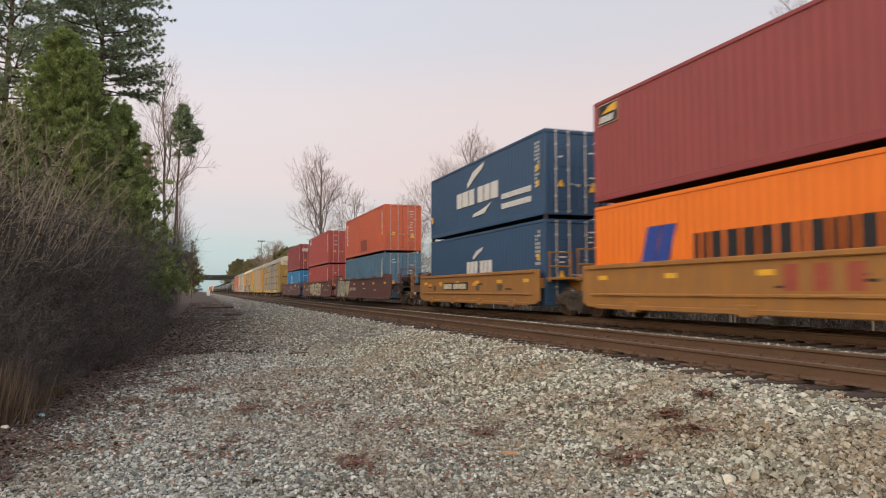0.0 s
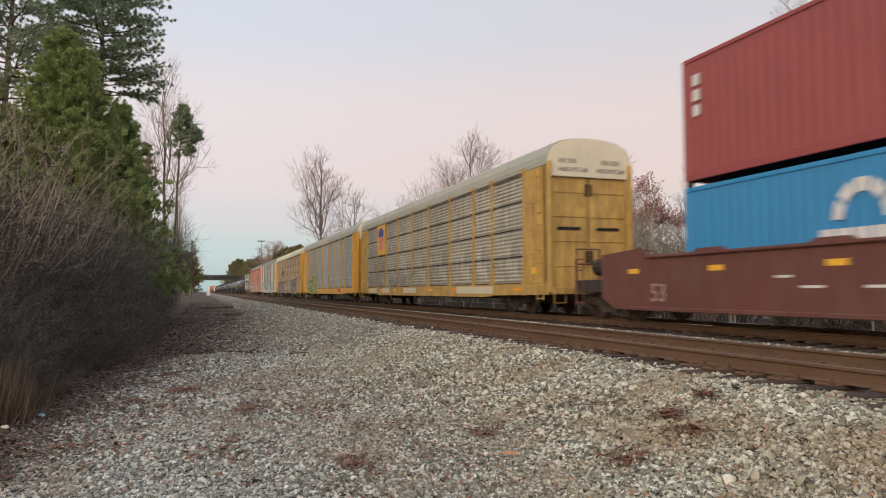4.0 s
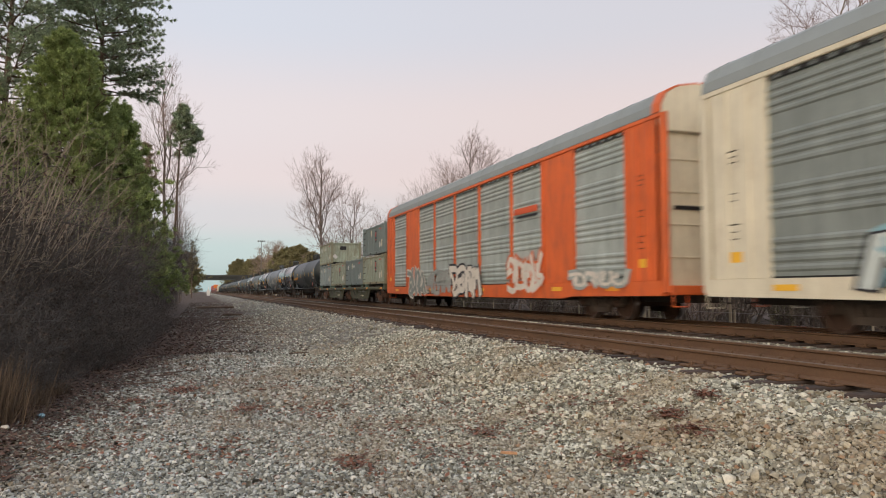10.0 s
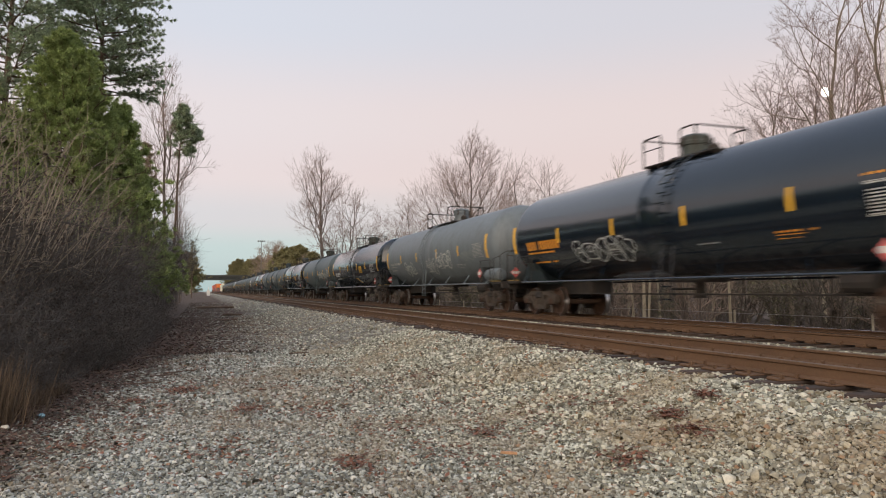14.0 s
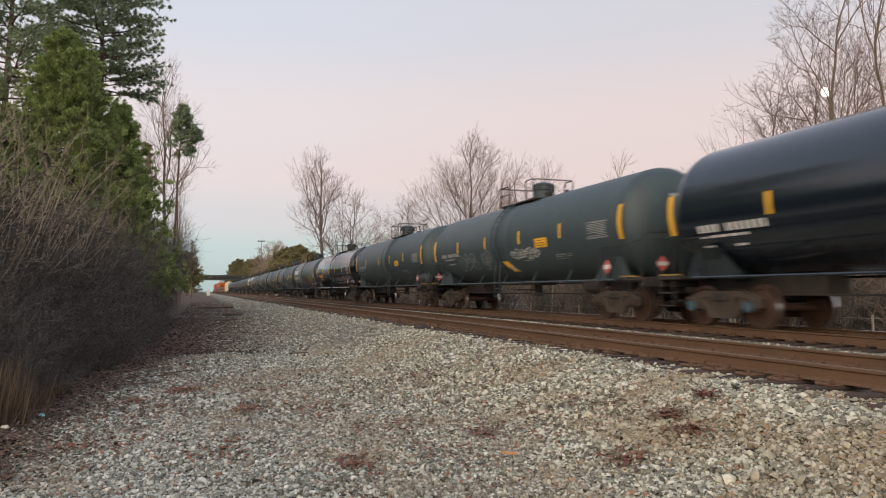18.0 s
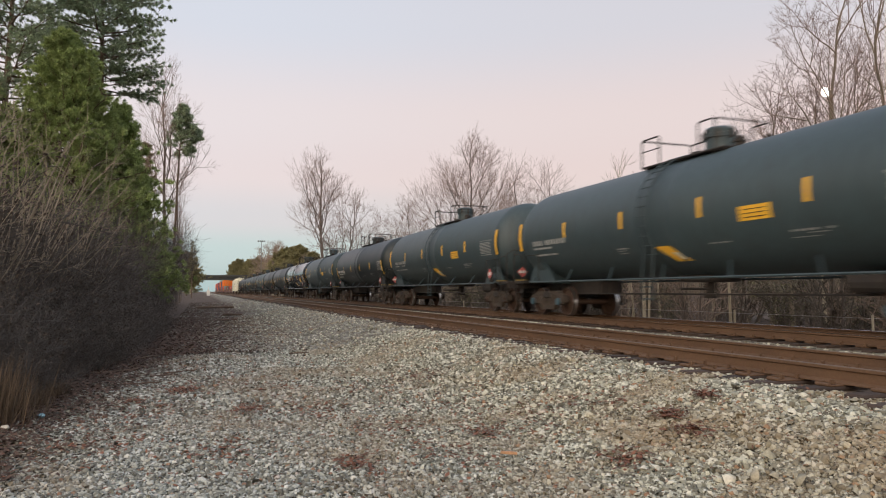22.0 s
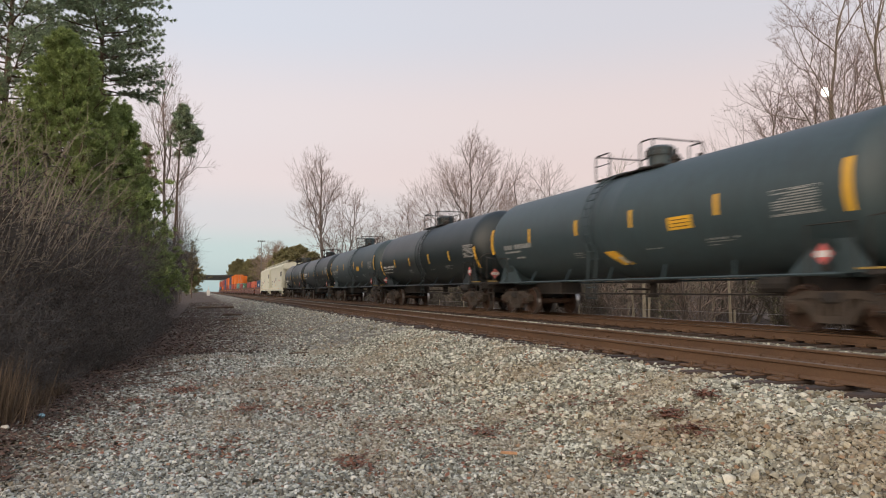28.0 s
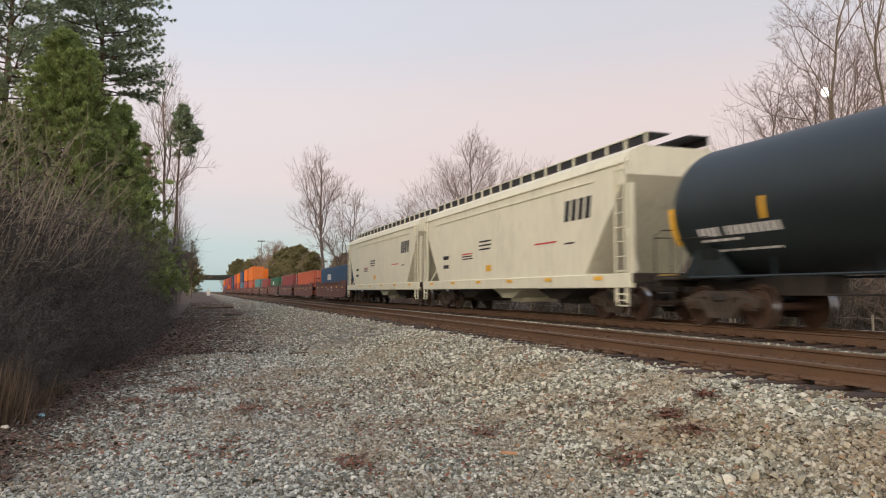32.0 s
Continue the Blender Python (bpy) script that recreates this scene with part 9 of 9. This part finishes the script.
for bearing, dist, tall_, kind_ in ((1.6, 600, 22, fp), (1.9, 590, 24, fp), (2.2, 600, 26, fp), (2.5, 570, 24, fp), (2.9, 560, 26, fp), (3.2, 500, 22, fp), (3.6, 470, 22, fp), (4.0, 430, 20, fp), (4.4, 400, 20, fp),
                                    (4.7, 340, 20, fb), (5.0, 330, 25, fb), (5.3, 300, 23, fb), (5.6, 290, 22, fb), (5.2, 330, 17, fp), (5.9, 280, 17, fp), (6.2, 270, 21, fb), (6.3, 260, 17, fp), (6.7, 250, 17, fp),
                                    (7.1, 235, 16, fp), (7.4, 225, 16, fp), (7.7, 215, 14.5, fp), (8.0, 205, 14, fb), (8.4, 190, 12, fp), (8.9, 140, 8.5, fp), (9.4, 135, 9, fp), (10.0, 125, 8, fp), (10.6, 128, 7.5, fp),
                                    (11.4, 130, 8, fb), (12.2, 120, 8, fb), (-1.0, 240, 14, fp), (-1.4, 320, 18, fp), (-0.8, 390, 16, fb), (-1.8, 280, 17, fb)):
    b_ = radians(bearing + rnd.uniform(-0.12, 0.12))
    fx = dist * math.sin(b_)
    again(kind_, max(fx, 26.0) if 0 < fx else fx, dist * math.cos(b_), tall_ / 20.5, rnd.uniform(0, 360), rnd.uniform(1.0, 1.4))
for k in range(34):
    b_ = radians(-2.4 + 0.36 * k)
    dist = 620 - 9.5 * k + rnd.uniform(-25, 25)
    if -8 < dist * math.sin(b_) < 27:
        continue
    again(fb if k % 3 == 0 or k < 10 else fp, dist * math.sin(b_), dist * math.cos(b_), (0.5 if k < 10 else 0.84 - 0.008 * k) * rnd.uniform(0.85, 1.12), rnd.uniform(0, 360), rnd.uniform(1.1, 1.6))

# ---------------------------------------------------------------- road bridge, mast, moon and small things down the line
BRIDGE_GREY = mat("dark_stained_concrete", (0.075, 0.08, 0.078), 0.85, 0, 0.25, 0.3, 8, 0.2)
CONCRETE = mat("stained_concrete", (0.2, 0.2, 0.19), 0.85, 0, 0.25, 0.3, 8, 0.2)
STEEL_DARK = mat("dark_girder", (0.06, 0.07, 0.07), 0.8, 0, 0.25, 0.5, 8, 0.1)
bridge = tagged(new("road_bridge"), "concrete road bridge with dark girders over the tracks", "bridge")
BY = 425.0
bm = bmesh.new()
box(bm, -60, 34, BY - 5, BY + 5, 8.7, 9.3)
part("deck", bm, BRIDGE_GREY, bridge)
for q in (-5, 5):
    bm = bmesh.new()
    box(bm, -60, 34, BY + q - 0.2, BY + q + 0.2, 9.3, 10.1)
    part("parapet", bm, BRIDGE_GREY, bridge)
for q in (-4, -1.4, 1.4, 4):
    bm = bmesh.new()
    box(bm, -60, 34, BY + q - 0.3, BY + q + 0.3, 7.2, 8.7)
    part("girder", bm, STEEL_DARK, bridge)
for x in (-22, -6, 24.5):
    for q in (-3.5, 3.5):
        bm = bmesh.new()
        tube(bm, [(x, BY + q, -1.5), (x, BY + q, 6.4)], 0.6, 12)
        part("pier", bm, CONCRETE, bridge)
    bm = bmesh.new()
    box(bm, x - 0.7, x + 0.7, BY - 5, BY + 5, 6.4, 7.2)
    part("pier_cap", bm, CONCRETE, bridge)
bm = bmesh.new()
prism(bm, [(30, -1.5), (60, -1.5), (60, 8.6), (36, 8.6)], "y", BY - 9, BY + 9)
part("abutment", bm, CONCRETE, bridge)
# the road's banks on both sides, and a pale car that crosses
for xa, xb in ((-520, -58), (58, 620)):
    bm = bmesh.new()
    prism(bm, [(BY - 24, -1.4), (BY - 5.2, 9.3), (BY + 5.2, 9.3), (BY + 24, -1.4)], "x", xa, xb)
    bank = part("road_bank", bm, mat("grassy_road_bank", (0.11, 0.10, 0.055), 0.95, 0, 0.3, 0.1, 3, 0.2))
    tagged(bank, "grassy bank that carries the road", "embankment", kind="structure")
ROAD_CAR = tagged(new("road_car"), "pale car driving over the road bridge", "car")
CAR_PAINT, CAR_GLASS, TYRE = mat("pale_car_paint", (0.55, 0.56, 0.56), 0.3, 0.2, 0.05, 2, 20, 0), mat("dark_car_glass", (0.02, 0.025, 0.03), 0.1, 0, 0.05, 2, 20, 0), mat("tyre_rubber", (0.02, 0.02, 0.02), 0.9, 0, 0.2, 4, 30, 0.1)
bm = bmesh.new()
prism(bm, [(-2.3, 0.3), (2.3, 0.3), (2.35, 0.75), (1.2, 1.0), (-2.2, 1.0), (-2.35, 0.7)], "y", -0.9, 0.9)
part("body", bm, CAR_PAINT, ROAD_CAR)
bm = bmesh.new()
prism(bm, [(-1.9, 1.0), (1.1, 1.0), (0.4, 1.52), (-1.4, 1.52)], "y", -0.78, 0.78)
part("cabin", bm, CAR_GLASS, ROAD_CAR, "dark glazed cabin")
bm = bmesh.new()
box(bm, -1.35, 0.35, -0.8, 0.8, 1.5, 1.56)
part("roof", bm, CAR_PAINT, ROAD_CAR)
for u in (-1.4, 1.4):
    for v in (-0.8, 0.8):
        bm = bmesh.new()
        lathe_y(bm, [(v - 0.1, 0.05), (v - 0.1, 0.33), (v + 0.1, 0.33), (v + 0.1, 0.05)], 12, u, 0.33)
        part("wheel", bm, TYRE, ROAD_CAR)

mast = tagged(new("light_mast"), "tall steel mast with floodlights", "light mast")
mx, my = 20.6, 262.0
bm = bmesh.new()
tube(bm, [(mx, my, -1.5), (mx, my, 19.2)], [0.16, 0.09], 8)
part("pole", bm, CONCRETE, mast)
for q in (-1.1, -0.35, 0.35, 1.1):
    bm = bmesh.new()
    soft_box(bm, mx + q - 0.2, mx + q + 0.2, my - 0.3, my + 0.15, 18.9, 19.3, 0.06)
    part("floodlight", bm, CONCRETE, mast)
bm = bmesh.new()
box(bm, mx - 1.4, mx + 1.4, my - 0.1, my + 0.1, 18.75, 18.9)
part("crossarm", bm, CONCRETE, mast)

moon_dir = Vector((math.sin(radians(48.1)) * math.cos(radians(14.1)), math.cos(radians(48.1)) * math.cos(radians(14.1)), math.sin(radians(14.1))))
bm = bmesh.new()
bmesh.ops.create_icosphere(bm, subdivisions=4, radius=1500 * 0.0056)
moon = part("moon", bm, mat("moonlit_surface", (1.0, 0.97, 0.9), 1.0, 0, 0.06, 0.05, 0.3, 0, emit=7.0))
moon.location = Vector((0, 0, EYE_Z)) + moon_dir * 1500
tagged(moon, "bright full moon low in the dusk sky", "moon", kind="structure")

WHITE_BOX = mat("white_cabinet_paint", (0.75, 0.74, 0.7), 0.6, 0, 0.1, 2, 20, 0.05)
bm = bmesh.new()
soft_box(bm, -0.55, 0.55, -0.4, 0.4, 0, 2.0, 0.05)
box_ob = part("signal_cabinet", bm, WHITE_BOX)
box_ob.location = (2.6, 262, -0.8)
tagged(box_ob, "white trackside equipment cabinet", "cabinet")
bm = bmesh.new()
soft_box(bm, -0.1, 0.1, -0.1, 0.1, 2.0, 3.2, 0.02)
part("post", bm, WHITE_BOX, box_ob)
sign = tagged(new("roadside_sign"), "orange lit roadside sign above the trees", "sign")
bm = bmesh.new()
tube(bm, [(-4.2, 470, -1), (-4.2, 470, 13.5)], 0.3, 8)
part("pole", bm, CONCRETE, sign)
for z, w in ((14.4, 6.5), (12.8, 3.5)):
    bm = bmesh.new()
    soft_box(bm, -4.2 - w / 2, -4.2 + w / 2, 469.6, 470.4, z, z + 1.1, 0.1)
    part("sign_panel", bm, mat("orange_lit_panel", (1.0, 0.5, 0.2), 0.6, 0, 0.1, 1, 5, 0, emit=0.7), sign)

# pale marker posts and a wire fence beyond the tracks
fence = tagged(new("wire_fence"), "old wire fence with pale posts beyond the tracks", "fence")
for k in range(10):
    y = 9.0 + 5.2 * k
    bm = bmesh.new()
    tube(bm, [(17.2, y, -1.6), (17.2, y, 0.15)], 0.035, 6)
    part("post", bm, BARK_PALE, fence)
for z in (-0.75, -0.35, 0.05):
    bm = bmesh.new()
    tube(bm, [(17.2, 9, z), (17.2, 56, z)], 0.008, 3)
    part("wire", bm, ROD_STEEL, fence)
# ---------------------------------------------------------------- loose stone, leaves and scraps


def stone_mat():
    m = bpy.data.materials.new("ballast_stone")
    m.use_nodes = True
    n, l = m.node_tree.nodes, m.node_tree.links
    b = n["Principled BSDF"]
    b.inputs["Roughness"].default_value = 0.9
    rmp = n.new("ShaderNodeValToRGB")
    cols = ((0.0, (0.085, 0.08, 0.066)), (0.22, (0.18, 0.18, 0.15)), (0.52, (0.31, 0.315, 0.27)), (0.8, (0.49, 0.495, 0.435)), (0.95, (0.62, 0.61, 0.56)), (0.97, (0.22, 0.12, 0.08)), (1.0, (0.30, 0.19, 0.12)))
    ee = rmp.color_ramp.elements
    while len(ee) < len(cols):
        ee.new(0.5)
    for e, (at, c_) in zip(ee, cols):
        e.position, e.color = at, (*c_, 1)
    l.new(n.new("ShaderNodeNewGeometry").outputs["Random Per Island"], rmp.inputs[0])
    t = n.new("ShaderNodeTexNoise")
    t.inputs["Scale"].default_value, t.inputs["Detail"].default_value = 0.8, 6
    co = n.new("ShaderNodeTexCoord").outputs["Object"]
    l.new(co, t.inputs["Vector"])
    mr = n.new("ShaderNodeMapRange")
    mr.inputs[1].default_value, mr.inputs[2].default_value = 0.46, 0.70
    mr.inputs[4].default_value = 0.7
    l.new(t.outputs["Fac"], mr.inputs[0])
    mx_ = n.new("ShaderNodeMixRGB")
    mx_.inputs[2].default_value = (0.25, 0.19, 0.125, 1)
    l.new(mr.outputs[0], mx_.inputs[0])
    l.new(rmp.outputs[0], mx_.inputs[1])
    t2_ = n.new("ShaderNodeTexNoise")
    t2_.inputs["Scale"].default_value = 60
    l.new(co, t2_.inputs["Vector"])
    mul = n.new("ShaderNodeMixRGB")
    mul.blend_type, mul.inputs[0].default_value = "MULTIPLY", 0.5
    l.new(mx_.outputs[0], mul.inputs[1])
    l.new(t2_.outputs["Fac"], mul.inputs[2])
    br = n.new("ShaderNodeMixRGB")
    br.blend_type, br.inputs[0].default_value = "MULTIPLY", 1.0
    # the tint turns lighter and yellower towards the track's shoulder
    sx = n.new("ShaderNodeSeparateXYZ")
    l.new(co, sx.inputs[0])
    sh = n.new("ShaderNodeMapRange")
    sh.inputs[1].default_value, sh.inputs[2].default_value = 0.8, 3.8
    l.new(sx.outputs["X"], sh.inputs[0])
    tint = n.new("ShaderNodeMixRGB")
    tint.inputs[1].default_value, tint.inputs[2].default_value = (1.46, 1.48, 1.50, 1), (1.66, 1.63, 1.50, 1)
    l.new(sh.outputs[0], tint.inputs[0])
    l.new(tint.outputs[0], br.inputs[2])
    l.new(mul.outputs[0], br.inputs[1])
    l.new(br.outputs[0], b.inputs["Base Color"])
    return m


BALLAST = stone_mat()


def wedge(r0, r1, x_lo=-9.0, x_hi=6.06):
    def pick(rs, n):
        az = np.radians(rs.uniform(-17, 54, n))
        r = np.sqrt(rs.uniform(r0 * r0, r1 * r1, n))
        x, y = r * np.sin(az), r * np.cos(az)
        low = np.maximum(np.minimum(3.2, -2.75 + 0.12 * y), x_lo) + 0.25 * np.sin(y * 2.1) + rs.normal(0.1, 0.28, n)
        keep = (x < x_hi + 0.12 * np.sin(y * 11.9)) & (x > low)
        return np.stack([x[keep], y[keep]], -1)
    return pick


def band(x0, x1, y0, y1):
    def pick(rs, n):
        return np.stack([rs.uniform(x0, x1, n), rs.uniform(y0, y1, n)], -1)
    return pick


stones("near_gravel", 104000, wedge(4.0, 9.5), 0.0155, 1, BALLAST, "flake", "loose grey crushed stone", 0.45)
stones("mid_gravel", 92000, wedge(9.5, 19.0), 0.021, 2, BALLAST, "flake", "loose grey crushed stone", 0.4)
stones("shoulder_gravel", 24000, wedge(4.0, 14.0, 3.3, 6.0), 0.024, 6, BALLAST, "flake", "coarse pale crushed stone on the track shoulder", 0.5)
stones("distant_gravel", 15000, wedge(48.0, 85.0), 0.045, 5, BALLAST, "flake", "loose grey crushed stone", 0.3)
stones("far_gravel", 50000, wedge(19.0, 48.0), 0.028, 3, BALLAST, "flake", "loose grey crushed stone", 0.3)
stones("between_tracks_gravel", 16000, band(8.9, 10.3, 5, 45), 0.026, 4, BALLAST, "flake", "grey ballast between the tracks", 0.3)


def foot_strip(rs, n):
    """The litter strip between thicket and gravel."""
    y = 7.0 + 40 * rs.uniform(0, 1, n) ** 1.5
    hi = np.minimum(3.2, -2.75 + 0.12 * y) + 0.3
    return np.stack([hi - (0.4 + 0.035 * y) * np.abs(rs.normal(0, 0.8, n)), y], -1)


stones("strip_stones", 5500, foot_strip, 0.02, 8, BALLAST, "flake", "scattered stones among leaf litter", 0.3)


# fallen leaves, twigs and scraps on the gravel
def litter(name, n, pick, size, seed, material, label, lift=0.03):
    rs, rnd_ = np.random.RandomState(seed), random.Random(seed)
    pile = Pile()
    for x, y in pick(rs, n):
        c_ = Vector((x, y, ground_z(x, y) + lift + rnd_.uniform(0, 0.02)))
        a = rnd_.uniform(0, 6.28)
        u = Vector((math.cos(a), math.sin(a), rnd_.uniform(-0.4, 0.4))) * size * rnd_.uniform(0.5, 1.3)
        v = Vector((-math.sin(a), math.cos(a), rnd_.uniform(-0.4, 0.4))) * size * rnd_.uniform(0.5, 1.0)
        pile.quad(c_, u, v)
    ob = new(name, pile.mesh(name, material))
    return tagged(ob, label, "leaves", kind="stuff")


LEAF_RED = mat("red_brown_fallen_leaves", (0.17, 0.075, 0.045), 0.85, 0, 0.25, 3, 20, 0, spread=0.5, island=True)
PATCHES = ((-0.82, 10.6, 0.16), (-0.33, 11.4, 0.2), (-0.2, 11.6, 0.2), (4.96, 6.04, 0.1), (4.22, 5.34, 0.14), (3.5, 5.3, 0.2), (4.4, 5.9, 0.13), (2.9, 7.0, 0.2), (0.6, 9.4, 0.25), (1.3, 6.2, 0.2),
           (-0.6, 9.6, 0.45), (0.3, 12.5, 0.7), (1.4, 9.0, 0.5), (2.0, 7.6, 0.55), (3.1, 8.4, 0.6), (3.6, 7.2, 0.4), (1.2, 11.2, 0.7), (2.6, 10.8, 0.8), (0.2, 15.5, 1.2), (3.6, 11.5, 0.5), (2.2, 6.3, 0.45),
           (-0.9, 7.7, 0.5), (0.3, 7.2, 0.4), (4.3, 7.0, 0.35), (0.8, 19.0, 1.6), (1.6, 24.0, 2.2), (1.0, 30.0, 3.0))


def patchy(rs, n):
    out = []
    for k in range(n):
        px_, py_, r_ = PATCHES[rs.randint(len(PATCHES))]
        out.append((px_ + rs.normal(0, r_ * 0.55), py_ + rs.normal(0, r_ * 0.9)))
    return np.array(out)


def strip_left(rs, n):
    y = 6.5 + 36 * rs.uniform(0, 1, n) ** 1.6
    lo = np.array([edge_x(v) for v in y])
    x = lo - 0.3 + (np.minimum(3.2, -2.75 + 0.12 * y) - lo + 0.45) * np.abs(rs.normal(0.0, 0.65, n))
    return np.stack([x, y], -1)


def anywhere(rs, n):
    return wedge(4.2, 16.0)(rs, n)


litter("fallen_leaves", 3600, patchy, 0.034, 11, LEAF_RED, "red-brown fallen leaves in loose patches on the gravel", 0.045)
# brown of real litter, deepened to take in shade at the thicket's foot
LITTER = mat("brown_leaf_litter", (0.088, 0.052, 0.036), 0.9, 0, 0.3, 3, 20, 0, spread=0.5, island=True)
litter("leaf_litter", 24000, strip_left, 0.04, 12, LITTER, "brown leaf litter along the thicket's foot", 0.04)
litter("strewn_leaves", 2200, anywhere, 0.026, 13, LEAF_RED, "single brown leaves strewn over the gravel", 0.05)

litter("leaf_crumbs", 9000, wedge(7.5, 30.0, x_hi=4.5), 0.017, 14, mat("brown_leaf_crumbs", (0.19, 0.115, 0.075), 0.9, 0, 0.3, 3, 20, 0, spread=0.5, island=True), "crumbled brown leaves and bark among the gravel", 0.045)


def worn_way(rs, n):
    """The trodden strip farther on, between thicket and track."""
    y = 18 + 82 * rs.uniform(0, 1, n) ** 1.5
    return np.stack([-1.2 + np.minimum(np.abs(rs.normal(0, 1.0, n)), 2.6) * (1.2 + 0.014 * y), y], -1)


stones("worn_way_gravel", 9000, worn_way, 0.022, 21, BALLAST, "flake", "trodden grey stone among leaf litter", 0.3)
litter("worn_way_leaves", 15000, worn_way, 0.055, 22, LITTER, "brown leaves trodden into the strip by the thicket", 0.05)

rnd = random.Random(77)
LOG = mat("dead_wood", (0.13, 0.09, 0.065), 0.9, 0, 0.3, 3, 30, 0.4)
for k, (x, y, ln, turn, r_) in enumerate(((1.3, 66.0, 3.2, 22, 0.13), (1.4, 38.5, 1.0, 30, 0.06), (1.9, 46.0, 1.2, 160, 0.08), (-0.6, 13.7, 0.5, 20, 0.016), (-0.35, 14.2, 0.6, 35, 0.018), (-0.9, 12.6, 0.55, 15, 0.018),
                                          (-1.5, 14.6, 0.9, 40, 0.025), (-1.2, 17.4, 1.0, 55, 0.03), (0.9, 11.2, 0.24, 0, 0.014), (-2.0, 10.0, 0.7, 10, 0.02), (2.3, 17.5, 0.5, 20, 0.02))):
    bm = bmesh.new()
    pts = [(ln * (q / 4 - 0.5), rnd.uniform(-0.09, 0.09) * ln, r_ * 0.7 + rnd.uniform(-0.1, 0.2) * r_) for q in range(5)]
    tube(bm, pts, [r_ * rnd.uniform(0.6, 1.0) for _ in pts], 7)
    ob = part("fallen_branch", bm, LOG)
    ob.matrix_basis = pose(x, y, ground_z(x, y) + 0.03, 0, 0, turn)
    tagged(ob, "dead brown branch lying on the ground", "branch", "fallen branches by the thicket")

# a clump of dry grass and small scraps at the thicket's foot
gp = Pile()
for k in range(420):
    a, r_ = rnd.uniform(0, 6.28), abs(rnd.gauss(0, 0.22))
    p = Vector((math.cos(a) * r_, math.sin(a) * r_, 0))
    tip = p + Vector((math.cos(a) * rnd.uniform(0.02, 0.3), math.sin(a) * rnd.uniform(0.02, 0.3), rnd.uniform(0.35, 0.85)))
    gp.spike(p, tip, 0.008, Vector((rnd.uniform(-1, 1), rnd.uniform(-1, 1), 0)).normalized())
gm = gp.mesh("grass_clump", DRY_GRASS)
for k, (x, y, s) in enumerate(((-2.2, 9.3, 0.9), (-2.35, 9.7, 1.1), (-2.55, 9.2, 0.9), (-2.05, 10.6, 0.5), (-1.95, 11.6, 0.4))):
    g = new("grass_clump", gm)
    g.matrix_basis = pose(x, y, ground_z(x, y) - 0.02, 0, 0, 50 * k) @ Matrix.Diagonal((s, s, s, 1))
    tagged(g, "clump of dry tan grass by the thicket", "grass", "grass clumps by the thicket")
CHIP = mat("split_orange_wood", (0.5, 0.28, 0.15), 0.8, 0, 0.3, 20, 80, 0.2)
bm = bmesh.new()
prism(bm, [(-0.075, -0.012), (-0.03, -0.018), (0.08, -0.01), (0.07, 0.008), (0.0, 0.016), (-0.07, 0.012)], "z", 0.0, 0.02)
chip = part("wood_chip", bm, CHIP)
chip.matrix_basis = pose(2.7, 5.98, ground_z(2.7, 5.98) + 0.06, 6, 4, -19)
tagged(chip, "splintered orange wood chip on the gravel", "wood chip")
for x, y, col, nm, lb in ((-1.78, 9.65, (0.25, 0.42, 0.48), "crumpled_wrapper", "pale blue crumpled wrapper on the litter"), (-2.15, 9.25, (0.16, 0.26, 0.38), "crushed_can", "blue crushed drink can"),
                          (-2.0, 8.95, (0.6, 0.55, 0.45), "paper_scrap", "dirty white paper scrap")):
    bm = bmesh.new()
    bmesh.ops.create_icosphere(bm, subdivisions=2, radius=0.045)
    for v in bm.verts:
        v.co *= 1 + 0.35 * noise.noise(v.co * 30)
        v.co.z *= 0.6
    ob = part(nm, bm, mat(nm + "_surface", col, 0.5, 0, 0.3, 20, 60, 0.2))
    ob.location = (x, y, ground_z(x, y) + 0.06)
    tagged(ob, lb, "litter")


def motions():
    """The train runs at one speed; the wheels turn while they pass near."""
    for ob, y in MOVERS:
        walk(ob, [(0.0, pose(TRAIN_X, y, ob.location.z)), (CLIP, pose(TRAIN_X, y - SPEED * CLIP, ob.location.z))])
    for w, yc, yl in WHEELS:
        x, y, z = w.location
        t0, t1 = (yc + yl - 55.0) / SPEED, (yc + yl - 4.0) / SPEED
        if t1 < 0 or t0 > CLIP:
            continue
        a, b_ = frame(max(t0, 0.0)), frame(min(t1, CLIP))
        rows = [((k - 1) / FPS, pose(x, y, z, math.degrees((k - a) / FPS * SPEED / 0.458))) for k in range(a, b_ + 1)]
        if a > 1:
            rows.insert(0, (0.0, pose(x, y, z)))
        if b_ < frame(CLIP):
            rows.append((CLIP, rows[-1][1]))
        walk(w, rows)


    walk(ROAD_CAR, [(0.0, pose(-181.8, BY, 9.3)), (CLIP, pose(307.8, BY, 9.3))])


motions()
